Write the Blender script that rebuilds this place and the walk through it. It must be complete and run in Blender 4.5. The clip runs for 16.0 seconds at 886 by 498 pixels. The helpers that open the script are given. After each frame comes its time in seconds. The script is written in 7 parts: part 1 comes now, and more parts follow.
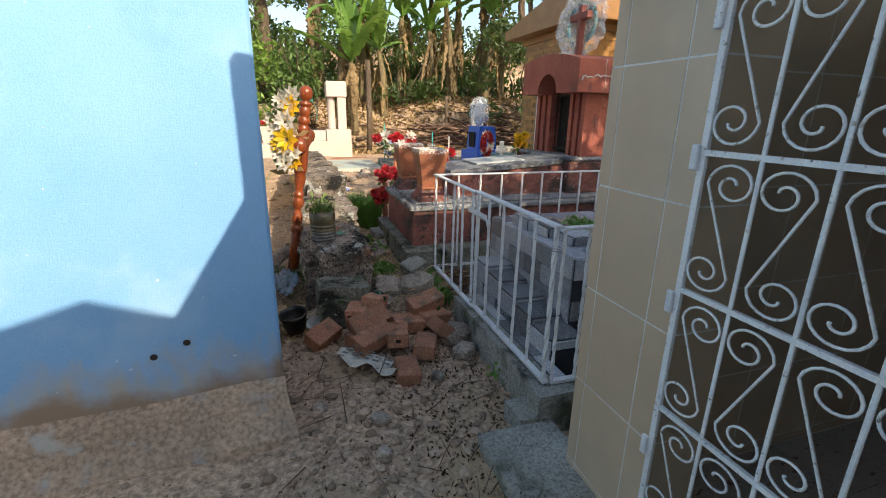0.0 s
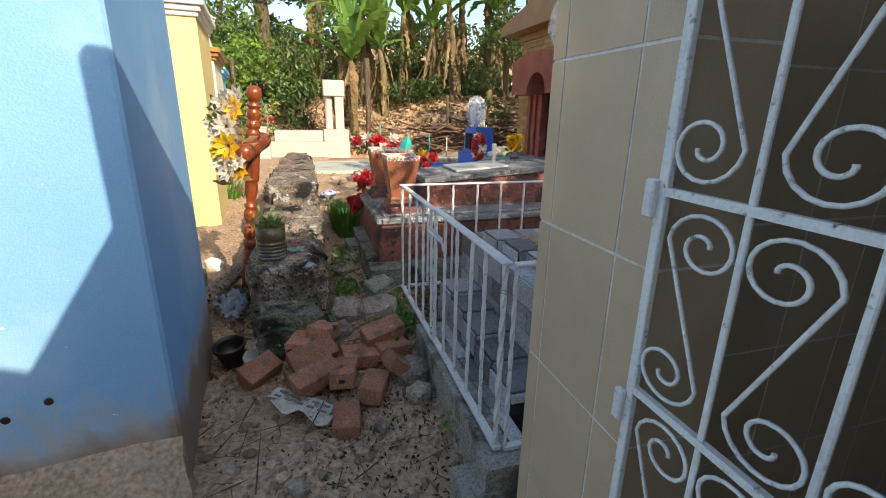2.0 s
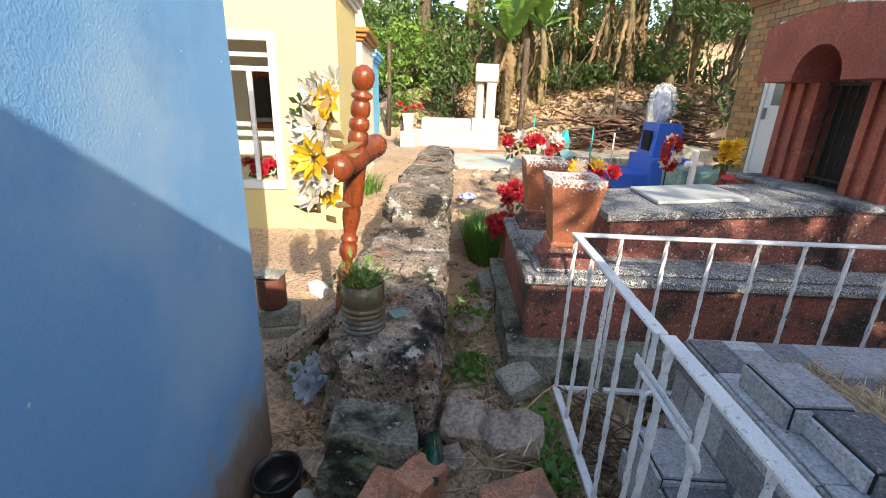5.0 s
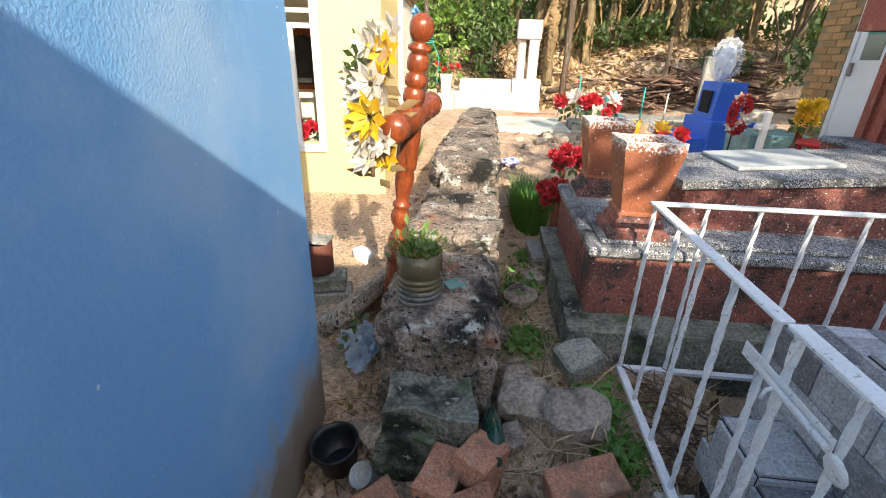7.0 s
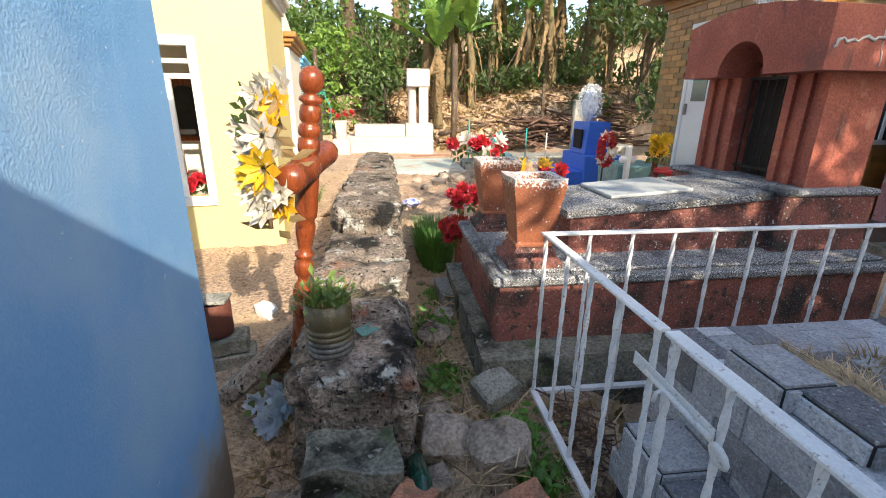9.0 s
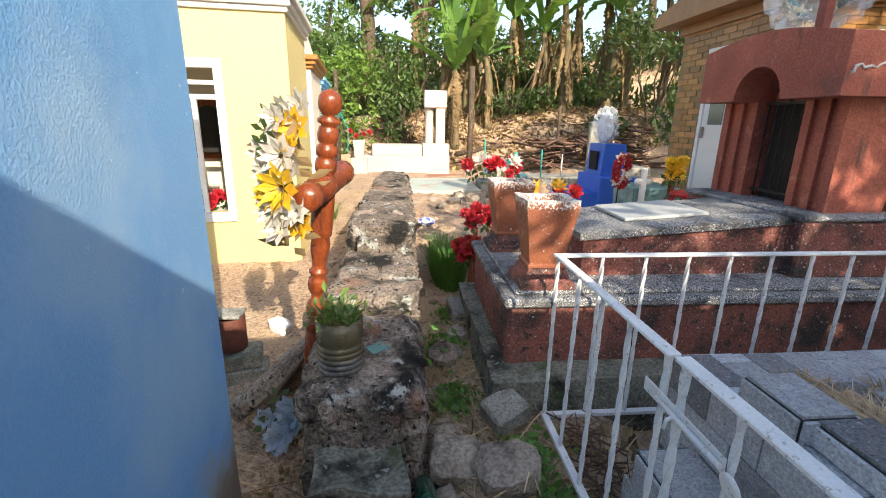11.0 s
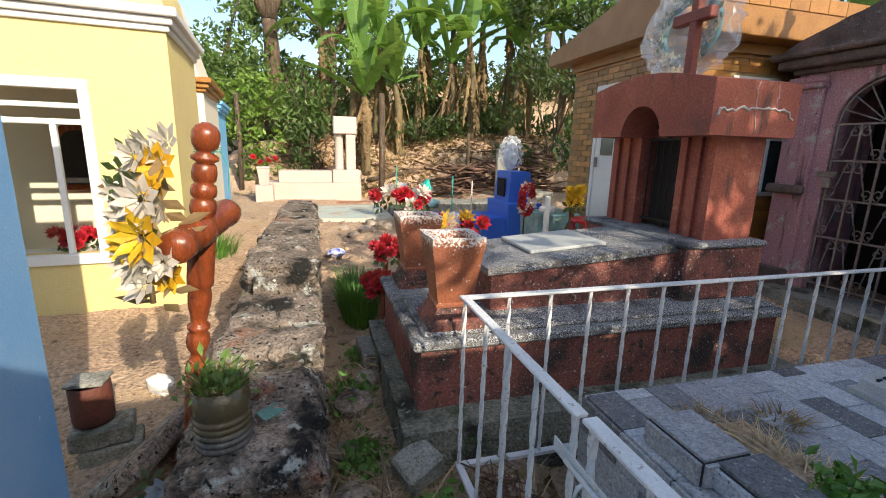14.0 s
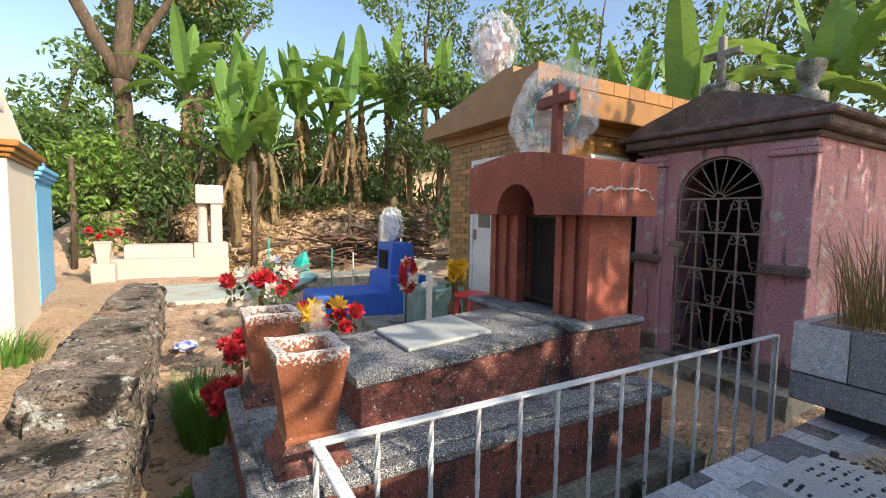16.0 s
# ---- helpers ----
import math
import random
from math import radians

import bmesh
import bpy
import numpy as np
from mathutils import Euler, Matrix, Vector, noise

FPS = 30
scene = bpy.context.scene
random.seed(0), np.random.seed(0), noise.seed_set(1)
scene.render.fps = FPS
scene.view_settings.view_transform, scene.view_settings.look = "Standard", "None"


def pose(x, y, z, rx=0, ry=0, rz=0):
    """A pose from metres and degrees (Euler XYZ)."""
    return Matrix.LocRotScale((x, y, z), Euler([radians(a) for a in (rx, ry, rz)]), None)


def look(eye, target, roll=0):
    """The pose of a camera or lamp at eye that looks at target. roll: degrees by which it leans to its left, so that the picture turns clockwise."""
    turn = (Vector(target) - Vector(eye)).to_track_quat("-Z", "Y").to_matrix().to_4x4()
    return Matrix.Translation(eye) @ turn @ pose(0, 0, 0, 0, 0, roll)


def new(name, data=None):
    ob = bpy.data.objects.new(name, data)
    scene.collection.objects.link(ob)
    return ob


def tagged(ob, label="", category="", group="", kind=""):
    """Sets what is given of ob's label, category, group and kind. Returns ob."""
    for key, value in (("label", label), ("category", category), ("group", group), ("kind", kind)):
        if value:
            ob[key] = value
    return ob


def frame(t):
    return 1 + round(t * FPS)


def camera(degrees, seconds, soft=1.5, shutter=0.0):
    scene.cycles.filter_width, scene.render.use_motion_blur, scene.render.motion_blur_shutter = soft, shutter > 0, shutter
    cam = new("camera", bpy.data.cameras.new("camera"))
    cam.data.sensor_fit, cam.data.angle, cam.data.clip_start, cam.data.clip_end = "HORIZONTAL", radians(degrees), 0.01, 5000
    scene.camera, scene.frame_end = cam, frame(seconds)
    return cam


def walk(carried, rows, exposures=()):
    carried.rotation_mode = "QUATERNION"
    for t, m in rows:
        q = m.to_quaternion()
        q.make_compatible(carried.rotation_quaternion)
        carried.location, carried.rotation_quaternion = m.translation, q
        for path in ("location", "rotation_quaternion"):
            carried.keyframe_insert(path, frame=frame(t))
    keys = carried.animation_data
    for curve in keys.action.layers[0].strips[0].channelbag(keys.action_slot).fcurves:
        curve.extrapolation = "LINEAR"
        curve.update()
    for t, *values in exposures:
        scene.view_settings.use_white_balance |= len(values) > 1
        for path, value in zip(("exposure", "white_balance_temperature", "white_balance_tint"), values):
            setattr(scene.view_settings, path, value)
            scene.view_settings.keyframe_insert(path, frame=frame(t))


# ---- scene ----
cam = camera(89.2, 16.0, soft=1.0)
PATH = [
    (0, (0.938, -1.556, 1.48), (1.538, 0.263, 0.902), 1.1),
    (0.5, (0.949, -1.52, 1.499), (1.548, 0.299, 0.921), 1.2),
    (1, (1.03, -1.446, 1.52), (1.622, 0.374, 0.94), 1.1),
    (1.5, (1.266, -1.334, 1.517), (1.847, 0.489, 0.934), 1.1),
    (2, (1.372, -1.252, 1.515), (1.927, 0.579, 0.931), 1.1),
    (2.5, (1.42, -1.01, 1.531), (1.892, 0.842, 0.942), 1.2),
    (3, (1.421, -0.757, 1.638), (1.741, 1.126, 1.047), 1.1),
    (3.5, (1.419, -0.604, 1.625), (1.602, 1.296, 1.027), 1.0),
    (4, (1.491, -0.248, 1.59), (1.577, 1.655, 0.98), 1.1),
    (4.5, (1.5, -0.032, 1.57), (1.521, 1.868, 0.947), 1.7),
    (7, (1.354, 0.193, 1.516), (1.189, 2.019, 0.717), 1.6),
    (7.5, (1.355, 0.2, 1.525), (1.35, 2.033, 0.725), 0.5),
    (8, (1.353, 0.195, 1.527), (1.487, 2.043, 0.775), 0.4),
    (8.5, (1.359, 0.175, 1.527), (1.556, 2.044, 0.843), 0.6),
    (9, (1.358, 0.179, 1.531), (1.596, 2.064, 0.906), 0.6),
    (11.5, (1.378, 0.162, 1.54), (1.527, 2.081, 0.998), 1.2),
    (12, (1.389, 0.184, 1.537), (1.516, 2.106, 0.999), 1.3),
    (12.5, (1.381, 0.198, 1.548), (1.497, 2.121, 1.01), 1.3),
    (13, (1.357, 0.197, 1.566), (1.471, 2.121, 1.03), 1.1),
    (13.5, (1.383, 0.195, 1.607), (1.662, 2.106, 1.089), 1.5),
    (14, (1.454, 0.292, 1.593), (1.989, 2.169, 1.154), 1.5),
    (14.5, (1.618, 0.493, 1.595), (2.335, 2.327, 1.248), 1.3),
    (15, (1.717, 0.603, 1.639), (2.562, 2.396, 1.377), 1.1),
    (15.5, (1.697, 0.629, 1.675), (2.628, 2.386, 1.466), 1.0),
    (16, (1.696, 0.638, 1.68), (2.693, 2.366, 1.535), 1.0),
]
walk(cam, [(t, look(eye, target, roll)) for t, eye, target, roll in PATH],
     [(0, 0.86, 6900, 10), (2, 0.9, 6900, 10), (3.5, 0.6, 6800, 10), (4, 0.76, 6650, 10), (4.5, 1.15, 6600, 10), (7, 1.38, 6550, 10), (9, 1.25, 6600, 10), (12.5, 1.2, 6600, 10), (13.5, 1.05, 6600, 10), (14, 0.82, 6600, 10), (16, 0.9, 6600, 10)])

# ---- world, sun ----
SUN_DIR = Vector((0.85, -2.1, 1.30)).normalized()
world = bpy.data.worlds.new("sky")
scene.world = world
world.use_nodes = True
wn = world.node_tree
sky = wn.nodes.new("ShaderNodeTexSky")
sky.sky_type, sky.sun_disc = "NISHITA", False
sky.sun_elevation = math.asin(SUN_DIR.z)
sky.sun_rotation = math.atan2(SUN_DIR.x, SUN_DIR.y)
sky.air_density, sky.dust_density, sky.ozone_density = 1.0, 2.0, 1.0
wn.links.new(sky.outputs[0], wn.nodes["Background"].inputs[0])
wn.nodes["Background"].inputs[1].default_value = 0.15
sun = new("sun", bpy.data.lights.new("sun", "SUN"))
sun.data.energy, sun.data.angle, sun.data.color = 3.5, radians(0.4), (1.0, 0.88, 0.70)
sun.matrix_world = look(SUN_DIR * 40, (0, 0, 0))


# ---- materials ----
def ramp_node(nt, src, a, b):
    """Maps src from a..b to 0..1, clamped."""
    n = nt.nodes.new("ShaderNodeMapRange")
    n.inputs[1].default_value, n.inputs[2].default_value = a, b
    nt.links.new(src, n.inputs[0])
    return n.outputs[0]


def mix_node(nt, fac, a, b, mode="MIX"):
    n = nt.nodes.new("ShaderNodeMix")
    n.data_type, n.blend_type = "RGBA", mode
    for sock, v in ((n.inputs[0], fac), (n.inputs[6], a), (n.inputs[7], b)):
        if isinstance(v, (int, float)):
            sock.default_value = v
        elif isinstance(v, tuple):
            sock.default_value = (*v, 1)
        else:
            nt.links.new(v, sock)
    return n.outputs[2]


def noise_node(nt, vec, scale, detail=4.0, rough=0.55):
    n = nt.nodes.new("ShaderNodeTexNoise")
    n.inputs["Scale"].default_value, n.inputs["Detail"].default_value, n.inputs["Roughness"].default_value = scale, detail, rough
    nt.links.new(vec, n.inputs["Vector"])
    return n.outputs[0]


def surface(name, base, other=None, scale=3.0, grain=60.0, rough=0.8, bump=0.3, metal=0.0, stains=(), spread=0.0,
            island=False, stretch=(1, 1, 1), rough_var=0.12, spec=0.5, bump_dist=0.004, contrast=0.35):
    """A procedural surface. stains: rows of (colour, noise scale, from, to[, z from, z to[, stretch]]); spread: brightness change piece by piece."""
    m = bpy.data.materials.new(name)
    m.use_nodes = True
    nt = m.node_tree
    bsdf = nt.nodes["Principled BSDF"]
    geo = nt.nodes.new("ShaderNodeNewGeometry")
    vmap = nt.nodes.new("ShaderNodeMapping")
    vmap.inputs["Scale"].default_value = stretch
    nt.links.new(geo.outputs["Position"], vmap.inputs[0])
    vec = vmap.outputs[0]
    big, small = noise_node(nt, vec, scale), noise_node(nt, vec, grain, 3.0)
    other = other or tuple(c * 0.75 for c in base)
    col = mix_node(nt, ramp_node(nt, big, 0.33, 0.67), base, other)
    col = mix_node(nt, contrast, col, mix_node(nt, ramp_node(nt, small, 0.3, 0.7), (0.2, 0.2, 0.2), (0.8, 0.8, 0.8)), "OVERLAY")
    if spread:
        rnd = geo.outputs["Random Per Island"] if island else nt.nodes.new("ShaderNodeObjectInfo").outputs["Random"]
        hsv = nt.nodes.new("ShaderNodeHueSaturation")
        nt.links.new(col, hsv.inputs["Color"])
        mr = nt.nodes.new("ShaderNodeMapRange")
        mr.inputs[3].default_value, mr.inputs[4].default_value = 1 - spread, 1 + spread
        nt.links.new(rnd, mr.inputs[0])
        nt.links.new(mr.outputs[0], hsv.inputs["Value"])
        col = hsv.outputs[0]
    for row in stains:
        tint, s, a, b = row[:4]
        v = vec
        if len(row) > 6:
            sm = nt.nodes.new("ShaderNodeMapping")
            sm.inputs["Scale"].default_value = row[6]
            nt.links.new(geo.outputs["Position"], sm.inputs[0])
            v = sm.outputs[0]
        fac = noise_node(nt, v, s, 6.0, 0.6)
        if len(row) > 5 and row[4] is not None:
            sep = nt.nodes.new("ShaderNodeSeparateXYZ")
            nt.links.new(geo.outputs["Position"], sep.inputs[0])
            add = nt.nodes.new("ShaderNodeMath")
            add.operation = "ADD"
            nt.links.new(fac, add.inputs[0])
            zr = nt.nodes.new("ShaderNodeMapRange")
            zr.inputs[1].default_value, zr.inputs[2].default_value = row[4], row[5]
            zr.inputs[3].default_value, zr.inputs[4].default_value = 0.5, -0.5
            nt.links.new(sep.outputs[2], zr.inputs[0])
            nt.links.new(zr.outputs[0], add.inputs[1])
            fac = add.outputs[0]
        col = mix_node(nt, ramp_node(nt, fac, a, b), col, tint)
    nt.links.new(col, bsdf.inputs["Base Color"])
    rr = nt.nodes.new("ShaderNodeMapRange")
    rr.inputs[3].default_value, rr.inputs[4].default_value = max(0.03, rough - rough_var), min(1, rough + rough_var)
    nt.links.new(big, rr.inputs[0])
    nt.links.new(rr.outputs[0], bsdf.inputs["Roughness"])
    bsdf.inputs["Metallic"].default_value = metal
    bsdf.inputs["Specular IOR Level"].default_value = spec if rough < 0.72 else spec * 0.4
    if bump:
        bn = nt.nodes.new("ShaderNodeBump")
        bn.inputs["Strength"].default_value, bn.inputs["Distance"].default_value = bump, bump_dist
        hsum = nt.nodes.new("ShaderNodeMath")
        hsum.operation = "ADD"
        nt.links.new(small, hsum.inputs[0])
        nt.links.new(big, hsum.inputs[1])
        nt.links.new(hsum.outputs[0], bn.inputs["Height"])
        nt.links.new(bn.outputs[0], bsdf.inputs["Normal"])
    return m


BROWN, BLACK, PALE = (0.13, 0.085, 0.055), (0.025, 0.024, 0.022), (0.62, 0.61, 0.57)
M_SOIL = surface("soil", (0.54, 0.385, 0.265), (0.39, 0.275, 0.19), 1.6, 38, 0.95, 1.0, stains=[((0.47, 0.34, 0.21), 0.9, 0.50, 0.64), ((0.12, 0.085, 0.06), 9, 0.58, 0.72), ((0.52, 0.42, 0.31), 45, 0.68, 0.74), ((0.05, 0.038, 0.03), 60, 0.63, 0.68), ((0.07, 0.052, 0.04), 24, 0.66, 0.72)], bump_dist=0.03, contrast=0.75)
M_DIRTCON = surface("soil_caked_concrete", (0.46, 0.345, 0.25), (0.32, 0.245, 0.18), 2.5, 50, 0.95, 0.9, stains=[((0.38, 0.37, 0.34), 5, 0.56, 0.66), ((0.12, 0.09, 0.07), 7, 0.6, 0.72)], bump_dist=0.015, contrast=0.6)
M_BLUE = surface("blue_paint", (0.18, 0.40, 0.69), (0.215, 0.435, 0.72), 2.2, 140, 0.62, 0.5, contrast=0.12, stains=[((0.34, 0.52, 0.71), 1.1, 0.52, 0.72), ((0.14, 0.33, 0.60), 1.7, 0.58, 0.75), ((0.40, 0.39, 0.36), 9, 0.55, 0.90, 0.17, 0.84, (1, 1, 0.35)), ((0.27, 0.205, 0.15), 4, 0.56, 0.80, 0.14, 0.60), ((0.60, 0.68, 0.75), 3.0, 0.68, 0.80), ((0.66, 0.72, 0.76), 26, 0.70, 0.73), ((0.20, 0.165, 0.13), 40, 1.04, 1.10, 0.05, 0.95)], bump_dist=0.004)
M_YELLOW = surface("yellow_paint", (0.74, 0.60, 0.25), (0.70, 0.57, 0.26), 1.5, 120, 0.7, 0.25, stains=[((0.45, 0.36, 0.2), 4, 0.75, 1.0, 0.0, 0.3)])
M_CREAM = surface("cream_paint", (0.80, 0.74, 0.60), (0.76, 0.70, 0.58), 1.5, 120, 0.7, 0.2)
M_WHITE = surface("white_paint", (0.80, 0.79, 0.75), (0.74, 0.72, 0.68), 3, 120, 0.55, 0.2)
M_SKYBLUE = surface("sky_blue_paint", (0.16, 0.47, 0.80), (0.20, 0.52, 0.82), 2, 120, 0.6, 0.2)
M_BEIGE = surface("beige_tile", (0.56, 0.42, 0.285), (0.50, 0.375, 0.255), 6, 220, 0.33, 0.03, contrast=0.10, spread=0.05, stains=[((0.47, 0.35, 0.235), 2.0, 0.5, 0.7)])
M_GROUT = surface("grout", (0.78, 0.76, 0.72), None, 8, 90, 0.85, 0.3)
M_CONCRETE = surface("concrete", (0.36, 0.35, 0.31), (0.24, 0.235, 0.20), 2.5, 70, 0.9, 0.9, stains=[((0.09, 0.10, 0.065), 4, 0.52, 0.66), (BLACK, 6, 0.58, 0.72), ((0.40, 0.39, 0.36), 24, 0.62, 0.70), (BLACK, 70, 0.62, 0.68)], bump_dist=0.010, contrast=0.75)
M_MOSS = surface("mossy_dark_concrete", (0.27, 0.265, 0.215), (0.18, 0.18, 0.14), 4, 60, 0.95, 1.0, stains=[((0.035, 0.036, 0.028), 5, 0.50, 0.64), ((0.34, 0.35, 0.31), 20, 0.62, 0.68), ((0.08, 0.115, 0.05), 7, 0.58, 0.70)], bump_dist=0.02, contrast=0.75)
M_STONE = surface("mossy_masonry", (0.31, 0.25, 0.205), (0.20, 0.165, 0.135), 4, 60, 0.95, 1.0, spread=0.3, stains=[((0.30, 0.14, 0.085), 2.2, 0.60, 0.68), (BLACK, 3.4, 0.50, 0.62), ((0.10, 0.12, 0.075), 6, 0.60, 0.72), ((0.44, 0.45, 0.41), 9, 0.57, 0.64), ((0.02, 0.019, 0.018), 38, 0.57, 0.64), ((0.66, 0.66, 0.62), 16, 0.69, 0.71)], bump_dist=0.03, contrast=0.75)
M_PINKROSE = surface("white_pink_stone", (0.58, 0.48, 0.42), (0.50, 0.41, 0.36), 2, 90, 0.8, 0.3, stains=[((0.5, 0.42, 0.36), 5, 0.62, 0.8)])
M_RED = surface("weathered_red_paint", (0.37, 0.10, 0.058), (0.26, 0.066, 0.045), 2.5, 80, 0.7, 0.7, contrast=0.5, stains=[((0.07, 0.04, 0.035), 5, 0.60, 0.74, None, None, (2.5, 2.5, 0.5)), ((0.45, 0.16, 0.10), 9, 0.60, 0.70), ((0.12, 0.05, 0.04), 3, 0.58, 0.74), (PALE, 40, 0.72, 0.75)])
M_REDBASE = surface("peeling_red_render", (0.31, 0.11, 0.082), (0.19, 0.075, 0.062), 3, 80, 0.85, 0.9, stains=[((0.045, 0.037, 0.034), 3.2, 0.50, 0.64), ((0.05, 0.04, 0.036), 20, 0.58, 0.66), (PALE, 62, 0.63, 0.67), (PALE, 26, 0.68, 0.71), ((0.36, 0.33, 0.30), 210, 0.60, 0.66)], bump_dist=0.008, contrast=0.75)
M_SPECK = surface("peeling_grey_render", (0.13, 0.13, 0.135), (0.085, 0.085, 0.09), 3, 70, 0.9, 1.0, stains=[((0.58, 0.59, 0.58), 190, 0.50, 0.57), ((0.07, 0.07, 0.072), 5.0, 0.52, 0.68), ((0.68, 0.68, 0.66), 55, 0.63, 0.66), ((0.035, 0.035, 0.035), 90, 0.58, 0.63)], bump_dist=0.008, contrast=0.7)
M_URN = surface("urn_orange_clay", (0.32, 0.105, 0.045), (0.21, 0.07, 0.036), 5, 90, 0.65, 0.6, stains=[((0.16, 0.07, 0.045), 6, 0.58, 0.75), (PALE, 55, 0.64, 0.68), (PALE, 75, 0.64, 0.74, 1.26, 0.94)])
M_PLAQUE = surface("marble_plaque", (0.50, 0.52, 0.50), (0.42, 0.44, 0.43), 5, 120, 0.45, 0.15, stains=[((0.3, 0.31, 0.3), 9, 0.6, 0.75)])
M_PINKWALL = surface("faded_pink_render", (0.56, 0.31, 0.33), (0.44, 0.25, 0.28), 2, 80, 0.9, 0.8, stains=[((0.55, 0.50, 0.47), 5, 0.58, 0.66), (BLACK, 3.0, 0.56, 0.72, None, None, (3, 3, 0.45)), ((0.10, 0.075, 0.07), 4, 0.85, 1.15, 0.2, 1.3), ((0.62, 0.58, 0.55), 18, 0.64, 0.68), ((0.05, 0.04, 0.04), 30, 0.64, 0.70)], bump_dist=0.008, contrast=0.6)
M_SOOT = surface("blackened_cornice", (0.19, 0.145, 0.13), (0.10, 0.082, 0.076), 5, 60, 0.95, 1.0, stains=[((0.26, 0.16, 0.15), 4, 0.55, 0.7), ((0.28, 0.28, 0.26), 22, 0.62, 0.70)], bump_dist=0.01)
M_BRICKTILE = surface("glazed_ochre_brick_tile", (0.40, 0.20, 0.05), (0.31, 0.14, 0.035), 7, 90, 0.38, 0.35, spread=0.28)
M_OCHREROOF = surface("ochre_fascia_tile", (0.36, 0.165, 0.035), (0.28, 0.12, 0.025), 5, 90, 0.4, 0.3, spread=0.12)
M_MORTAR = surface("mortar", (0.34, 0.25, 0.13), None, 8, 90, 0.9, 0.4)
M_GREYTILE = surface("grey_slate_tile", (0.38, 0.395, 0.42), (0.29, 0.305, 0.325), 34, 110, 0.22, 1.0, spec=0.9, spread=0.68, stains=[((0.34, 0.35, 0.36), 70, 0.60, 0.66), ((0.08, 0.085, 0.09), 60, 0.64, 0.70)], bump_dist=0.006, contrast=0.5)
M_DARKGROUT = surface("dark_joint", (0.05, 0.05, 0.055), None, 8, 90, 0.9, 0.3)
M_FENCE = surface("chalky_white_metal_paint", (0.76, 0.77, 0.76), (0.62, 0.63, 0.64), 7, 150, 0.5, 0.4, stains=[((0.10, 0.075, 0.06), 34, 0.66, 0.72), ((0.34, 0.31, 0.28), 60, 0.60, 0.68)])
M_IRON = surface("rusty_grey_iron", (0.34, 0.30, 0.27), (0.22, 0.17, 0.14), 14, 150, 0.7, 0.5, metal=0.3)
M_DARKIRON = surface("black_iron", (0.03, 0.028, 0.027), None, 14, 150, 0.6, 0.4, metal=0.4)
# near-black colour that stands for the shade inside hollows and holes
M_HOLLOWSHADE = surface("painted_hollow_shade", (0.035, 0.028, 0.024), None, 3, 60, 0.95, 0.2)
M_BRICK = surface("clay_brick", (0.45, 0.215, 0.13), (0.35, 0.165, 0.10), 9, 110, 0.9, 0.8, spread=0.22, stains=[((0.20, 0.13, 0.09), 8, 0.52, 0.66), ((0.48, 0.34, 0.24), 12, 0.62, 0.74)], bump_dist=0.006, contrast=0.65)
M_VARNISH = surface("varnished_wood", (0.27, 0.062, 0.018), (0.16, 0.036, 0.012), 5, 40, 0.28, 0.25, stretch=(6, 6, 1), contrast=0.5, stains=[((0.10, 0.028, 0.012), 4, 0.54, 0.70)])
M_BLUEPAINT = surface("royal_blue_paint", (0.035, 0.13, 0.56), (0.045, 0.16, 0.60), 4, 90, 0.5, 0.25)


# ---- mesh helpers ----
def add_box(bm, x0, x1, y0, y1, z0, z1, m=None, bevel=0.0):
    """A box into bm, at the pose m, its edges cut by bevel."""
    vs = [bm.verts.new((x, y, z)) for x in (x0, x1) for y in (y0, y1) for z in (z0, z1)]
    fs = [bm.faces.new([vs[i] for i in q]) for q in ((0, 1, 3, 2), (4, 6, 7, 5), (0, 4, 5, 1), (2, 3, 7, 6), (0, 2, 6, 4), (1, 5, 7, 3))]
    if bevel:
        es = list({e for f in fs for e in f.edges})
        out = bmesh.ops.bevel(bm, geom=es, offset=bevel, segments=1, affect="EDGES")
        vs = list({v for f in out["faces"] for v in f.verts} | {v for v in vs if v.is_valid})
    if m is not None:
        bmesh.ops.transform(bm, matrix=m, verts=vs)
    return bm


def box(x0, x1, y0, y1, z0, z1, bevel=0.0):
    return add_box(bmesh.new(), x0, x1, y0, y1, z0, z1, None, bevel)


def add_prism(bm, outline, axis, a, b):
    """An outline of (u, v) swept from a to b along an axis: x takes (y, z), y takes (x, z), z takes (x, y)."""
    put = {"x": lambda u, v, w: (w, u, v), "y": lambda u, v, w: (u, w, v), "z": lambda u, v, w: (u, v, w)}[axis]
    lo, hi = [bm.verts.new(put(u, v, a)) for u, v in outline], [bm.verts.new(put(u, v, b)) for u, v in outline]
    n = len(outline)
    bm.faces.new(lo)
    bm.faces.new(hi[::-1])
    for i in range(n):
        bm.faces.new((lo[i], hi[i], hi[(i + 1) % n], lo[(i + 1) % n]))
    return bm


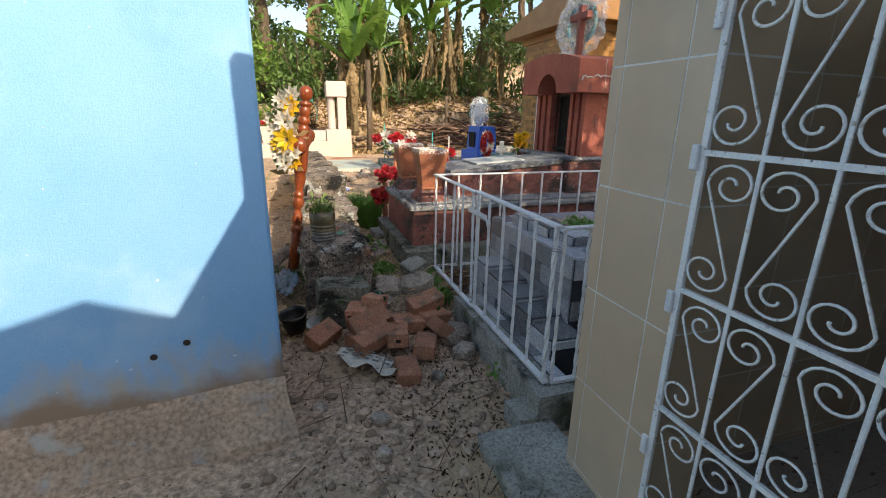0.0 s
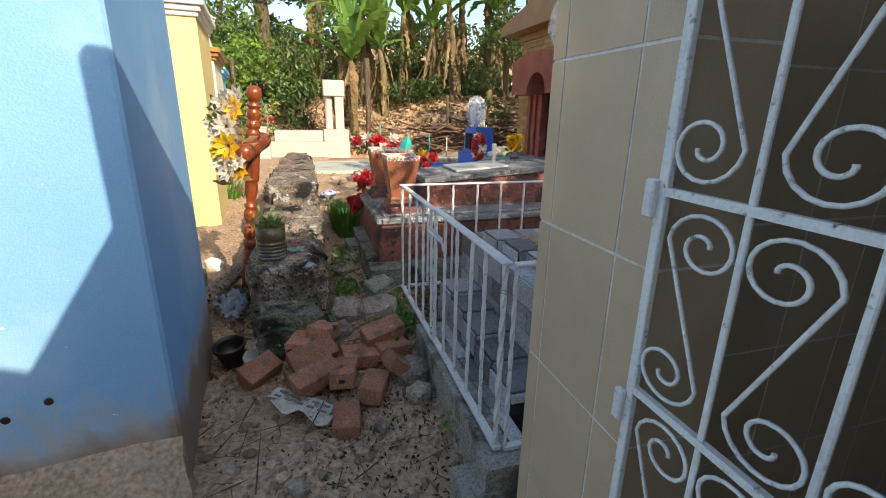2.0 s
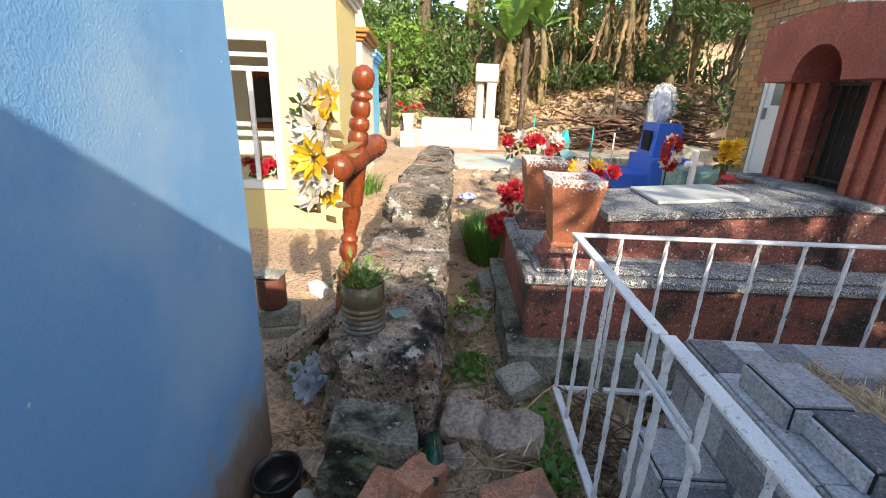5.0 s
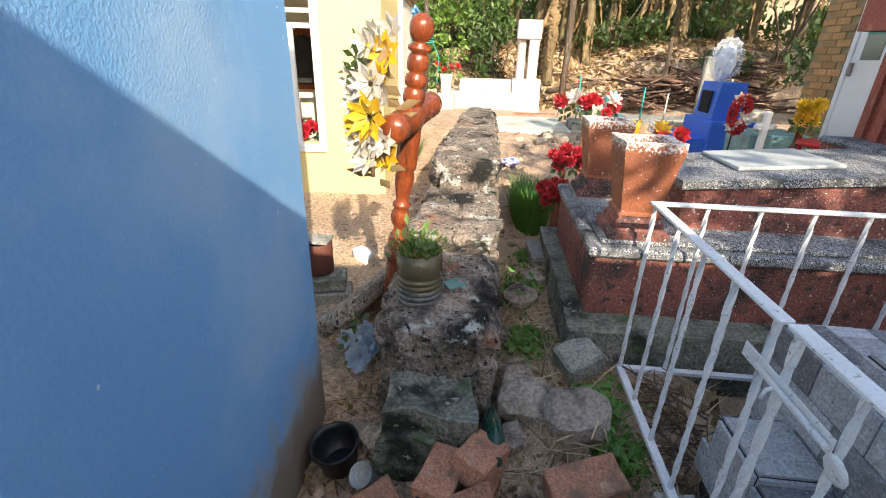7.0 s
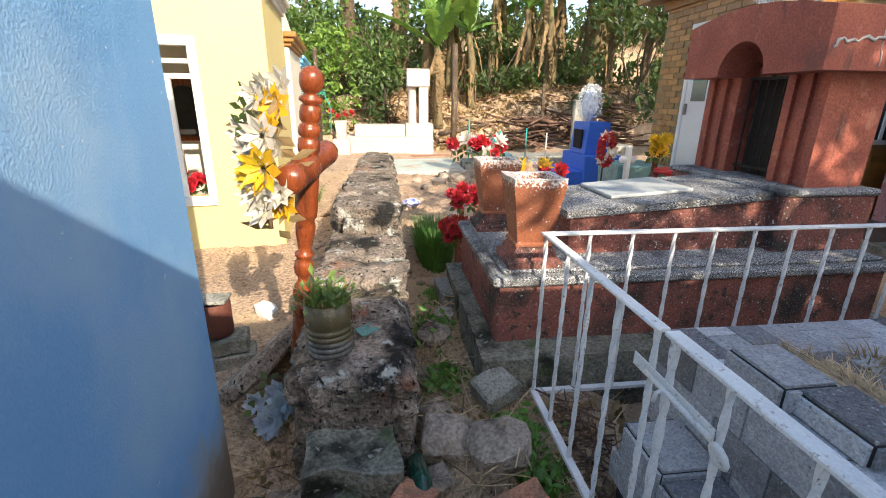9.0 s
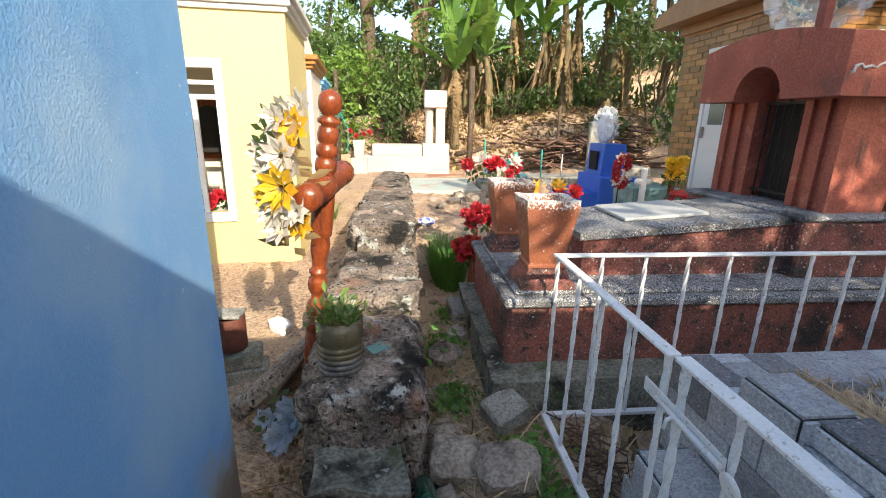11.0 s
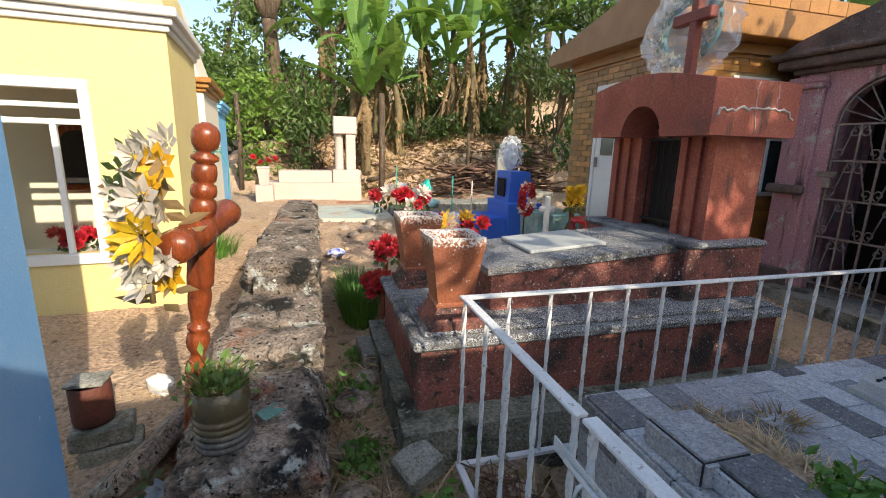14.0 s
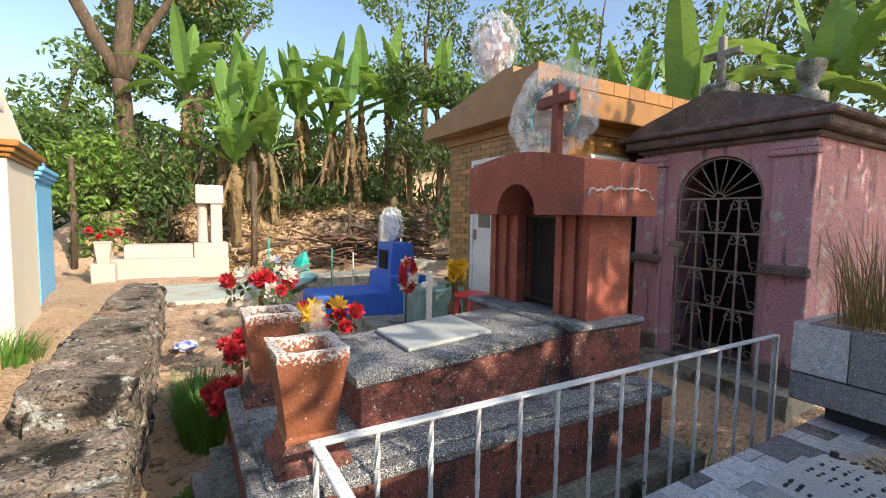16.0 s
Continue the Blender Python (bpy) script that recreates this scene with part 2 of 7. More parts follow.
def add_tube(bm, pts, radius, sides=6, twist=0.0, square=False):
    """A rod along points; radius may be a list, one for each point."""
    pts = [Vector(p) for p in pts]
    rings, last = [], None
    for i, p in enumerate(pts):
        d = (pts[min(i + 1, len(pts) - 1)] - pts[max(i - 1, 0)]).normalized()
        side = last - d * last.dot(d) if last is not None else (Vector((0, 0, 1)) if abs(d.z) < 0.9 else Vector((1, 0, 0))).cross(d)
        side.normalize()
        last, up = side, d.cross(side)
        r = radius[i] if isinstance(radius, (list, tuple)) else radius
        ring = []
        for k in range(sides):
            a = 2 * math.pi * (k + 0.5) / sides + twist * i
            ring.append(bm.verts.new(p + (side * math.cos(a) + up * math.sin(a)) * r))
        rings.append(ring)
    for a, b in zip(rings, rings[1:]):
        for k in range(sides):
            f = bm.faces.new((a[k], a[(k + 1) % sides], b[(k + 1) % sides], b[k]))
            f.smooth = sides > 4
    bm.faces.new(rings[0][::-1])
    bm.faces.new(rings[-1])
    return bm


def add_lathe(bm, profile, m=None, sides=16, squash=None):
    """Turns (radius, height) round z; sides=4 gives a square section."""
    vs, rings = [], []
    for r, z in profile:
        ring = []
        for k in range(sides):
            a = 2 * math.pi * (k + 0.5) / sides
            ring.append(bm.verts.new((r * math.cos(a), r * math.sin(a), z)))
        vs += ring
        rings.append(ring)
    for a, b in zip(rings, rings[1:]):
        for k in range(sides):
            f = bm.faces.new((a[k], a[(k + 1) % sides], b[(k + 1) % sides], b[k]))
            f.smooth = sides > 6
    bm.faces.new(rings[0][::-1])
    bm.faces.new(rings[-1])
    if m is not None:
        bmesh.ops.transform(bm, matrix=m, verts=vs)
    return bm


def roughen(bm, amount, scale, cuts=0):
    """Breaks up straight faces and edges."""
    if cuts:
        bmesh.ops.subdivide_edges(bm, edges=bm.edges[:], cuts=cuts, use_grid_fill=True)
    bm.normal_update()
    for v in bm.verts:
        v.co += noise.noise_vector(v.co * scale) * amount
    return bm


def mesh_of(name, bm, material):
    bmesh.ops.recalc_face_normals(bm, faces=bm.faces[:])
    me = bpy.data.meshes.new(name)
    bm.to_mesh(me)
    bm.free()
    for m in material if isinstance(material, (list, tuple)) else [material]:
        me.materials.append(m)
    return me


def part(name, bm, material, parent, label=""):
    ob = new(name, mesh_of(name, bm, material))
    ob.parent = parent
    return tagged(ob, label)


def thing(name, label, category, group="", kind="", at=(0, 0, 0)):
    ob = new(name)
    ob.location = at
    ob.empty_display_size = 0.1
    return tagged(ob, label, category, group, kind)


def solid(name, bm, material, label, category, group="", kind=""):
    return tagged(new(name, mesh_of(name, bm, material)), label, category, group, kind)


def shared(name, me, parent, m):
    """One more object on a mesh that others use too."""
    ob = new(name, me)
    ob.parent = parent
    ob.matrix_local = m
    return ob


def swing(ob, pivot, turn=0.0, size=1.0):
    """Turns (degrees) and sizes a thing about a pivot."""
    p = Vector(pivot)
    ob.matrix_world = Matrix.Translation(p) @ Matrix.Rotation(radians(turn), 4, "Z") @ Matrix.Scale(size, 4) @ Matrix.Translation(-p)


ROW_TURN = 5.2  # the row of painted mausoleums stands askew to the graves


# ---- ground ----
def smooth(a, b, v):
    v = min(1, max(0, (v - a) / (b - a)))
    return v * v * (3 - 2 * v)


def height(x, y):
    h = 0.10 * smooth(2.0, 4.5, y) + 0.10 * smooth(5, 10, y)
    edge = 13.6 - 0.28 * max(0, x - 3)
    h += 1.5 * smooth(edge, edge + 2.4, y) * smooth(-3.2, 0.2, x)
    h += 3.0 * smooth(18, 24, y) * smooth(-4, 0, x)
    h += 0.22 * smooth(4.6, 6, x) * smooth(0, 3, y)
    h += 0.13 * smooth(1.35, 1.75, x) * smooth(1.2, 1.65, y) * (1 - smooth(2.7, 3.4, y)) * (1 - smooth(2.3, 2.6, x))
    near = 1 if -6 < x < 12 and -5 < y < 18 else 0
    if near:
        h += 0.025 * noise.noise((x * 2.1, y * 2.1, 0)) + 0.014 * noise.noise((x * 9, y * 9, 3)) + 0.010 * noise.noise((x * 23, y * 23, 7)) + 0.05 * noise.noise((x * 0.7, y * 0.7, 5)) * smooth(3, 8, y)
        h += 0.12 * noise.noise((x * 1.7, y * 1.7, 9)) * smooth(edge, edge + 1, y)
    return h


def axis_steps(lo, hi, fine, far):
    n = int((hi - lo) / fine)
    mid = [lo + (hi - lo) * i / n for i in range(n + 1)]
    out, d, v = [], fine, hi
    while v < far:
        d *= 1.5
        v += d
        out.append(v)
    left, d, v = [], fine, lo
    while v > -far:
        d *= 1.5
        v -= d
        left.append(v)
    return left[::-1] + mid + out


xs, ys = axis_steps(-1.6, 6.0, 0.032, 900), axis_steps(-2.0, 16.0, 0.04, 900)
gverts = [(x, y, height(x, y)) for y in ys for x in xs]
w = len(xs)
gfaces = [(j * w + i, j * w + i + 1, (j + 1) * w + i + 1, (j + 1) * w + i) for j in range(len(ys) - 1) for i in range(w - 1)]
gme = bpy.data.meshes.new("ground")
gme.from_pydata(gverts, [], gfaces)
gme.materials.append(M_SOIL)
for p in gme.polygons:
    p.use_smooth = True
tagged(new("ground", gme), "bare brown cemetery soil with trodden path and rubble", "ground", kind="structure")

# ---- houses of the dead: blue, yellow, white, small blue ----
blue = thing("blue_mausoleum", "sky-blue rendered mausoleum with dirt-splashed base", "mausoleum")
part("wall", box(-2.2, 0.813, 0.4975, 1.73, -0.1, 3.2, 0.012), M_BLUE, blue)
b = add_prism(bmesh.new(), [(0.30, -0.2), (0.33, 0.02), (0.39, 0.10), (0.44, 0.19), (0.4965, 0.25), (0.4965, -0.2)], "x", -2.3, 0.83)
roughen(b, 0.03, 4, 5)
part("plinth", b, M_DIRTCON, blue, "crumbling soil-stained concrete plinth")
part("roof", box(-2.3, 0.90, 0.40, 1.83, 3.2, 3.35, 0.01), M_CONCRETE, blue)
for x, z in ((0.43, 0.50), (0.30, 0.455)):
    # shallow proud disc, the hole's shade is only in its dark colour
    b = bmesh.new()
    add_lathe(b, [(0.011, 0), (0.015, 0.004), (0.010, 0.006)], pose(x, 0.4985, z, 90, 0, 0), 9)
    part("hole", b, M_HOLLOWSHADE, blue, "small dark hole")
swing(blue, (0.813, 0.4975, 0), ROW_TURN)

yel = thing("yellow_mausoleum", "pale yellow rendered mausoleum with white cornice and window", "mausoleum")
WY = 4.75
wx0, wx1, wz0, wz1 = -0.95, -0.36, 0.62, 1.98
out = [(-2.6, -0.1), (0.30, -0.1), (0.30, 2.47), (-2.6, 2.47)]
b = bmesh.new()
vo = [[b.verts.new((x, y, z)) for x, z in out] for y in (WY, WY + 0.15)]
vi = [[b.verts.new((x, y, z)) for x, z in ((wx0, wz0), (wx1, wz0), (wx1, wz1), (wx0, wz1))] for y in (WY, WY + 0.15)]
for i in range(4):
    q = (i + 1) % 4
    b.faces.new((vo[0][i], vo[0][q], vi[0][q], vi[0][i]))
    b.faces.new((vo[1][i], vi[1][i], vi[1][q], vo[1][q]))
    b.faces.new((vo[0][i], vo[1][i], vo[1][q], vo[0][q]))
    b.faces.new((vi[0][i], vi[0][q], vi[1][q], vi[1][i]))
part("front_wall", b, M_YELLOW, yel)
part("side_wall", box(0.15, 0.30, WY + 0.151, 6.3, -0.1, 2.47), M_YELLOW, yel)
part("back_wall", box(-2.449, 0.149, 6.15, 6.3, -0.1, 2.47), M_CREAM, yel)
part("floor", box(-2.449, 0.149, WY + 0.151, 6.149, -0.1, 0.05), M_CONCRETE, yel)
win = thing("window_1", "white-framed sliding window with part open sash", "window", kind="structure")
for n, x0, x1, z0, z1 in (("frame", wx0 - 0.07, wx1 + 0.07, wz1 - 0.005, wz1 + 0.075), ("frame", wx0 - 0.07, wx1 + 0.07, wz0 - 0.08, wz0 + 0.005), ("frame", wx1 - 0.005, wx1 + 0.07, wz0 + 0.006, wz1 - 0.006), ("frame", wx0 - 0.07, wx0 + 0.005, wz0 + 0.006, wz1 - 0.006), ("sash", wx0 + 0.006, wx1 - 0.006, 1.83, 1.87), ("sash", wx0 + 0.006, wx1 - 0.006, 1.70, 1.745), ("sash", -0.60, -0.555, wz0 + 0.006, 1.699)):
    part(n, box(x0, x1, WY - 0.025 if n == "frame" else WY + 0.03, WY + 0.05 if n == "frame" else WY + 0.07, z0, z1, 0.004), M_WHITE, win)
M_PANE = bpy.data.materials.new("window_glass")
M_PANE.use_nodes = True
gb = M_PANE.node_tree.nodes["Principled BSDF"]
gb.inputs["Base Color"].default_value, gb.inputs["Roughness"].default_value = (0.9, 0.95, 0.93, 1), 0.02
gb.inputs["Transmission Weight"].default_value, gb.inputs["IOR"].default_value = 1.0, 1.02
ob = part("pane", box(wx0 + 0.01, -0.602, WY + 0.045, WY + 0.05, wz0 + 0.01, 1.69), M_PANE, win)
ob.visible_shadow = False
alt = thing("wall_niche", "arched dark wooden niche with ornate metal door", "niche")
part("panel", add_prism(bmesh.new(), [(-1.05, 1.05), (-0.62, 1.05), (-0.62, 1.55), *[(-0.835 + 0.215 * math.cos(math.pi * k / 10), 1.55 + 0.215 * math.sin(math.pi * k / 10)) for k in range(1, 10)], (-1.05, 1.55)], "y", 6.08, 6.15), M_VARNISH, alt)
part("door", add_prism(bmesh.new(), [(-0.99, 1.12), (-0.68, 1.12), (-0.68, 1.52), *[(-0.835 + 0.155 * math.cos(math.pi * k / 10), 1.52 + 0.155 * math.sin(math.pi * k / 10)) for k in range(1, 10)], (-0.99, 1.52)], "y", 6.05, 6.08), M_DARKIRON, alt)
b = bmesh.new()
for z0, z1, o in ((2.47, 2.52, 0.03), (2.52, 2.58, 0.06), (2.58, 2.65, 0.10)):
    add_box(b, -2.6 - o, 0.30 + o, WY - o, 6.3 + o, z0, z1, None, 0.008)
part("cornice", b, M_WHITE, yel, "white moulded cornice")
part("roof", add_prism(bmesh.new(), [(-2.6, 2.65), (0.30, 2.65), (0.18, 3.25), (-2.5, 3.25)], "y", WY + 0.05, 6.2), M_YELLOW, yel)

for ob in (yel, win, alt):
    swing(ob, (-0.30, WY, 0), ROW_TURN)

cream = thing("cream_mausoleum", "cream rendered mausoleum with brown moulded cornice", "mausoleum")
part("wall", box(-2.8, -0.12, 7.25, 9.07, -0.1, 2.24, 0.01), M_CREAM, cream)
b = bmesh.new()
for z0, z1, o in ((2.24, 2.29, 0.04), (2.29, 2.35, 0.08), (2.35, 2.42, 0.12)):
    add_box(b, -2.8 - o, -0.12 + o, 7.25 - o, 9.07 + o, z0, z1, None, 0.01)
part("cornice", b, M_OCHREROOF, cream, "brown moulded cornice")
part("roof", add_prism(bmesh.new(), [(-2.8, 2.42), (-0.16, 2.42), (-0.50, 3.65), (-2.4, 3.65)], "y", 7.3, 9.0), M_CREAM, cream)
swing(cream, (-0.12, 9.07, 0), ROW_TURN)
azure = thing("small_blue_mausoleum", "bright sky-blue mausoleum with rounded pediment", "mausoleum")
part("wall", box(-2.2, -0.41, 9.75, 11.45, -0.1, 2.14, 0.01), M_SKYBLUE, azure)
b = bmesh.new()
for z0, z1, o in ((2.14, 2.20, 0.04), (2.20, 2.27, 0.08), (2.27, 2.34, 0.11)):
    add_box(b, -2.2 - o, -0.41 + o, 9.75 - o, 11.45 + o, z0, z1, None, 0.01)
part("cornice", b, M_SKYBLUE, azure)
part("pediment", add_prism(bmesh.new(), [(-2.2, 2.34), (-0.43, 2.34), (-0.50, 2.55), (-0.66, 2.80), (-0.90, 2.95), (-1.7, 2.95), (-1.95, 2.80), (-2.1, 2.55)], "y", 9.8, 11.4), M_SKYBLUE, azure)
swing(azure, (-0.41, 11.45, 0), ROW_TURN)

# ---- beige tiled mausoleum whose gate stands at the walker's side, and plain walls behind ----
beige = thing("beige_tiled_mausoleum", "beige ceramic-tiled mausoleum with open porch behind a gate", "mausoleum")
part("pillar_core", box(1.947, 2.16, -0.640, -0.232, -0.05, 2.055), M_GROUT, beige)
# roof out of view, profile made up to cast the blue wall's slanting shade
part("roof", add_prism(bmesh.new(), [(-0.28, 2.06), (-0.26, 2.09), (-0.50, 2.27), (-0.72, 2.44), (-1.20, 2.73), (-1.62, 3.00), (-1.68, 3.00), (-1.68, 2.46), (-3.6, 2.46), (-3.6, 2.40), (-1.62, 2.40), (-1.62, 2.92), (-1.20, 2.65), (-0.72, 2.36), (-0.50, 2.20)], "x", 1.60, 5.2), M_CONCRETE, beige)
part("back_wall", box(2.0, 5.0, -3.4, -3.2, -0.05, 2.3), M_GROUT, beige)
part("side_wall", box(4.6, 4.75, -3.2, -0.41, -0.05, 2.15), M_GROUT, beige)
part("porch_wall", box(2.16, 4.6, -0.40, -0.25, -0.05, 2.04), M_GROUT, beige)
part("entry_wall", box(1.97, 2.12, -3.2, -1.65, -0.05, 2.4), M_GROUT, beige)
part("porch_floor", box(2.0, 4.6, -3.2, -0.4, -0.05, 0.06), M_GROUT, beige)

# ---- red tomb with two urns ----
tomb = thing("red_tomb", "weathered red and grey stepped tomb with peeling paint", "tomb")
b = box(1.80, 4.30, 2.05, 3.45, -0.1, 0.33)
roughen(b, 0.02, 5, 4)
part("footing", b, M_MOSS, tomb, "mossy rough concrete footing")
part("base", box(1.90, 4.14, 2.225, 3.34, 0.25, 0.645, 0.01), M_REDBASE, tomb)
part("ledge", add_box(box(1.87, 4.18, 2.195, 3.37, 0.645, 0.695, 0.012), 1.93, 4.13, 2.25, 3.32, 0.695, 0.718, None, 0.008), M_SPECK, tomb, "grey peeling ledge")
b = add_prism(bmesh.new(), [(2.36, 0.71), (3.60, 0.71), (3.60, 1.02), (2.36, 0.93)], "y", 2.49, 3.12)
part("slab_body", b, M_REDBASE, tomb)
b = add_prism(bmesh.new(), [(2.33, 0.925), (3.60, 1.017), (3.60, 1.06), (2.33, 0.965)], "y", 2.465, 3.145)
part("slab", b, M_SPECK, tomb, "grey speckled grave slab")
part("plinth", box(3.56, 4.15, 2.40, 3.46, 0.71, 1.04, 0.012), M_REDBASE, tomb)
part("plinth_cap", box(3.545, 4.165, 2.385, 3.475, 1.0405, 1.08, 0.014), M_SPECK, tomb)
# the little chapel on the plinth: walls, fluted pilasters, arch and lintel
CX0, CX1, CY0, CY1 = 3.73, 4.11, 2.48, 3.40
AY0, AY1 = 2.735, 3.105
b = add_prism(bmesh.new(), [(CX0 + 0.05, CY0), (CX1, CY0), (CX1, CY1), (CX0 + 0.05, CY1), (CX0 + 0.05, CY1 - 0.08), (CX1 - 0.08, CY1 - 0.08), (CX1 - 0.08, CY0 + 0.08), (CX0 + 0.05, CY0 + 0.08)], "z", 1.07, 1.705)
part("chapel_wall", b, M_RED, tomb)
# solid dark block fills the hollow, its inner shade put in as colour
part("chapel_shade_fill", box(CX0 + 0.12, CX1 - 0.085, CY0 + 0.085, CY1 - 0.085, 1.081, 1.69), M_HOLLOWSHADE, tomb)
for y0, y1 in ((CY0 - 0.02, AY0), (AY1, CY1 + 0.02)):
    n, out = 5, [(CX0 + 0.13, y0)]
    for i in range(n):
        o = 0.024 * (i % 2)
        out += [(CX0 - 0.01 + o, y0 + (y1 - y0) * i / n), (CX0 - 0.01 + o, y0 + (y1 - y0) * (i + 1) / n)]
    b = add_prism(bmesh.new(), out + [(CX0 + 0.13, y1)], "z", 1.07, 1.705)
    part("pilaster", b, M_RED, tomb, "fluted red pilaster")
LY0, LY1 = 2.35, 3.455
mid = (AY0 + AY1) / 2
arch = [(mid + 0.19 * math.cos(math.pi * i / 12), 1.70 + 0.195 * math.sin(math.pi * i / 12)) for i in range(1, 12)]
top = [(LY0 + (LY1 - LY0) * i / 10, 2.0 + 0.075 * math.sin(math.pi * i / 10) + 0.03 * i / 10) for i in range(11)]
outline = [(LY1, 1.70), *top[::-1], (LY0, 1.70), (mid - 0.19, 1.70), *arch[::-1], (mid + 0.19, 1.70)]
part("lintel", add_prism(bmesh.new(), outline, "x", 3.54, 3.84), M_RED, tomb, "cracked red arched lintel")
part("roof", add_prism(bmesh.new(), [(LY0, 1.70), (LY1, 1.70), *top[::-1]], "x", 3.84, 4.155), M_RED, tomb)
b = bmesh.new()
for i in range(6):
    y = AY0 + 0.02 + (AY1 - AY0 - 0.04) * i / 5
    add_tube(b, [(CX0 + 0.06, y, 1.09 + 0.60 * k / 14) for k in range(15)], 0.006, 4, 0.5)
for z in (1.13, 1.69):
    add_box(b, CX0 + 0.05, CX0 + 0.07, AY0, AY1, z - 0.008, z + 0.008)
for i in range(1, 6):
    a = math.pi * i / 6
    add_tube(b, [(CX0 + 0.06, mid, 1.70), (CX0 + 0.06, mid + 0.17 * math.cos(a), 1.705 + 0.17 * math.sin(a))], 0.005, 4)
part("grille", b, M_DARKIRON, tomb, "black twisted iron grille")
b = bmesh.new()
px = 2.665
sl = (1.06 - 0.965) / 1.27
m = Matrix.Translation((0, 0, 0.965 + sl * (px - 2.33))) @ Matrix.Rotation(-math.atan(sl), 4, "Y")
add_box(b, 0, 0.515, 2.645, 3.09, 0.002, 0.022, Matrix.Translation((px, 0, 0)) @ m, 0.004)
solid("marble_plaque", b, M_PLAQUE, "pale grey marble plaque lying on the red tomb slab", "plaque")
# urns
for cx, cy in ((2.10, 2.40), (2.075, 3.10)):
    u = thing("flower_urn", "square tapered orange urn with whitewashed crumbling rim", "urn", "urns on the red tomb", at=(cx, cy, 0.718))
    q = math.sqrt(2)
    b = bmesh.new()
    add_lathe(b, [(0.140 * q, 0), (0.140 * q, 0.035), (0.118 * q, 0.045), (0.112 * q, 0.075), (0.092 * q, 0.105)], None, 4)
    part("foot", b, M_REDBASE, u)
    b = bmesh.new()
    add_lathe(b, [(0.084 * q, 0.105), (0.100 * q, 0.108), (0.100 * q, 0.120), (0.089 * q, 0.128), (0.130 * q, 0.42), (0.134 * q, 0.458), (0.098 * q, 0.458), (0.082 * q, 0.36)], None, 4)
    bmesh.ops.subdivide_edges(b, edges=b.edges[:], cuts=3, use_grid_fill=True)
    for v in b.verts:
        if v.co.z > 0.40:
            v.co += noise.noise_vector((v.co + Vector((cx, cy, 0))) * 30) * 0.010
    part("bowl", b, M_URN, u)

# ---- grey tiled grave behind a white fence ----
FX, FY0, FY1, FZ0, FZ1 = 2.02, 0.11, 1.93, 0.225, 1.01
b = box(1.95, 4.9, 0.02, 0.14, -0.1, 0.212)
add_box(b, 1.975, 2.10, 0.141, 1.30, -0.1, 0.208)
roughen(b, 0.012, 6, 5)
part_kerb = solid("grave_kerb", b, M_CONCRETE, "rough concrete kerb under the white fence", "kerb", kind="structure")
grave = thing("tiled_grave", "grey tile-clad stepped grave with raised planting bed", "tomb")
part("core", add_box(box(2.38, 5.06, 0.47, 1.58, -0.05, 0.705), 2.17, 2.379, 0.30, 1.395, -0.05, 0.26), M_DARKGROUT, grave)
part("floor_core", box(2.10, 2.168, 0.14, 1.30, -0.05, 0.205), M_DARKGROUT, grave)

# ---- pink mausoleum ----
pink = thing("pink_mausoleum", "faded pink mausoleum with blackened roof and iron door", "mausoleum")
PX, PY0, PY1, DY0, DY1, DZ = 6.0, 2.28, 3.80, 2.62, 3.405, 1.89
dm, dr = (DY0 + DY1) / 2, (DY1 - DY0) / 2
arc = [(dm + dr * math.cos(math.pi * i / 16), DZ + dr * math.sin(math.pi * i / 16)) for i in range(17)]
b = add_prism(bmesh.new(), [(DY0, 0.1), (DY0, DZ), *arc[::-1][1:-1], (DY1, DZ), (DY1, 0.1), (PY1, 0.1), (PY1, 2.36), (PY0, 2.36), (PY0, 0.1)], "x", PX, PX + 0.15)
part("front_wall", b, M_PINKWALL, pink)
part("side_wall", box(PX + 0.15, PX + 2.2, PY0, PY0 + 0.15, 0.1, 2.36), M_PINKWALL, pink, "black-streaked pink side wall")
part("side_wall", box(PX + 0.15, PX + 2.2, PY1 - 0.15, PY1, 0.1, 2.36), M_PINKWALL, pink)
part("back_wall", box(PX + 2.05, PX + 2.2, PY0 + 0.15, PY1 - 0.15, 0.1, 2.36), M_PINKWALL, pink)
for y0, y1 in ((PY0 - 0.03, PY0 + 0.27), (PY1 - 0.27, PY1 + 0.03)):
    part("pilaster", box(PX - 0.05, PX - 0.002, y0, y1, 0.35, 2.22, 0.008), M_PINKWALL, pink)
    b = box(PX - 0.09, PX - 0.003, y0 - 0.03, y1 + 0.03, 2.22, 2.27, 0.012)
    add_box(b, PX - 0.075, PX - 0.003, y0 - 0.02, y1 + 0.02, 2.272, 2.33, None, 0.01)
    part("capital", b, M_PINKWALL, pink)
    b = box(PX - 0.13, PX - 0.051, y0 - 0.03, y1 + 0.03, 1.24, 1.33, 0.02)
    part("dado_block", roughen(b, 0.006, 12, 2), M_SOOT, pink, "broken grey stone band")
    part("pilaster_foot", roughen(box(PX - 0.10, PX - 0.051, y0 - 0.02, y1 + 0.02, 0.15, 0.5, 0.02), 0.008, 9, 3), M_SOOT, pink)
part("step", roughen(box(PX - 0.35, PX + 0.2, 2.2, 3.6, 0.0, 0.34), 0.015, 6, 4), M_CONCRETE, pink)
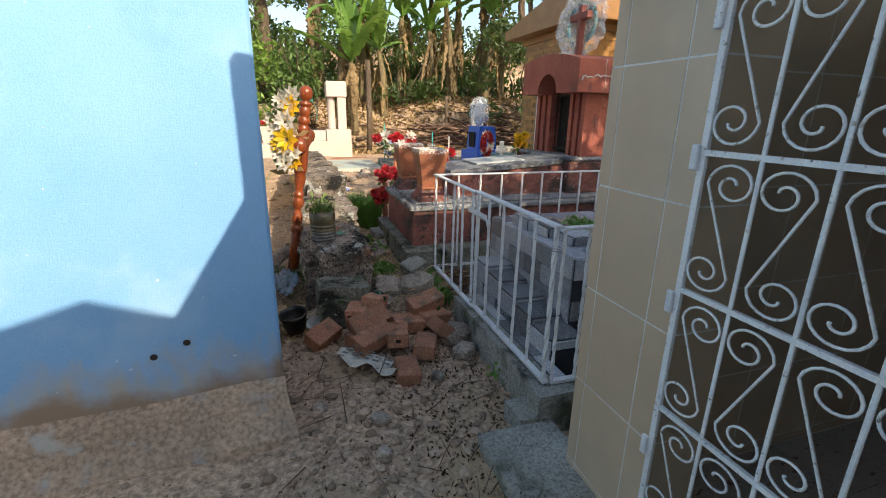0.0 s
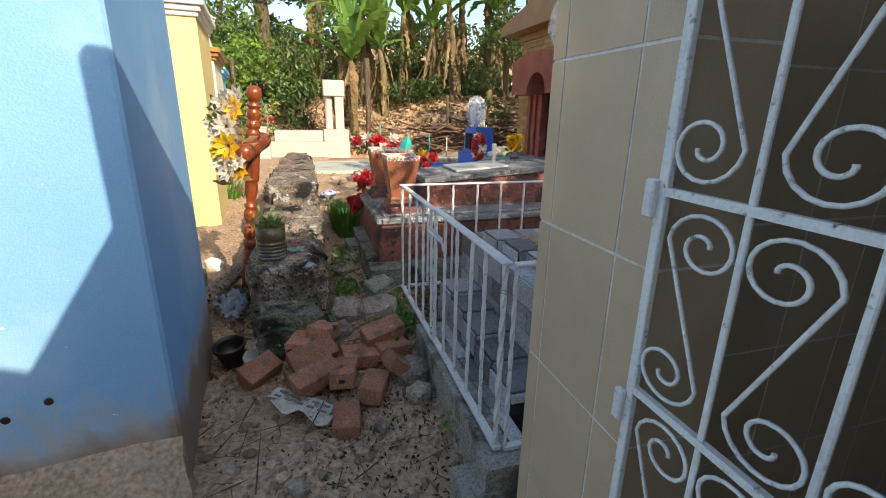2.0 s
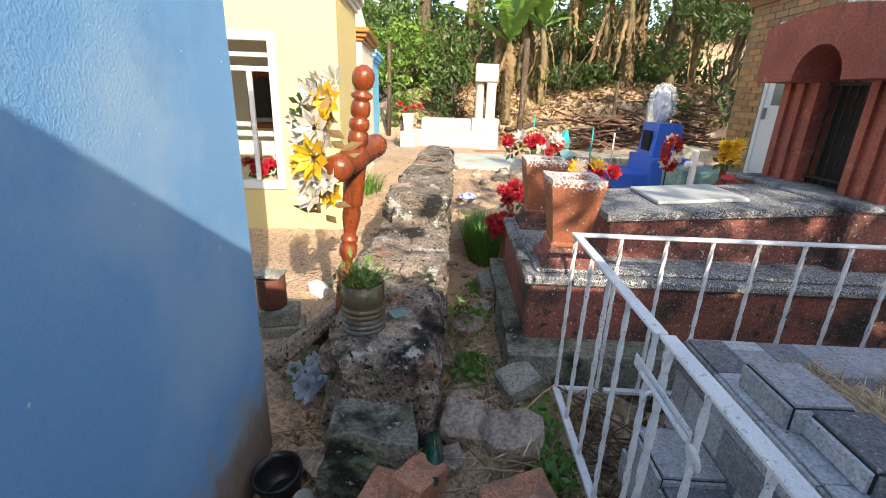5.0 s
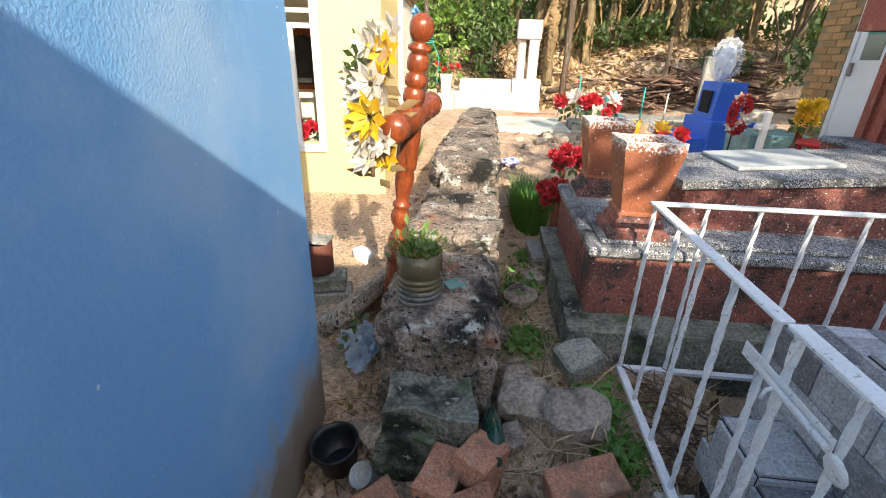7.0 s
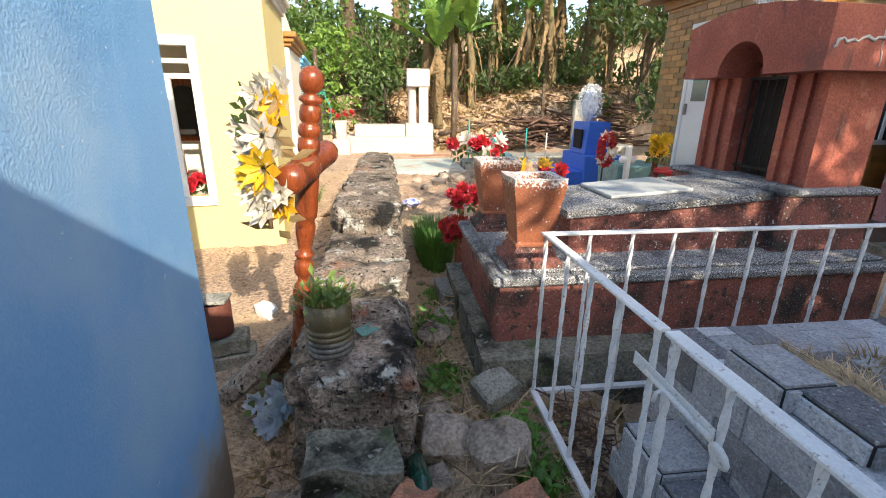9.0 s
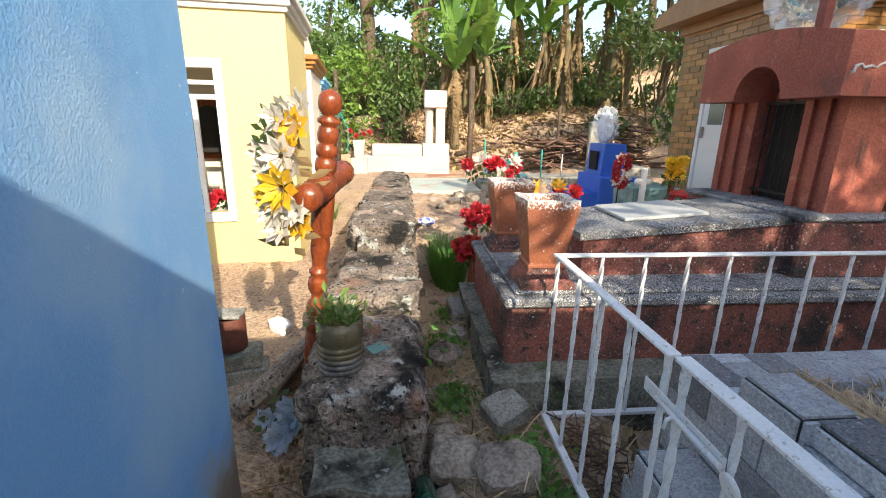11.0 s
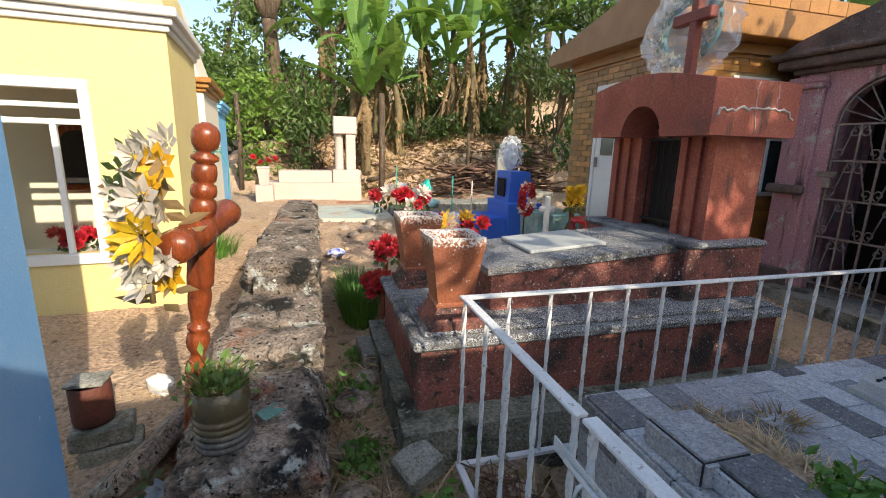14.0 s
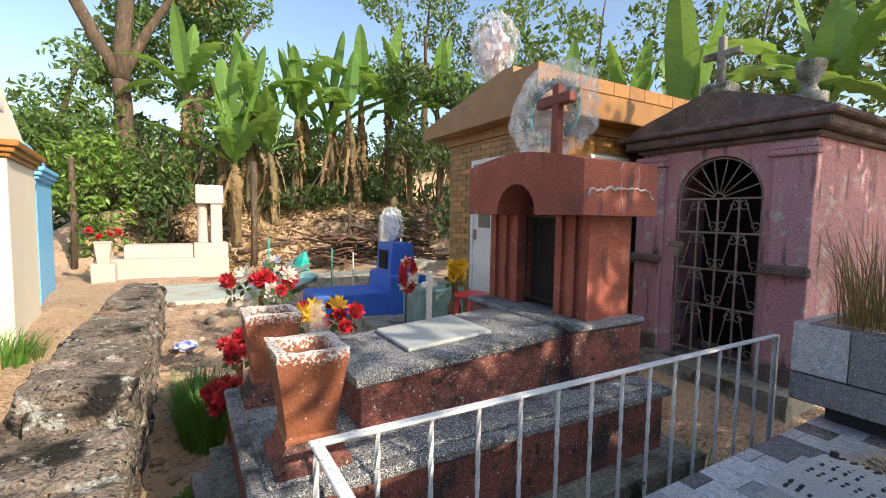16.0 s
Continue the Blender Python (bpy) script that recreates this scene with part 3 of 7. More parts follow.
for z0, z1, o in ((2.362, 2.41, 0.05), (2.411, 2.499, 0.14), (2.50, 2.55, 0.20)):
    part("cornice", roughen(box(PX - o, PX + 2.2 + o, PY0 - o, PY1 + o, z0, z1, 0.015), 0.008, 8, 3), M_SOOT, pink, "soot-blackened moulded cornice")
pm = (PY0 + PY1) / 2
b = add_prism(bmesh.new(), [(PY0 - 0.16, 2.55), (PY1 + 0.16, 2.55), (PY1 - 0.1, 2.67), (pm + 0.12, 2.83), (pm - 0.12, 2.83), (PY0 + 0.1, 2.67)], "x", PX - 0.14, PX + 2.3)
part("roof", roughen(b, 0.02, 6, 4), M_SOOT, pink, "lichen-covered black pediment roof")
# near-black panel behind the door, painted in place of the room's shade
part("shade_panel", box(PX + 0.9, PX + 1.0, PY0 + 0.16, PY1 - 0.16, 0.1, 2.35), M_HOLLOWSHADE, pink)
part("finial_block", box(PX - 0.12, PX + 0.10, pm - 0.13, pm + 0.13, 2.82, 2.93, 0.02), M_CONCRETE, pink)
b = box(PX - 0.035, PX + 0.025, pm - 0.03, pm + 0.03, 2.93, 3.36, 0.008)
add_box(b, PX - 0.033, PX + 0.023, pm - 0.17, pm + 0.17, 3.17, 3.23, None, 0.008)
part("roof_cross", roughen(b, 0.004, 12, 1), M_CONCRETE, pink, "small grey stone cross")
part("roof_urn", add_lathe(bmesh.new(), [(0.13, 2.60), (0.13, 2.72), (0.07, 2.74), (0.05, 2.79), (0.09, 2.86), (0.11, 2.96), (0.10, 2.98)], Matrix.Translation((PX + 0.12, PY0 + 0.12, 0)), 12), M_CONCRETE, pink, "grey stone urn finial")
pdoor = thing("iron_scroll_door", "rusty grey wrought-iron arched door with scrolls, closed", "door")
DX = PX + 0.03
for z in (0.42, 0.87, 1.22, 1.57, DZ):
    part("rail", box(DX - 0.006, DX + 0.006, DY0, DY1, z - 0.009, z + 0.009), M_IRON, pdoor)
ncell = 4
for i in range(ncell + 1):
    y = DY0 + 0.02 + (DY1 - DY0 - 0.04) * i / ncell
    part("bar", box(DX - 0.007, DX + 0.007, y - 0.008, y + 0.008, 0.36, DZ), M_IRON, pdoor)
b = bmesh.new()
add_tube(b, [(DX, dm + (dr - 0.02) * math.cos(math.pi * k / 20), DZ + (dr - 0.02) * math.sin(math.pi * k / 20)) for k in range(21)], 0.011, 6)
part("arch_bar", b, M_IRON, pdoor)
for k in range(1, 9):
    a = math.pi * k / 9
    b = bmesh.new()
    add_tube(b, [(DX, dm + 0.05 * math.cos(a), DZ + 0.05 * math.sin(a)), (DX, dm + (dr - 0.03) * math.cos(a), DZ + (dr - 0.03) * math.sin(a))], 0.007, 5)
    part("fan_bar", b, M_IRON, pdoor)
b = bmesh.new()
add_tube(b, [(DX, dm + 0.05 * math.cos(math.pi * k / 10), DZ + 0.05 * math.sin(math.pi * k / 10)) for k in range(11)], 0.008, 5)
part("fan_hub", b, M_IRON, pdoor)
for z0, z1 in ((0.42, 0.87), (0.87, 1.22), (1.22, 1.57), (1.57, DZ)):
    for i in range(ncell):
        ya = DY0 + 0.02 + (DY1 - DY0 - 0.04) * (i + 0.5) / ncell
        hw, hh, R = 0.096, (z1 - z0) / 2 - 0.015, 0.052
        zc = (z0 + z1) / 2
        sgn = 1 if i % 2 else -1
        pts = []
        for q in range(19):
            a = 2.4 * math.pi * (1 - q / 18)
            r = 0.010 + (R - 0.010) * q / 18
            pts.append((-(hw - R) * 1 + r * math.cos(a + math.pi * 0.5), hh - R + r * math.sin(a + math.pi * 0.5)))
        pts += [(-u, -v) for u, v in pts[::-1]]
        b = bmesh.new()
        add_tube(b, [(DX, ya + sgn * u, zc + v) for u, v in pts], 0.0065, 5)
        part("scroll", b, M_IRON, pdoor)
b = box(DX - 0.05, DX - 0.012, DY1 - 0.10, DY1 + 0.06, 1.42, 1.47, 0.006)
add_box(b, DX - 0.06, DX - 0.02, DY1 - 0.07, DY1 - 0.01, 1.32, 1.42, None, 0.008)
part("lock", b, M_IRON, pdoor, "rusty padlock and hasp")

# ---- ochre brick chapel ----
chapel = thing("ochre_chapel", "ochre brick-tiled chapel with flat raised eaves", "building")
KX, KY0, KY1 = 5.3, 4.7, 6.7
b = box(KX + 0.012, 8.6, KY0 + 0.012, KY1, -0.5, 2.86)
part("wall", b, M_MORTAR, chapel)
b = bmesh.new()
add_prism(b, [(KY0 - 0.32, 2.85), (KY1 + 0.28, 2.85), (KY1 + 0.28, 3.0), (5.02, 3.40), (4.80, 3.40), (4.80, 3.33), (KY0 - 0.32, 3.33)], "x", KX - 0.32, KX)
part("gable", b, M_OCHREROOF, chapel)
part("eave", box(KX, 9.0, KY0 - 0.32, KY0 + 0.1, 2.85, 3.30, 0.01), M_OCHREROOF, chapel)

# ---- low ruined wall ----
ruin = thing("low_ruined_wall", "low mossy stone and brick ruined wall, crumbling", "wall")
b = box(1.02, 1.38, 1.70, 3.3, -0.1, 0.47)
add_box(b, 1.04, 1.36, 2.42, 3.3, 0.3, 0.57)
add_box(b, 1.03, 1.38, 3.301, 7.6, -0.1, 0.74)
part("core", roughen(b, 0.03, 4, 5), M_STONE, ruin)
b = box(1.01, 1.36, 1.46, 1.69, -0.1, 0.29)
add_box(b, 1.01, 1.24, 1.40, 1.455, -0.1, 0.2)
part("fallen_slab", roughen(b, 0.04, 5, 6), M_MOSS, ruin, "mossy concrete block at the wall's foot")

# ---- far white tomb and blue altar ----
wt = thing("pale_tomb", "pale pink-white tomb with headstone of two short columns", "tomb")
WTY = 12.3
part("base", box(0.22, 2.60, WTY, WTY + 0.9, 0.1, 0.64, 0.01), M_PINKROSE, wt)
part("body", box(0.56, 1.88, WTY + 0.1, WTY + 0.8, 0.64, 0.93, 0.01), M_PINKROSE, wt)
part("pedestal", box(1.885, 2.59, WTY + 0.03, WTY + 0.7, 0.64, 0.97, 0.01), M_PINKROSE, wt)
part("column", add_lathe(bmesh.new(), [(0.13, 0.97), (0.11, 1.01), (0.11, 1.84), (0.13, 1.88)], Matrix.Translation((2.07, WTY + 0.35, 0)), 16), M_PINKROSE, wt)
part("column", box(2.24, 2.48, WTY + 0.15, WTY + 0.55, 0.97, 1.88, 0.01), M_PINKROSE, wt)
part("capstone", box(1.93, 2.51, WTY + 0.1, WTY + 0.6, 1.88, 2.31, 0.02), M_PINKROSE, wt)

# ---- gate of the beige mausoleum ----
gate = thing("scroll_gate", "chalky white wrought-iron gate with scrolls, closed", "gate")
GX, GY = 1.933, -0.652
rails = (0.27, 0.645, 1.025, 1.397, 1.785, 2.0)
stiles = [GY - 0.157 * i for i in range(7)]
for z in rails:
    part("rail", box(GX - 0.006, GX + 0.006, stiles[-1], stiles[0], z - 0.007, z + 0.007), M_FENCE, gate)
for i, y in enumerate(stiles):
    r = 0.010 if i in (0, 6) else 0.0055
    part("bar", box(GX - r * 0.7, GX + r * 0.7, y - r, y + r, 0.10, 2.02, 0.002), M_FENCE, gate)


def scroll_points(flip):
    half, n = [], 26
    for i in range(n + 1):
        a = math.pi - 1.45 * 2 * math.pi * (1 - i / n)
        r = 0.010 + 0.050 * (i / n) ** 0.9
        half.append((0.014 + r * math.cos(a), 0.122 + r * math.sin(a)))
    pts = half + [(-u, -v) for u, v in half[::-1]]
    return [((-u if flip else u), v) for u, v in pts]


def scroll_mesh(flip):
    b = bmesh.new()
    pts = scroll_points(flip)
    add_tube(b, [(0, u * 1.12, v) for u, v in pts], 0.0039, 6)
    return mesh_of("scroll", b, M_FENCE)


scrolls = (scroll_mesh(False), scroll_mesh(True))
for j, (z0, z1) in enumerate(zip(rails, rails[1:])):
    for i in range(6):
        yc = (stiles[i] + stiles[i + 1]) / 2
        if z1 - z0 > 0.3:
            shared("scroll", scrolls[(i + 1) % 2], gate, pose(GX, yc, (z0 + z1) / 2) @ Matrix.Diagonal((1, 1.0, (z1 - z0) / 0.40, 1)))
for z in (1.386, 0.985, 0.50, 1.72):
    b = box(GX - 0.020, GX - 0.006, GY + 0.004, GY + 0.026, z - 0.035, z + 0.03, 0.003)
    part("hinge", b, M_FENCE, gate, "chipped white hinge")

# ---- white fence round the tiled grave ----
fence = thing("white_fence", "white painted low metal fence with twisted balusters", "fence")
b = bmesh.new()
add_tube(b, [(0, 0, 0.77 * k / 30) for k in range(31)], 0.0095, 4, 0.42)
baluster = mesh_of("baluster", b, M_FENCE)
nb = 14
for i in range(nb + 1):
    shared("baluster", baluster, fence, pose(2.02 + 2.72 * i / nb, FY1, FZ0))
for y in (1.71, 1.50, 1.30, 1.10):
    shared("baluster", baluster, fence, pose(FX, y, FZ0, 0, random.uniform(-1, 1), 0))
for x in (2.06, 2.19, 2.40, 2.61, 2.82, 3.03):
    shared("baluster", baluster, fence, pose(x, FY0, FZ0))
part("rail", box(2.0, 4.77, FY1 - 0.018, FY1 + 0.018, FZ1 - 0.012, FZ1, 0.003), M_FENCE, fence)
part("rail", box(FX - 0.018, FX + 0.018, 1.085, FY1 - 0.019, FZ1 - 0.012, FZ1, 0.003), M_FENCE, fence)
part("rail", box(2.055, 4.9, FY0 - 0.02, FY0 + 0.016, FZ1 - 0.012, FZ1, 0.003), M_FENCE, fence)
part("bottom_rail", box(FX - 0.015, FX + 0.015, 1.05, FY1 + 0.015, FZ0 - 0.008, FZ0 + 0.008), M_FENCE, fence)
part("bottom_rail", box(FX + 0.016, 2.22, FY1 - 0.015, FY1 + 0.015, FZ0 - 0.008, FZ0 + 0.008), M_FENCE, fence)
part("bottom_rail", box(2.25, 4.9, FY1 - 0.015, FY1 + 0.015, FZ0 - 0.008, FZ0 + 0.008), M_FENCE, fence)
part("bottom_rail", box(2.055, 4.9, FY0 - 0.015, FY0 + 0.015, FZ0 - 0.008, FZ0 + 0.008), M_FENCE, fence)
part("end_post", box(4.745, 4.768, FY1 - 0.014, FY1 + 0.014, 0.25, FZ1 - 0.013), M_FENCE, fence)
fgate = thing("fence_gate", "small white fence gate tied shut with wire", "gate")
for y in (0.86, 0.66, 0.48, 0.30):
    shared("baluster", baluster, fgate, pose(FX + 0.003, y, FZ0 + 0.012, 0, random.uniform(-1, 1), 0))
for y in (0.125, 1.04):
    b = bmesh.new()
    add_tube(b, [(FX + 0.003, y, FZ0 + 0.01 + 0.775 * k / 20) for k in range(21)], 0.0125, 4, 0.5)
    part("post", b, M_FENCE, fgate)
part("rail", box(FX - 0.018, FX + 0.022, 0.10, 1.06, FZ1 - 0.004, FZ1 + 0.009, 0.003), M_FENCE, fgate)
part("bottom_rail", box(FX - 0.013, FX + 0.019, 0.10, 1.045, FZ0 + 0.002, FZ0 + 0.018), M_FENCE, fgate)
latch = part("latch_plate", box(FX - 0.014, FX - 0.010, 0.86, 1.17, 0.862, 0.900, 0.001), M_FENCE, fgate)
b = bmesh.new()
add_tube(b, [(FX - 0.022, 0.86, 0.882), (FX - 0.022, 1.10, 0.882)], 0.007, 8)
add_tube(b, [(FX - 0.022, 1.02, 0.882), (FX - 0.04, 1.02, 0.875), (FX - 0.043, 1.022, 0.85)], 0.005, 6)
part("bolt", b, M_FENCE, latch, "sliding white bolt")
part("hasp", add_lathe(bmesh.new(), [(0.02, 0), (0.03, 0.004), (0.03, 0.008), (0.02, 0.012)], pose(FX - 0.016, 0.84, 0.85, 0, 80, 0), 10), M_FENCE, latch)
b = bmesh.new()
for k in range(2):
    add_tube(b, [(FX + 0.02 * math.cos(a) + 0.006, 0.112 + 0.03 * math.sin(a), 0.90 + 0.012 * k + 0.004 * math.sin(2 * a)) for a in [i * 0.52 for i in range(13)]], 0.0016, 4)
part("tie_wire", b, M_IRON, fgate)

# ---- tiles of the grey grave ----
def tile_mesh(name, a, c, t, mat, bev=0.003):
    return mesh_of(name, box(-a / 2, a / 2, -c / 2, c / 2, 0, t, bev), mat)


rng = random.Random(5)
GT = {}


def grey_tile(a, c, parent, m):
    key = (round(a, 3), round(c, 3))
    if key not in GT:
        GT[key] = tile_mesh("tile", a - 0.004, c - 0.004, 0.012, M_GREYTILE, 0.0015)
    shared("tile", GT[key], parent, m @ pose(0, 0, 0, rng.uniform(-0.4, 0.4), rng.uniform(-0.4, 0.4), 0))


TW, TL, GZ = 0.126, 0.225, 0.709
for i in range(21):
    x = 2.38 + TW * (i + 0.5)
    y = 0.47 - (0.0, 0.075, 0.15)[i % 3]
    while y < 1.575:
        y0, y1 = max(0.47, y), min(1.58, y + TL)
        if y1 - y0 > 0.03:
            grey_tile(TW, y1 - y0, grave, pose(x, (y0 + y1) / 2, GZ))
        y += TL
for r in range(4):
    z = 0.653 - 0.126 * r
    for k in range(-1, 6):
        y0, y1 = max(0.47, 0.47 + 0.225 * k + 0.11 * (r % 2)), min(1.58, 0.695 + 0.225 * k + 0.11 * (r % 2))
        if y1 - y0 > 0.03:
            grey_tile(y1 - y0, 0.126, grave, pose(2.379, (y0 + y1) / 2, z, 90, 0, -90))
    for i in range(11):
        grey_tile(0.225, 0.126, grave, pose(2.38 + 0.225 * (i + 0.5) + 0.11 * (r % 2), 0.468, z, 90, 0, 0))
    grey_tile(0.225, 0.126, grave, pose(2.495, 1.582, z, 90, 0, 180))
for k in range(5):
    y, zt = 0.30 + 0.22 * (k + 0.5), 0.325 + 0.031 * k
    part("step_block", box(2.172, 2.365, y - 0.107, y + 0.107, 0.15, zt), M_DARKGROUT, grave)
    grey_tile(0.195, 0.22, grave, pose(2.268, y, zt))
    grey_tile(0.22, 0.126, grave, pose(2.171, y, zt - 0.064, 90, 0, -90))
    grey_tile(0.22, 0.126, grave, pose(2.171, y + 0.05, zt - 0.190, 90, 0, -90))
    grey_tile(0.195, 0.05, grave, pose(2.268, y - 0.1075, zt - 0.026, 90, 0, 0))
for q in range(2):
    grey_tile(0.195, 0.12, grave, pose(2.268, 1.408, 0.39 - 0.125 * q, 90, 0, 180))
for k in range(5):
    grey_tile(0.07, 0.225, grave, pose(2.134, 0.25 + 0.228 * k, 0.208))
# planting bed: three stepped kerb blocks and a near kerb
bed = thing("planting_bed", "raised grey tiled planting bed with dry weeds", "planter")
BZ = GZ + 0.013
for y0, y1, zt, x0, kw in ((1.10, 1.31, 0.805, 2.42, 0.16), (0.892, 1.098, 0.795, 2.46, 0.16), (0.684, 0.89, 0.785, 2.51, 0.34)):
    part("kerb", box(x0, x0 + kw, y0, y1, BZ, zt - 0.012), M_DARKGROUT, bed)
    grey_tile(kw, y1 - y0, bed, pose(x0 + kw / 2, (y0 + y1) / 2, zt - 0.012))
    grey_tile(y1 - y0, zt - 0.012 - BZ, bed, pose(x0 - 0.001, (y0 + y1) / 2, (zt - 0.012 + BZ) / 2, 90, 0, -90))
    grey_tile(kw, zt - 0.012 - BZ, bed, pose(x0 + kw / 2, y0 - 0.001, (zt - 0.012 + BZ) / 2, 90, 0, 0))
    grey_tile(y1 - y0, zt - 0.012 - BZ, bed, pose(x0 + kw + 0.001, (y0 + y1) / 2, (zt - 0.012 + BZ) / 2, 90, 0, 90))
b = box(2.64, 2.80, 0.91, 1.31, BZ - 0.01, BZ + 0.012)
part("soil", roughen(b, 0.008, 12, 6), M_SOIL, bed)
# open stone book
b = bmesh.new()
for sgn in (-1, 1):
    out = [(0, 0.0), (0, 0.052), (0.05 * sgn, 0.066), (0.14 * sgn, 0.060), (0.235 * sgn, 0.036), (0.245 * sgn, 0.0)]
    add_prism(b, out if sgn > 0 else out[::-1], "y", -0.30, 0.30)
add_box(b, -0.27, 0.27, -0.32, 0.32, -0.022, 0.0)
M_BOOK = surface("pale_granite", (0.44, 0.44, 0.42), (0.36, 0.36, 0.35), 9, 200, 0.7, 0.3, stains=[((0.2, 0.2, 0.19), 160, 0.6, 0.66)])
book = thing("stone_book", "open grey stone book plaque with engraved lines", "plaque", at=(3.63, 1.10, 0.744))
book.rotation_euler = (0, 0, radians(-4))
book.scale = (0.96, 0.82, 1)
pages = part("page_block", b, M_BOOK, book)
b = bmesh.new()
for sgn in (-1, 1):
    for r in range(13):
        for q in range(7):
            u0 = 0.03 + 0.027 * q
            zz = 0.064 - 0.012 * max(0, (u0 - 0.05) / 0.09) if u0 < 0.14 else 0.060 - 0.024 * (u0 - 0.14) / 0.095
            if rng.random() < 0.8:
                yy = 0.25 - 0.041 * r
                u1 = u0 + rng.uniform(0.012, 0.022)
                add_box(b, min(sgn * u0, sgn * u1), max(sgn * u0, sgn * u1), yy - 0.0055, yy + 0.0055, zz - 0.012, zz + 0.0035)
tagged(part("writing", b, M_DARKGROUT, pages, "dark unreadable engraved writing"), kind="stuff")
b = bmesh.new()
add_tube(b, [(2.60, 0.60, 0.742), (3.90, 0.79, 0.742)], 0.020, 10)
solid("iron_pipe", b, M_DARKIRON, "dark iron pipe lying on the grey tiled grave", "pipe")
b = bmesh.new()
add_tube(b, [(3.80, 1.31, 0.72), (3.80, 1.31, 0.76), (3.805, 1.31, 0.82)], [0.016, 0.02, 0.013], 8)
solid("metal_stub", b, M_DARKIRON, "short dark metal stub standing on the tiles", "fitting")
plant = thing("tiled_planter", "grey tile-clad box planter with dry weeds", "planter")
part("foot", box(4.40, 4.90, 1.29, 1.55, BZ, 0.80), M_DARKGROUT, plant)
part("core", box(4.33, 4.95, 1.225, 1.675, 0.80, 1.18), M_DARKGROUT, plant)
for q in range(2):
    grey_tile(0.31, 0.245, plant, pose(4.485 + 0.31 * q, 1.223, 1.066, 90, 0, 0))
    grey_tile(0.225, 0.245, plant, pose(4.328, 1.338 + 0.225 * q, 1.066, 90, 0, -90))
grey_tile(0.62, 0.135, plant, pose(4.64, 1.223, 0.872, 90, 0, 0))
grey_tile(0.45, 0.135, plant, pose(4.328, 1.45, 0.872, 90, 0, -90))
for y in (1.255, 1.645):
    grey_tile(0.62, 0.06, plant, pose(4.64, y, 1.179))
for x in (4.36, 4.92):
    grey_tile(0.06, 0.33, plant, pose(x, 1.45, 1.179))
part("soil", roughen(box(4.39, 4.89, 1.287, 1.613, 1.15, 1.186), 0.006, 12, 5), M_SOIL, plant)



# ---- beige tiles of the pillar and porch ----
BT = {}


def beige_tile(a, c, m):
    key = (round(a, 3), round(c, 3))
    if key not in BT:
        BT[key] = tile_mesh("tile", a - 0.006, c - 0.006, 0.0015, M_BEIGE, 0.0005)
    shared("tile", BT[key], beige, m)


for k in range(6):
    zc = 0.105 - 0.191 + 0.382 * k
    for y0, y1 in ((-0.645, -0.537), (-0.537, -0.286), (-0.286, -0.225)):
        beige_tile(y1 - y0, 0.382, pose(1.9465, (y0 + y1) / 2, zc, 90, 0, -90))
    beige_tile(0.21, 0.382, pose(2.052, -0.64, zc, 90, 0, 0))
    beige_tile(0.21, 0.382, pose(2.052, -0.232, zc, 90, 0, 180))
    for i in range(9):
        beige_tile(0.25, 0.382, pose(2.29 + 0.25 * i, -0.40, zc, 90, 0, 0))
M_FLOORTILE = surface("patterned_floor_tile", (0.42, 0.36, 0.29), (0.36, 0.30, 0.25), 5, 90, 0.35, 0.15, stains=[((0.16, 0.07, 0.05), 16, 0.60, 0.66, None, None, (1, 2.2, 1))])
ft = tile_mesh("floor_tile", 0.296, 0.296, 0.008, M_FLOORTILE, 0.0015)
for i in range(8):
    for j in range(7):
        shared("floor_tile", ft, beige, pose(2.16 + 0.3 * i, -0.56 - 0.3 * j, 0.06))
# block out of view, added to throw a gabled shade onto the blue wall
gab = thing("unseen_gable_block", "unseen plain block with low gable, added to cast shade", "mausoleum")
part("wall", add_prism(bmesh.new(), [(0.0, -0.1), (2.9, -0.1), (2.9, 2.70), (1.66, 3.12), (0.0, 2.58)], "y", -5.2, -3.4), M_CREAM, gab)
part("wall", box(-3.5, 0.0, -5.2, -3.45, -0.1, 2.40), M_CREAM, gab)
# concrete step by the pillar
b = bmesh.new()
add_box(b, 1.645, 2.02, -1.2, 0.02, -0.1, 0.08)
add_box(b, 1.86, 2.02, 0.022, 0.2, -0.1, 0.10)
roughen(b, 0.010, 7, 6)
solid("concrete_step", b, M_CONCRETE, "worn grey concrete step beside the tiled pillar", "step", kind="structure")

# ---- stones of the ruined wall ----
def rock_mesh(name, seed, mat, rough=0.28, subdiv=2):
    b = bmesh.new()
    bmesh.ops.create_icosphere(b, subdivisions=subdiv, radius=0.5)
    off = Vector((seed * 3.7, seed * 1.3, seed * 2.1))
    for v in b.verts:
        c = v.co.copy()
        k = 0.5 / max(abs(c.x), abs(c.y), abs(c.z))
        v.co = c.lerp(c * k, 0.62) + noise.noise_vector(c * 2.2 + off) * rough * 0.5 + noise.noise_vector(c * 6 + off) * rough * 0.14
    return mesh_of(name, b, mat)


stones = [rock_mesh("stone", k, M_STONE, 0.34, 3) for k in range(6)]
rs = random.Random(11)


def ruin_top(y):
    return 0.52 if y < 2.42 else 0.60 if y < 3.25 else 0.80 - 0.03 * (y - 3.3)


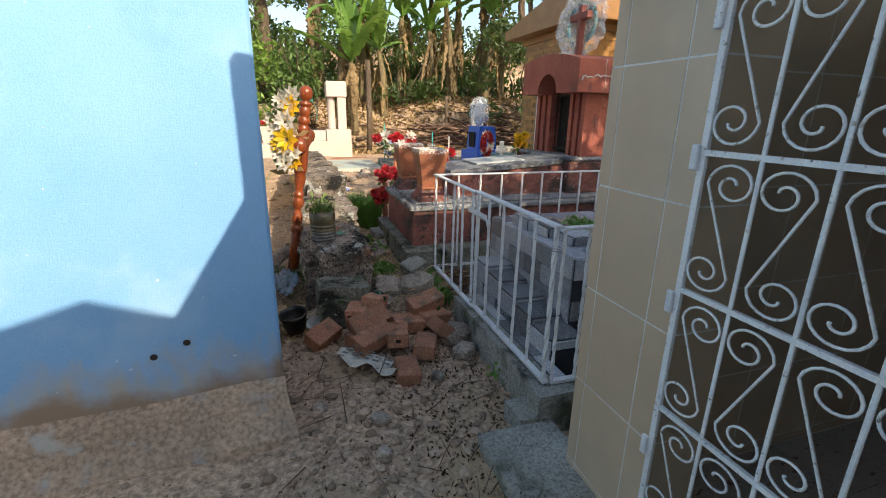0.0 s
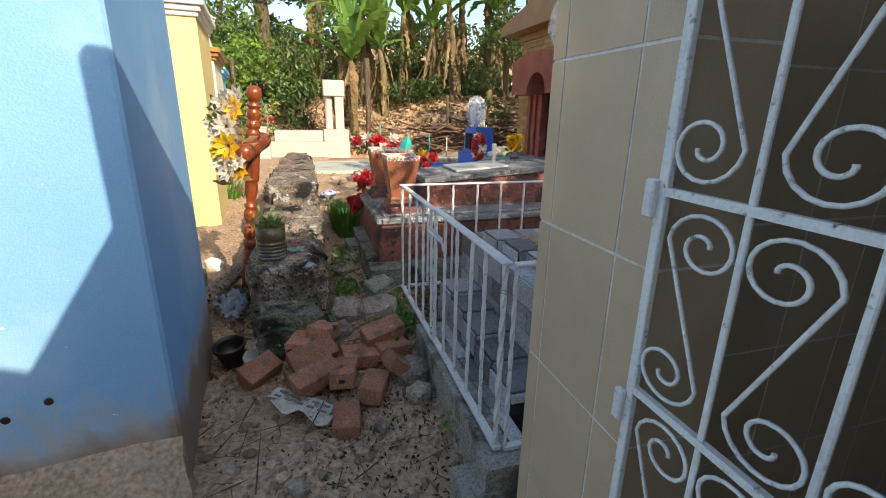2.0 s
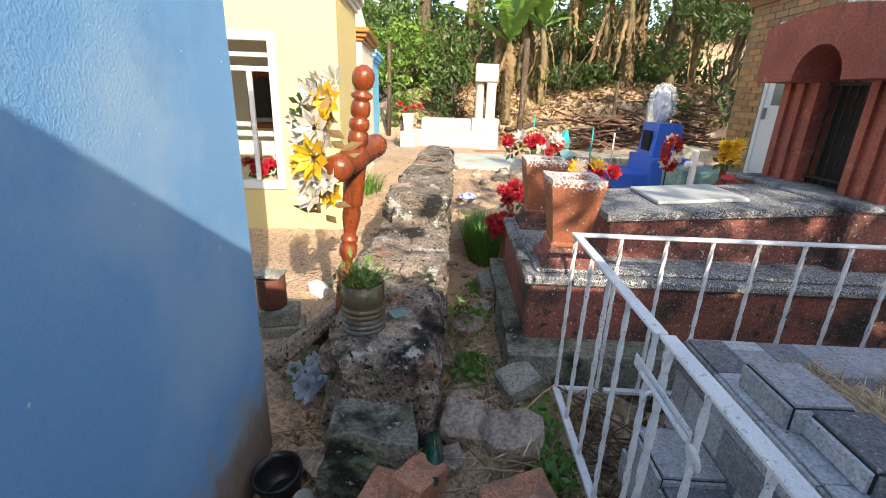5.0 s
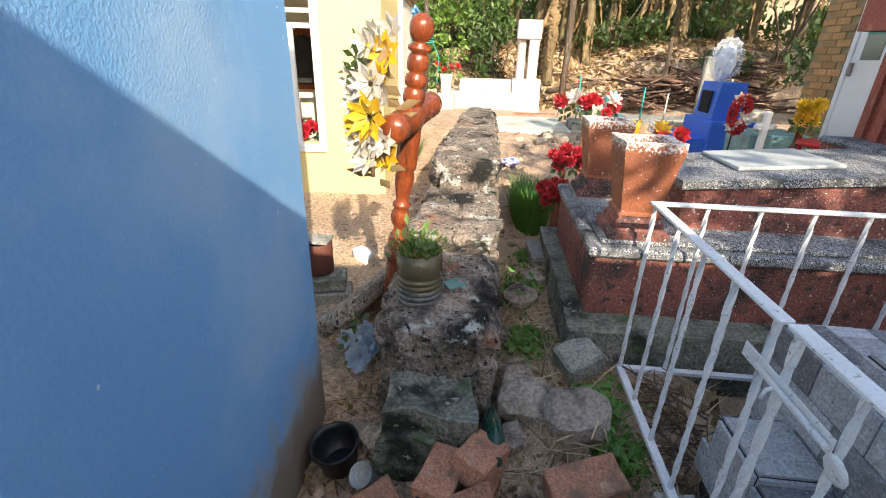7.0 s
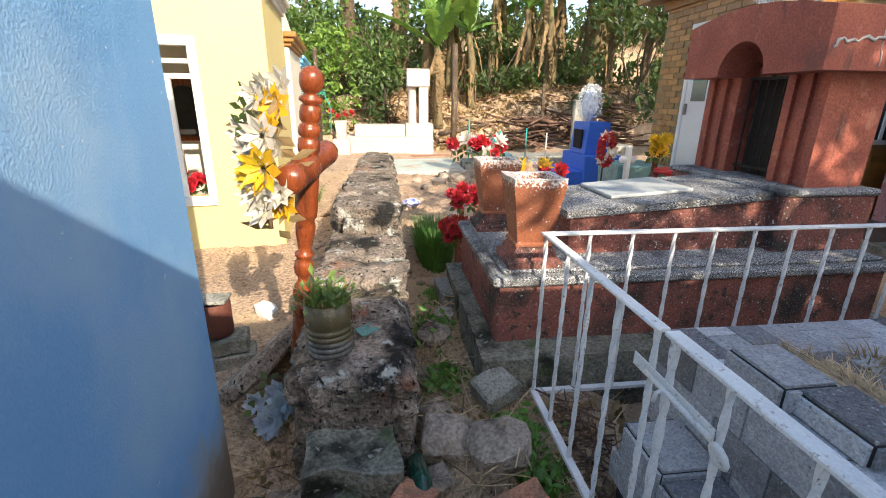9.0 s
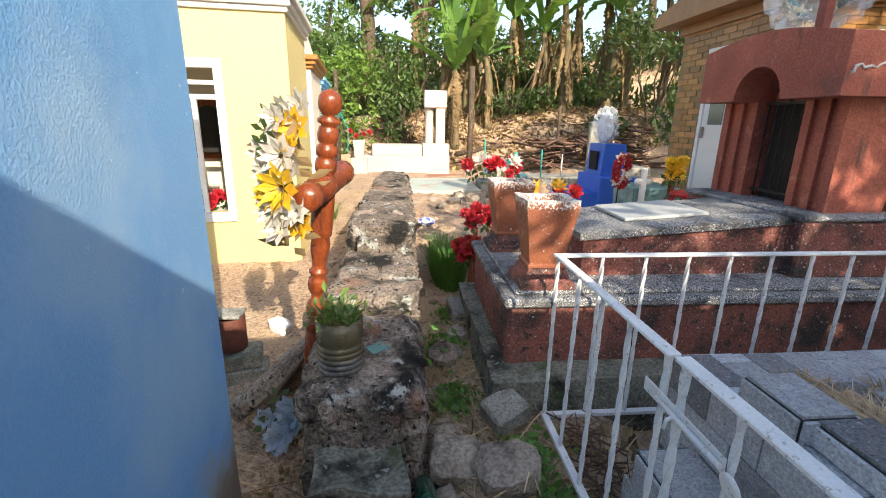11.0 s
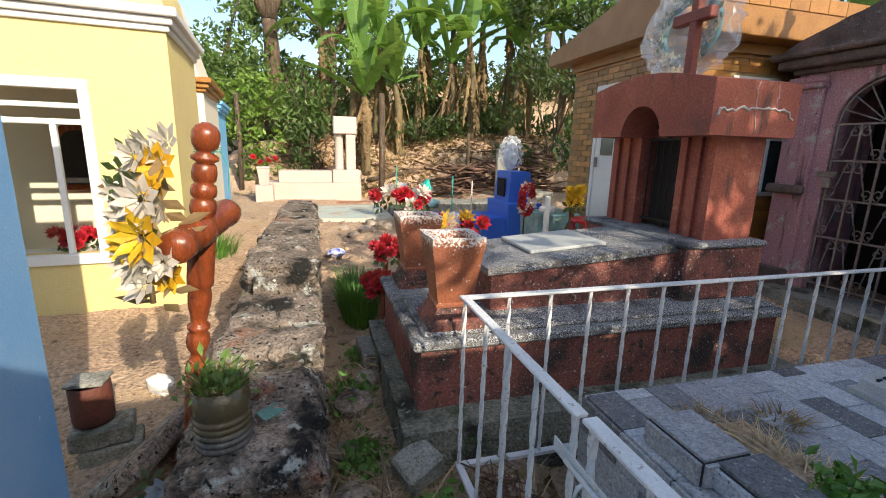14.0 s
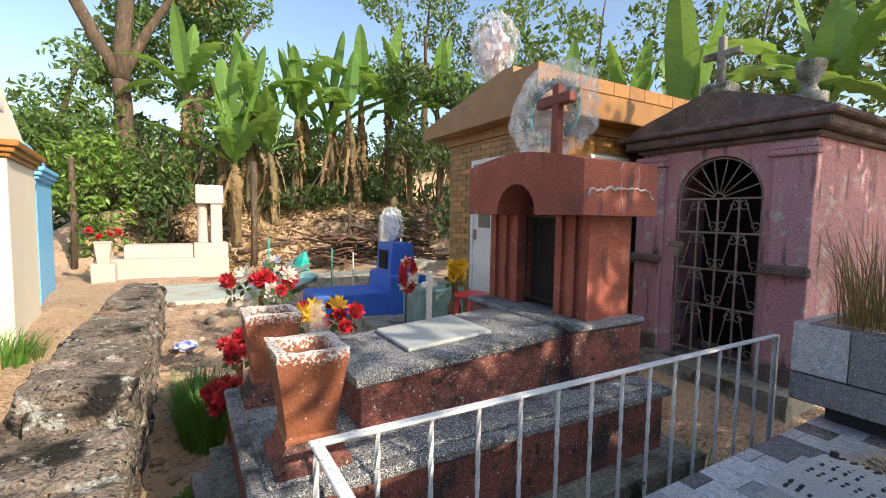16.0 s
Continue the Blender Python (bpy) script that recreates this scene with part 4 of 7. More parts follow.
y = 1.70
while y < 7.5:
    L = rs.uniform(0.2, 0.34)
    top_z = ruin_top(y + L / 2)
    z = 0.02
    while z < top_z - 0.06:
        H = min(rs.uniform(0.12, 0.2), top_z - z)
        for x in (1.05, 1.35):
            shared("stone", rs.choice(stones), ruin, pose(x, y + L / 2, z + H / 2, rs.uniform(-6, 6), rs.uniform(-6, 6), rs.uniform(-8, 8)) @ Matrix.Diagonal((0.22, L * 1.12, H * 1.15, 1)))
        if y < 1.75:
            for x in (1.13, 1.27):
                shared("stone", rs.choice(stones), ruin, pose(x, y + 0.06, z + H / 2, 0, rs.uniform(-6, 6), 0) @ Matrix.Diagonal((0.2, 0.2, H * 1.15, 1)))
        z += H
    for x in (1.09, 1.30):
        shared("stone", rs.choice(stones), ruin, pose(x + rs.uniform(-0.03, 0.03), y + L / 2, top_z - 0.05, rs.uniform(-4, 4), rs.uniform(-4, 4), rs.uniform(-10, 10)) @ Matrix.Diagonal((rs.uniform(0.24, 0.32), L * 1.15, 0.16, 1)))
    y += L

# ---- foliage ----
def leaf_material(name, base, other, spread=0.35, trans=0.35, rough=0.5):
    m = surface(name, base, other, 1.2, 25, rough, 0.0, spread=spread, island=True)
    nt = m.node_tree
    bsdf = nt.nodes["Principled BSDF"]
    col = bsdf.inputs["Base Color"].links[0].from_socket
    tr, mx = nt.nodes.new("ShaderNodeBsdfTranslucent"), nt.nodes.new("ShaderNodeMixShader")
    nt.links.new(mix_node(nt, 0.5, col, (0.30, 0.40, 0.05)), tr.inputs[0])
    mx.inputs[0].default_value = trans
    nt.links.new(bsdf.outputs[0], mx.inputs[1])
    nt.links.new(tr.outputs[0], mx.inputs[2])
    nt.links.new(mx.outputs[0], nt.nodes["Material Output"].inputs[0])
    return m


M_LEAF = leaf_material("tree_leaf", (0.13, 0.21, 0.055), (0.06, 0.12, 0.03), 0.5)
M_LEAF2 = leaf_material("bright_bush_leaf", (0.17, 0.28, 0.04), (0.10, 0.19, 0.03))
M_DARKLEAF = leaf_material("dark_leaf", (0.06, 0.10, 0.03), (0.035, 0.065, 0.022))
M_BANANA = leaf_material("banana_leaf", (0.20, 0.36, 0.08), (0.14, 0.28, 0.06), 0.25, 0.42, 0.38)
M_DRY = leaf_material("dry_leaf", (0.36, 0.25, 0.13), (0.20, 0.13, 0.07), 0.4, 0.2, 0.8)
M_GRASS = leaf_material("grass_blade", (0.15, 0.33, 0.06), (0.08, 0.21, 0.035), 0.35, 0.3)
M_CHAFF = leaf_material("dark_dead_leaf", (0.09, 0.05, 0.035), (0.05, 0.03, 0.022), 0.4, 0.1, 0.9)
M_STRAW = surface("straw", (0.52, 0.40, 0.24), (0.36, 0.26, 0.15), 5, 60, 0.85, 0.0, spread=0.45, island=True)
M_BARK = surface("bark", (0.16, 0.115, 0.08), (0.095, 0.07, 0.05), 3, 40, 0.95, 1.0, stretch=(4, 4, 1), stains=[((0.30, 0.27, 0.22), 5, 0.58, 0.72)], bump_dist=0.03)
M_PSEUDO = surface("banana_stem", (0.22, 0.17, 0.09), (0.12, 0.09, 0.055), 4, 30, 0.8, 0.6, stretch=(5, 5, 0.7), stains=[((0.15, 0.2, 0.06), 3, 0.58, 0.7)], bump_dist=0.02)
M_STICK = surface("dead_wood", (0.17, 0.10, 0.07), (0.10, 0.065, 0.05), 3, 40, 0.9, 0.5, spread=0.4, island=True)
nrng = np.random.default_rng(3)


def leaf_mesh(name, centres, size, mat, droop=0.5, narrow=0.45):
    """Many small folded leaves about the given centres."""
    n = len(centres)
    d = nrng.normal(size=(n, 3))
    d[:, 2] -= droop
    d /= np.linalg.norm(d, axis=1)[:, None]
    s = np.cross(d, nrng.normal(size=(n, 3)))
    s /= np.linalg.norm(s, axis=1)[:, None]
    u = np.cross(s, d)
    L = (size * nrng.uniform(0.6, 1.3, n))[:, None]
    base, tip = centres - d * L / 2, centres + d * L / 2
    mid = centres + u * L * 0.08
    v = np.stack([base, mid + s * L * narrow / 2, tip, mid - s * L * narrow / 2], 1).reshape(-1, 3)
    k = np.arange(n)[:, None] * 4
    f = np.concatenate([k + [0, 1, 2], k + [0, 2, 3]], 1).reshape(-1, 3)
    me = bpy.data.meshes.new(name)
    me.from_pydata(v.tolist(), [], f.tolist())
    me.materials.append(mat)
    return me


def cloud(clumps, per):
    """Leaf centres in shells round clump centres (x, y, z, radius)."""
    out = []
    for x, y, z, r in clumps:
        n = int(per * r * r)
        p = nrng.normal(size=(n, 3))
        p /= np.linalg.norm(p, axis=1)[:, None]
        p *= (r * nrng.uniform(0.35, 1.0, n) ** 0.5)[:, None]
        p[:, 2] *= 0.75
        out.append(p + (x, y, z))
    return np.concatenate(out)


def limb(b, a, c, r0, r1, n=7, wob=0.12):
    a, c = Vector(a), Vector(c)
    L = (c - a).length
    pts = [a.lerp(c, i / n) + noise.noise_vector(a * 3 + Vector((i * 0.7, 0, 0))) * wob * L * 0.35 * math.sin(math.pi * i / n) for i in range(n + 1)]
    add_tube(b, pts, [r0 + (r1 - r0) * i / n for i in range(n + 1)], 8)


def tree(name, base, top, limbs, clumps, per, size, mat, label, r0=0.3):
    t = thing(name, label, "tree")
    b = bmesh.new()
    limb(b, base, top, r0, r0 * 0.65, 10, 0.10)
    for a, c, r in limbs:
        limb(b, a, c, r, r * 0.35)
    part("trunk", b, M_BARK, t)
    if clumps:
        ob = new("crown", leaf_mesh("crown", cloud(clumps, per), size, mat))
        ob.parent = t
    return t


def scatter_clumps(r, n, c, spread, rad):
    return [(c[0] + r.uniform(-1, 1) * spread[0], c[1] + r.uniform(-1, 1) * spread[1], c[2] + r.uniform(-1, 1) * spread[2], r.uniform(*rad)) for _ in range(n)]


tr = random.Random(21)
# tall old tree with bare forked limbs
tb = Vector((0.2, 17.5, 1.3))
fork = Vector((0.15, 17.5, 5.6))
limbs = [(fork, (-2.6, 17.2, 11.5), 0.22), (fork, (0.9, 17.6, 12.5), 0.26), (fork, (2.6, 17.4, 10.6), 0.16), ((-1.2, 17.3, 8.6), (-4.2, 17.0, 9.6), 0.08), ((-1.9, 17.3, 10), (-4.6, 16.8, 11.4), 0.07), ((-3.0, 17.1, 9.2), (-4.0, 17, 7.6), 0.035), ((-3.6, 17.1, 9.4), (-5.2, 17, 8.2), 0.03), ((0.4, 17.5, 8.5), (-0.8, 17.2, 12.4), 0.10)]
tree("old_tree", tb, fork, limbs, scatter_clumps(tr, 16, (-3.4, 17.4, 11.5), (2.0, 1.0, 1.4), (0.3, 0.6)) + scatter_clumps(tr, 12, (1.2, 17.2, 9.5), (1.4, 0.8, 1.5), (0.35, 0.7)), 240, 0.16, M_DRY, "tall old tree with bare forked limbs and brown tufts", 0.36)
tree("broadleaf_tree", (2.0, 20, 1.2), (2.3, 20, 6.0), [((2.3, 20, 5.5), (0.2, 20, 8), 0.14), ((2.3, 20, 5.5), (4.2, 20, 9), 0.14)],
     scatter_clumps(tr, 26, (2.2, 20, 8.2), (2.6, 1.5, 2.3), (0.8, 1.5)), 260, 0.26, M_LEAF, "dense green broadleaf tree behind the bank", 0.25)
tree("broadleaf_tree", (-1.6, 16.6, 0.6), (-1.4, 16.6, 4.0), [((-1.4, 16.6, 3.5), (-0.6, 16.6, 6), 0.08)],
     scatter_clumps(tr, 16, (-1.2, 16.6, 4.2), (1.0, 0.8, 1.7), (0.5, 0.9)), 280, 0.22, M_LEAF, "leafy green tree at the cemetery edge", 0.14)
for cx, cy, cz, sx, sz, n in ((13.0, 23, 11.5, 2.8, 2.8, 24), (17.5, 22, 11.0, 3.4, 3.2, 26), (21.5, 19, 10.0, 3.8, 3.5, 24), (26, 13, 9.0, 3.4, 4.0, 22)):
    tree("tall_tree", (cx, cy, 0.8), (cx + 0.4, cy, cz - 1.5), [((cx + 0.2, cy, cz - 3), (cx - sx * 0.7, cy, cz + 0.5), 0.12), ((cx + 0.3, cy, cz - 2.6), (cx + sx * 0.7, cy, cz + 1), 0.12), ((cx + 0.3, cy, cz - 1.6), (cx, cy - 1, cz + sz), 0.10)],
         scatter_clumps(tr, n, (cx, cy, cz), (sx, 1.8, sz), (0.6, 1.4)), 120, 0.30, M_LEAF, "tall tropical tree with thin open crown", 0.24)
# trees out of view, added so their crowns keep sun off the tombs
for cx, cy, cz, sx, n in ((6.6, -4.4, 5.0, 1.3, 20), (9.2, -4.6, 5.2, 1.5, 20), (11.8, -4.4, 5.4, 1.5, 18)):
    tree("unseen_shade_tree", (cx, cy, -0.1), (cx + 0.2, cy, cz - 1.0), [((cx, cy, cz - 2), (cx - 1, cy, cz), 0.10), ((cx, cy, cz - 2), (cx + 1, cy, cz), 0.10)],
         scatter_clumps(tr, n, (cx, cy, cz), (sx, 0.9, 1.9), (0.6, 1.0)), 260, 0.26, M_LEAF, "unseen leafy tree added to shade the tombs", 0.2)
# bushes
def bush(c, spread, n, rad, per, size, mat, label):
    t = thing("bush", label, "bush")
    b = bmesh.new()
    for k in range(5):
        limb(b, (c[0] + tr.uniform(-0.2, 0.2), c[1], height(c[0], c[1]) - 0.1), (c[0] + tr.uniform(-1, 1) * spread[0], c[1] + tr.uniform(-1, 1) * spread[1], c[2] + spread[2] * 0.6), 0.03, 0.012)
    part("stem", b, M_BARK, t)
    ob = new("crown", leaf_mesh("crown", cloud(scatter_clumps(tr, n, c, spread, rad), per), size, mat))
    ob.parent = t


tree("broadleaf_tree", (14.0, 5.6, 0.2), (14.1, 5.7, 4.6), [((14.1, 5.7, 4.2), (12.8, 4.8, 6.6), 0.10), ((14.1, 5.7, 4.2), (14.6, 7.4, 6.8), 0.10)],
     scatter_clumps(tr, 46, (13.8, 5.8, 5.6), (2.0, 3.2, 1.7), (0.5, 0.95)), 130, 0.24, M_DARKLEAF, "dark broadleaf tree rising behind the pink mausoleum", 0.16)
tree("broadleaf_tree", (11.8, 11.5, 0.2), (11.9, 11.5, 4.6), [((11.9, 11.5, 4.2), (10.8, 11.2, 6.6), 0.10), ((11.9, 11.5, 4.2), (13.0, 11.6, 6.8), 0.10)],
     scatter_clumps(tr, 34, (11.8, 11.5, 6.0), (2.2, 1.4, 1.5), (0.5, 0.9)), 130, 0.24, M_LEAF, "green broadleaf tree rising behind the chapel", 0.16)
bush((-0.15, 14.6, 2.5), (0.75, 0.5, 0.9), 12, (0.35, 0.6), 420, 0.19, M_LEAF2, "bright yellow-green leafy bush")
bush((-0.1, 14.2, 1.15), (0.35, 0.3, 0.45), 6, (0.25, 0.4), 420, 0.17, M_LEAF2, "low bright green bush beside a pole")
bush((1.5, 14.7, 3.0), (0.8, 0.5, 1.1), 13, (0.4, 0.65), 420, 0.17, M_LEAF, "tall leafy green bush on the bank")
bush((1.35, 14.1, 1.5), (0.5, 0.3, 0.6), 7, (0.3, 0.45), 420, 0.20, M_DARKLEAF, "dark green bush by the pale tomb")
bush((5.0, 15.4, 2.8), (0.9, 0.5, 0.8), 9, (0.4, 0.7), 380, 0.18, M_DARKLEAF, "dark green bush between banana stems")
bush((8.6, 13.4, 3.6), (1.4, 0.6, 2.3), 18, (0.4, 0.8), 330, 0.22, M_DARKLEAF, "dark green creeper-hung bush beside the chapel")
bush((7.7, 9.7, 2.6), (0.5, 0.8, 1.7), 12, (0.35, 0.6), 330, 0.20, M_DARKLEAF, "dark leafy bush against the chapel")
# far woods close the view
far = [(x + tr.uniform(-1, 1), 24 + 0.2 * abs(x - 4) + tr.uniform(-1, 1), tr.uniform(0.5, 4.9), tr.uniform(1.2, 2.0)) for x in np.arange(-3.5, 24, 0.62) for _ in range(2)]
far += [(24 + tr.uniform(-1, 1), y, tr.uniform(0.5, 6.5), tr.uniform(1.2, 2.0)) for y in np.arange(-2, 24, 1.0) for _ in range(2)]
tagged(new("far_woods", leaf_mesh("far_woods", cloud(far, 60), 0.42, M_DARKLEAF)), "dense dark green woods behind the bananas", "woods", kind="stuff")

low = []
for _ in range(170):
    x, y = tr.uniform(-3, 24), tr.uniform(17.0, 24)
    low.append((x, y, height(x, y) + tr.uniform(0.1, 0.9), tr.uniform(0.7, 1.3)))
tagged(new("undergrowth", leaf_mesh("undergrowth", cloud(low, 110), 0.30, M_DARKLEAF)), "dense green undergrowth covering the slope", "undergrowth", kind="stuff")

# ---- banana plants ----
def blade_mesh(name, length, width, bend, torn, mat, seed):
    """One arched leaf with a midrib fold and torn edges."""
    r = random.Random(seed)
    b, n = bmesh.new(), 22
    rib, lefts, rights = [], [], []
    for i in range(n + 1):
        s = i / n
        a = bend * s
        p = Vector((length * (math.sin(a) / bend if bend else s), 0, length * ((1 - math.cos(a)) / -bend if bend else 0)))
        w = width * (math.sin(math.pi * min(1, 0.06 + s * 0.94)) ** 0.6) * (1 if s > 0.1 else s * 6 + 0.2)
        t = 1 - (torn * r.random() if r.random() < torn else 0)
        rib.append(p)
        lefts.append(p + Vector((0.04 * w, w * t, -0.20 * w * (1 + torn * r.random() * 2))))
        t = 1 - (torn * r.random() if r.random() < torn else 0)
        rights.append(p + Vector((0.04 * w, -w * t, -0.20 * w * (1 + torn * r.random() * 2))))
    for i in range(n):
        gap = torn > 0.3 and r.random() < 0.35
        for side in (lefts, rights):
            k = 0.8 if gap else 1.0
            e = side[i + 1] * k + rib[i + 1] * (1 - k) if gap else side[i + 1]
            vs = [b.verts.new(v) for v in (rib[i], side[i], e, rib[i + 1])]
            b.faces.new(vs)
    bmesh.ops.remove_doubles(b, verts=b.verts[:], dist=1e-4)
    me = bpy.data.meshes.new(name)
    b.to_mesh(me)
    b.free()
    me.materials.append(mat)
    return me


blades = [blade_mesh("leaf", 2.5, 0.25, 0.7, 0.45, M_BANANA, 1), blade_mesh("leaf", 2.7, 0.27, 1.3, 0.55, M_BANANA, 2), blade_mesh("leaf", 2.5, 0.25, 1.8, 0.7, M_BANANA, 3), blade_mesh("leaf", 2.3, 0.26, 0.25, 0.25, M_BANANA, 4)]
deads = [blade_mesh("dead_leaf", 1.6, 0.16, 0.5, 0.7, M_DRY, 5), blade_mesh("dead_leaf", 1.9, 0.12, 0.3, 0.8, M_DRY, 6)]
br = random.Random(8)


def banana(x, y, h, k=1.0, green=7, dry=8):
    z = height(x, y)
    t = thing("banana_plant", "banana plant with green leaves and hanging dry brown leaves", "banana plant", "banana plants on the bank", at=(x, y, z - 0.05))
    b = bmesh.new()
    lean = br.uniform(-0.25, 0.25)
    add_tube(b, [(lean * (i / 8) ** 2, 0.1 * math.sin(i), h * i / 8) for i in range(9)], [0.15 * k * (1 - 0.055 * i) for i in range(9)], 9)
    part("stem", b, M_PSEUDO, t)
    a0 = br.uniform(0, 360)
    for i in range(green):
        up = br.choice((80, 68, 58, 48, 38)) if i else 84
        m = pose(lean, 0, h - 0.05, 0, 0, a0 + 137 * i) @ pose(0, 0, 0, 0, -up, 0)
        shared("leaf", blades[3 if up > 70 else br.choice((0, 1, 1, 2))], t, m @ Matrix.Diagonal((k * br.uniform(0.8, 1.1), k, k, 1)))
    for i in range(dry):
        m = pose(lean * 0.7, 0, h * br.uniform(0.55, 0.98), 0, 0, br.uniform(0, 360)) @ pose(0.08, 0, 0, 0, br.uniform(55, 82), 0)
        shared("dead_leaf", br.choice(deads), t, m @ Matrix.Diagonal((br.uniform(0.6, 1.05), 1, 1, 1)))


for x, y, h in ((2.6, 15.2, 3.0), (3.5, 15.9, 3.4), (4.1, 15.0, 2.3), (6.0, 15.4, 2.5), (6.5, 14.9, 3.2), (7.0, 15.8, 3.9), (7.8, 14.6, 2.9), (8.7, 15.2, 3.6), (9.4, 14.2, 3.4), (10.4, 14.8, 3.8), (5.4, 16.8, 3.4), (1.9, 16.4, 3.6), (4.8, 15.6, 3.1), (3.0, 14.6, 2.4), (8.2, 16.0, 4.2), (6.2, 16.2, 3.9)):
    banana(x, y, h, 1.0, br.choice((6, 7, 8)), br.choice((7, 9, 11)))
for x, y, h in ((11.2, 8.2, 3.3), (12.0, 7.2, 3.0), (9.6, 8.6, 2.6), (9.7, 5.6, 2.9), (10.6, 4.0, 3.3), (10.7, 3.0, 3.2), (11.2, 2.0, 3.2)):
    banana(x, y, h, 1.1, 6, 13)

# ---- dry sticks and logs on the bank ----
def sticks(name, n, area, zf, length, rad, label, mat, r):
    b = bmesh.new()
    for _ in range(n):
        x, y = r.uniform(area[0], area[1]), r.uniform(area[2], area[3])
        a, e, L = r.uniform(0, math.tau), r.uniform(-0.15, 0.35), r.uniform(*length)
        z = zf(x, y) + r.uniform(0.0, 0.12)
        d = Vector((math.cos(a) * math.cos(e), math.sin(a) * math.cos(e), math.sin(e) * 0.7))
        p = Vector((x, y, z))
        q = r.uniform(*rad)
        add_tube(b, [p - d * L / 2, p + Vector((0, 0, r.uniform(-0.05, 0.05))) * L, p + d * L / 2], [q, q * 0.9, q * 0.5], 5)
    return solid(name, b, mat, label, "branches", kind="stuff")


sr = random.Random(4)
sticks("dry_branches", 150, (5.0, 8.0, 11.9, 13.2), lambda x, y: height(x, y) + sr.uniform(0, 0.75) * smooth(11.8, 12.6, y), (0.6, 1.7), (0.015, 0.045), "tangled heap of dry brown branches", M_STICK, sr)
sticks("bank_litter", 220, (0.6, 9.0, 13.4, 16.0), lambda x, y: height(x, y), (0.3, 1.1), (0.008, 0.03), "dead branches and leaf litter on the bank", M_STICK, sr)
b = bmesh.new()
for x0, y0, x1, y1, z in ((1.2, 13.9, 2.6, 14.1, 0.55), (3.0, 14.3, 4.4, 14.2, 0.95), (1.4, 14.6, 3.2, 14.9, 1.25)):
    limb(b, (x0, y0, height(x0, y0) + 0.08), (x1, y1, height(x1, y1) + 0.10), 0.08, 0.06)
solid("fallen_logs", b, M_BARK, "old logs lying on the soil bank", "log", kind="stuff")

# ---- turned wooden cross with plastic flowers ----
cross = thing("wooden_cross", "varnished turned wooden cross leaning by the ruined wall", "cross")
foot, head = Vector((0.845, 2.38, 0.05)), Vector((1.064, 2.225, 1.66))
up = (head - foot).normalized()
prof = [(0.046, 0.0), (0.046, 0.435), (0.036, 0.445), (0.046, 0.46), (0.048, 0.485), (0.044, 0.51), (0.030, 0.52), (0.043, 0.54), (0.049, 0.575), (0.043, 0.61), (0.027, 0.635), (0.029, 0.66),
        (0.044, 0.685), (0.048, 0.715), (0.044, 0.745), (0.031, 0.76), (0.045, 0.775), (0.045, 0.79), (0.031, 0.80), (0.034, 0.83), (0.045, 0.89), (0.047, 0.93), (0.040, 0.965), (0.050, 0.975),
        (0.052, 1.0), (0.052, 1.24), (0.046, 1.262), (0.036, 1.27), (0.048, 1.285), (0.050, 1.31), (0.046, 1.335), (0.034, 1.343), (0.046, 1.355), (0.049, 1.375), (0.045, 1.395), (0.032, 1.403),
        (0.044, 1.42), (0.047, 1.445), (0.042, 1.475), (0.031, 1.485), (0.050, 1.497), (0.050, 1.51), (0.028, 1.522), (0.036, 1.535), (0.047, 1.55), (0.052, 1.578), (0.050, 1.602), (0.038, 1.622), (0.014, 1.636)]
turn = up.to_track_quat("Z", "Y").to_matrix().to_4x4()
part("post", add_lathe(bmesh.new(), prof, Matrix.Translation(foot) @ turn, 16), M_VARNISH, cross)
na, fa = Vector((0.970, 1.985, 1.225)), Vector((1.065, 2.56, 1.285))
ax = (fa - na).normalized()
aprof = [(r * 1.22, h * 0.88) for r, h in [(0.012, 0), (0.045, 0.012), (0.05, 0.04), (0.05, 0.09), (0.042, 0.10), (0.05, 0.115), (0.042, 0.13), (0.048, 0.15), (0.042, 0.17), (0.05, 0.19), (0.052, 0.30), (0.042, 0.33), (0.05, 0.37), (0.042, 0.41), (0.05, 0.46), (0.04, 0.52), (0.052, 0.58), (0.05, 0.63), (0.015, 0.65)]]
part("arm", add_lathe(bmesh.new(), aprof, Matrix.Translation(na) @ ax.to_track_quat("Z", "Y").to_matrix().to_4x4(), 14), M_VARNISH, cross)


def plain(name, c, rough=0.5, spread=0.0):
    return surface(name, c, tuple(v * 0.82 for v in c), 12, 90, rough, 0.1, spread=spread)


M_WPETAL, M_YPETAL, M_RPETAL = leaf_material("white_petal", (0.72, 0.68, 0.62), (0.6, 0.52, 0.48), 0.12, 0.3), leaf_material("yellow_petal", (0.85, 0.42, 0.02), (0.75, 0.55, 0.03), 0.15, 0.3), leaf_material("red_petal", (0.62, 0.02, 0.04), (0.45, 0.015, 0.04), 0.2, 0.2)
M_VPETAL = leaf_material("faded_violet_petal", (0.42, 0.42, 0.55), (0.30, 0.42, 0.55), 0.2, 0.2)


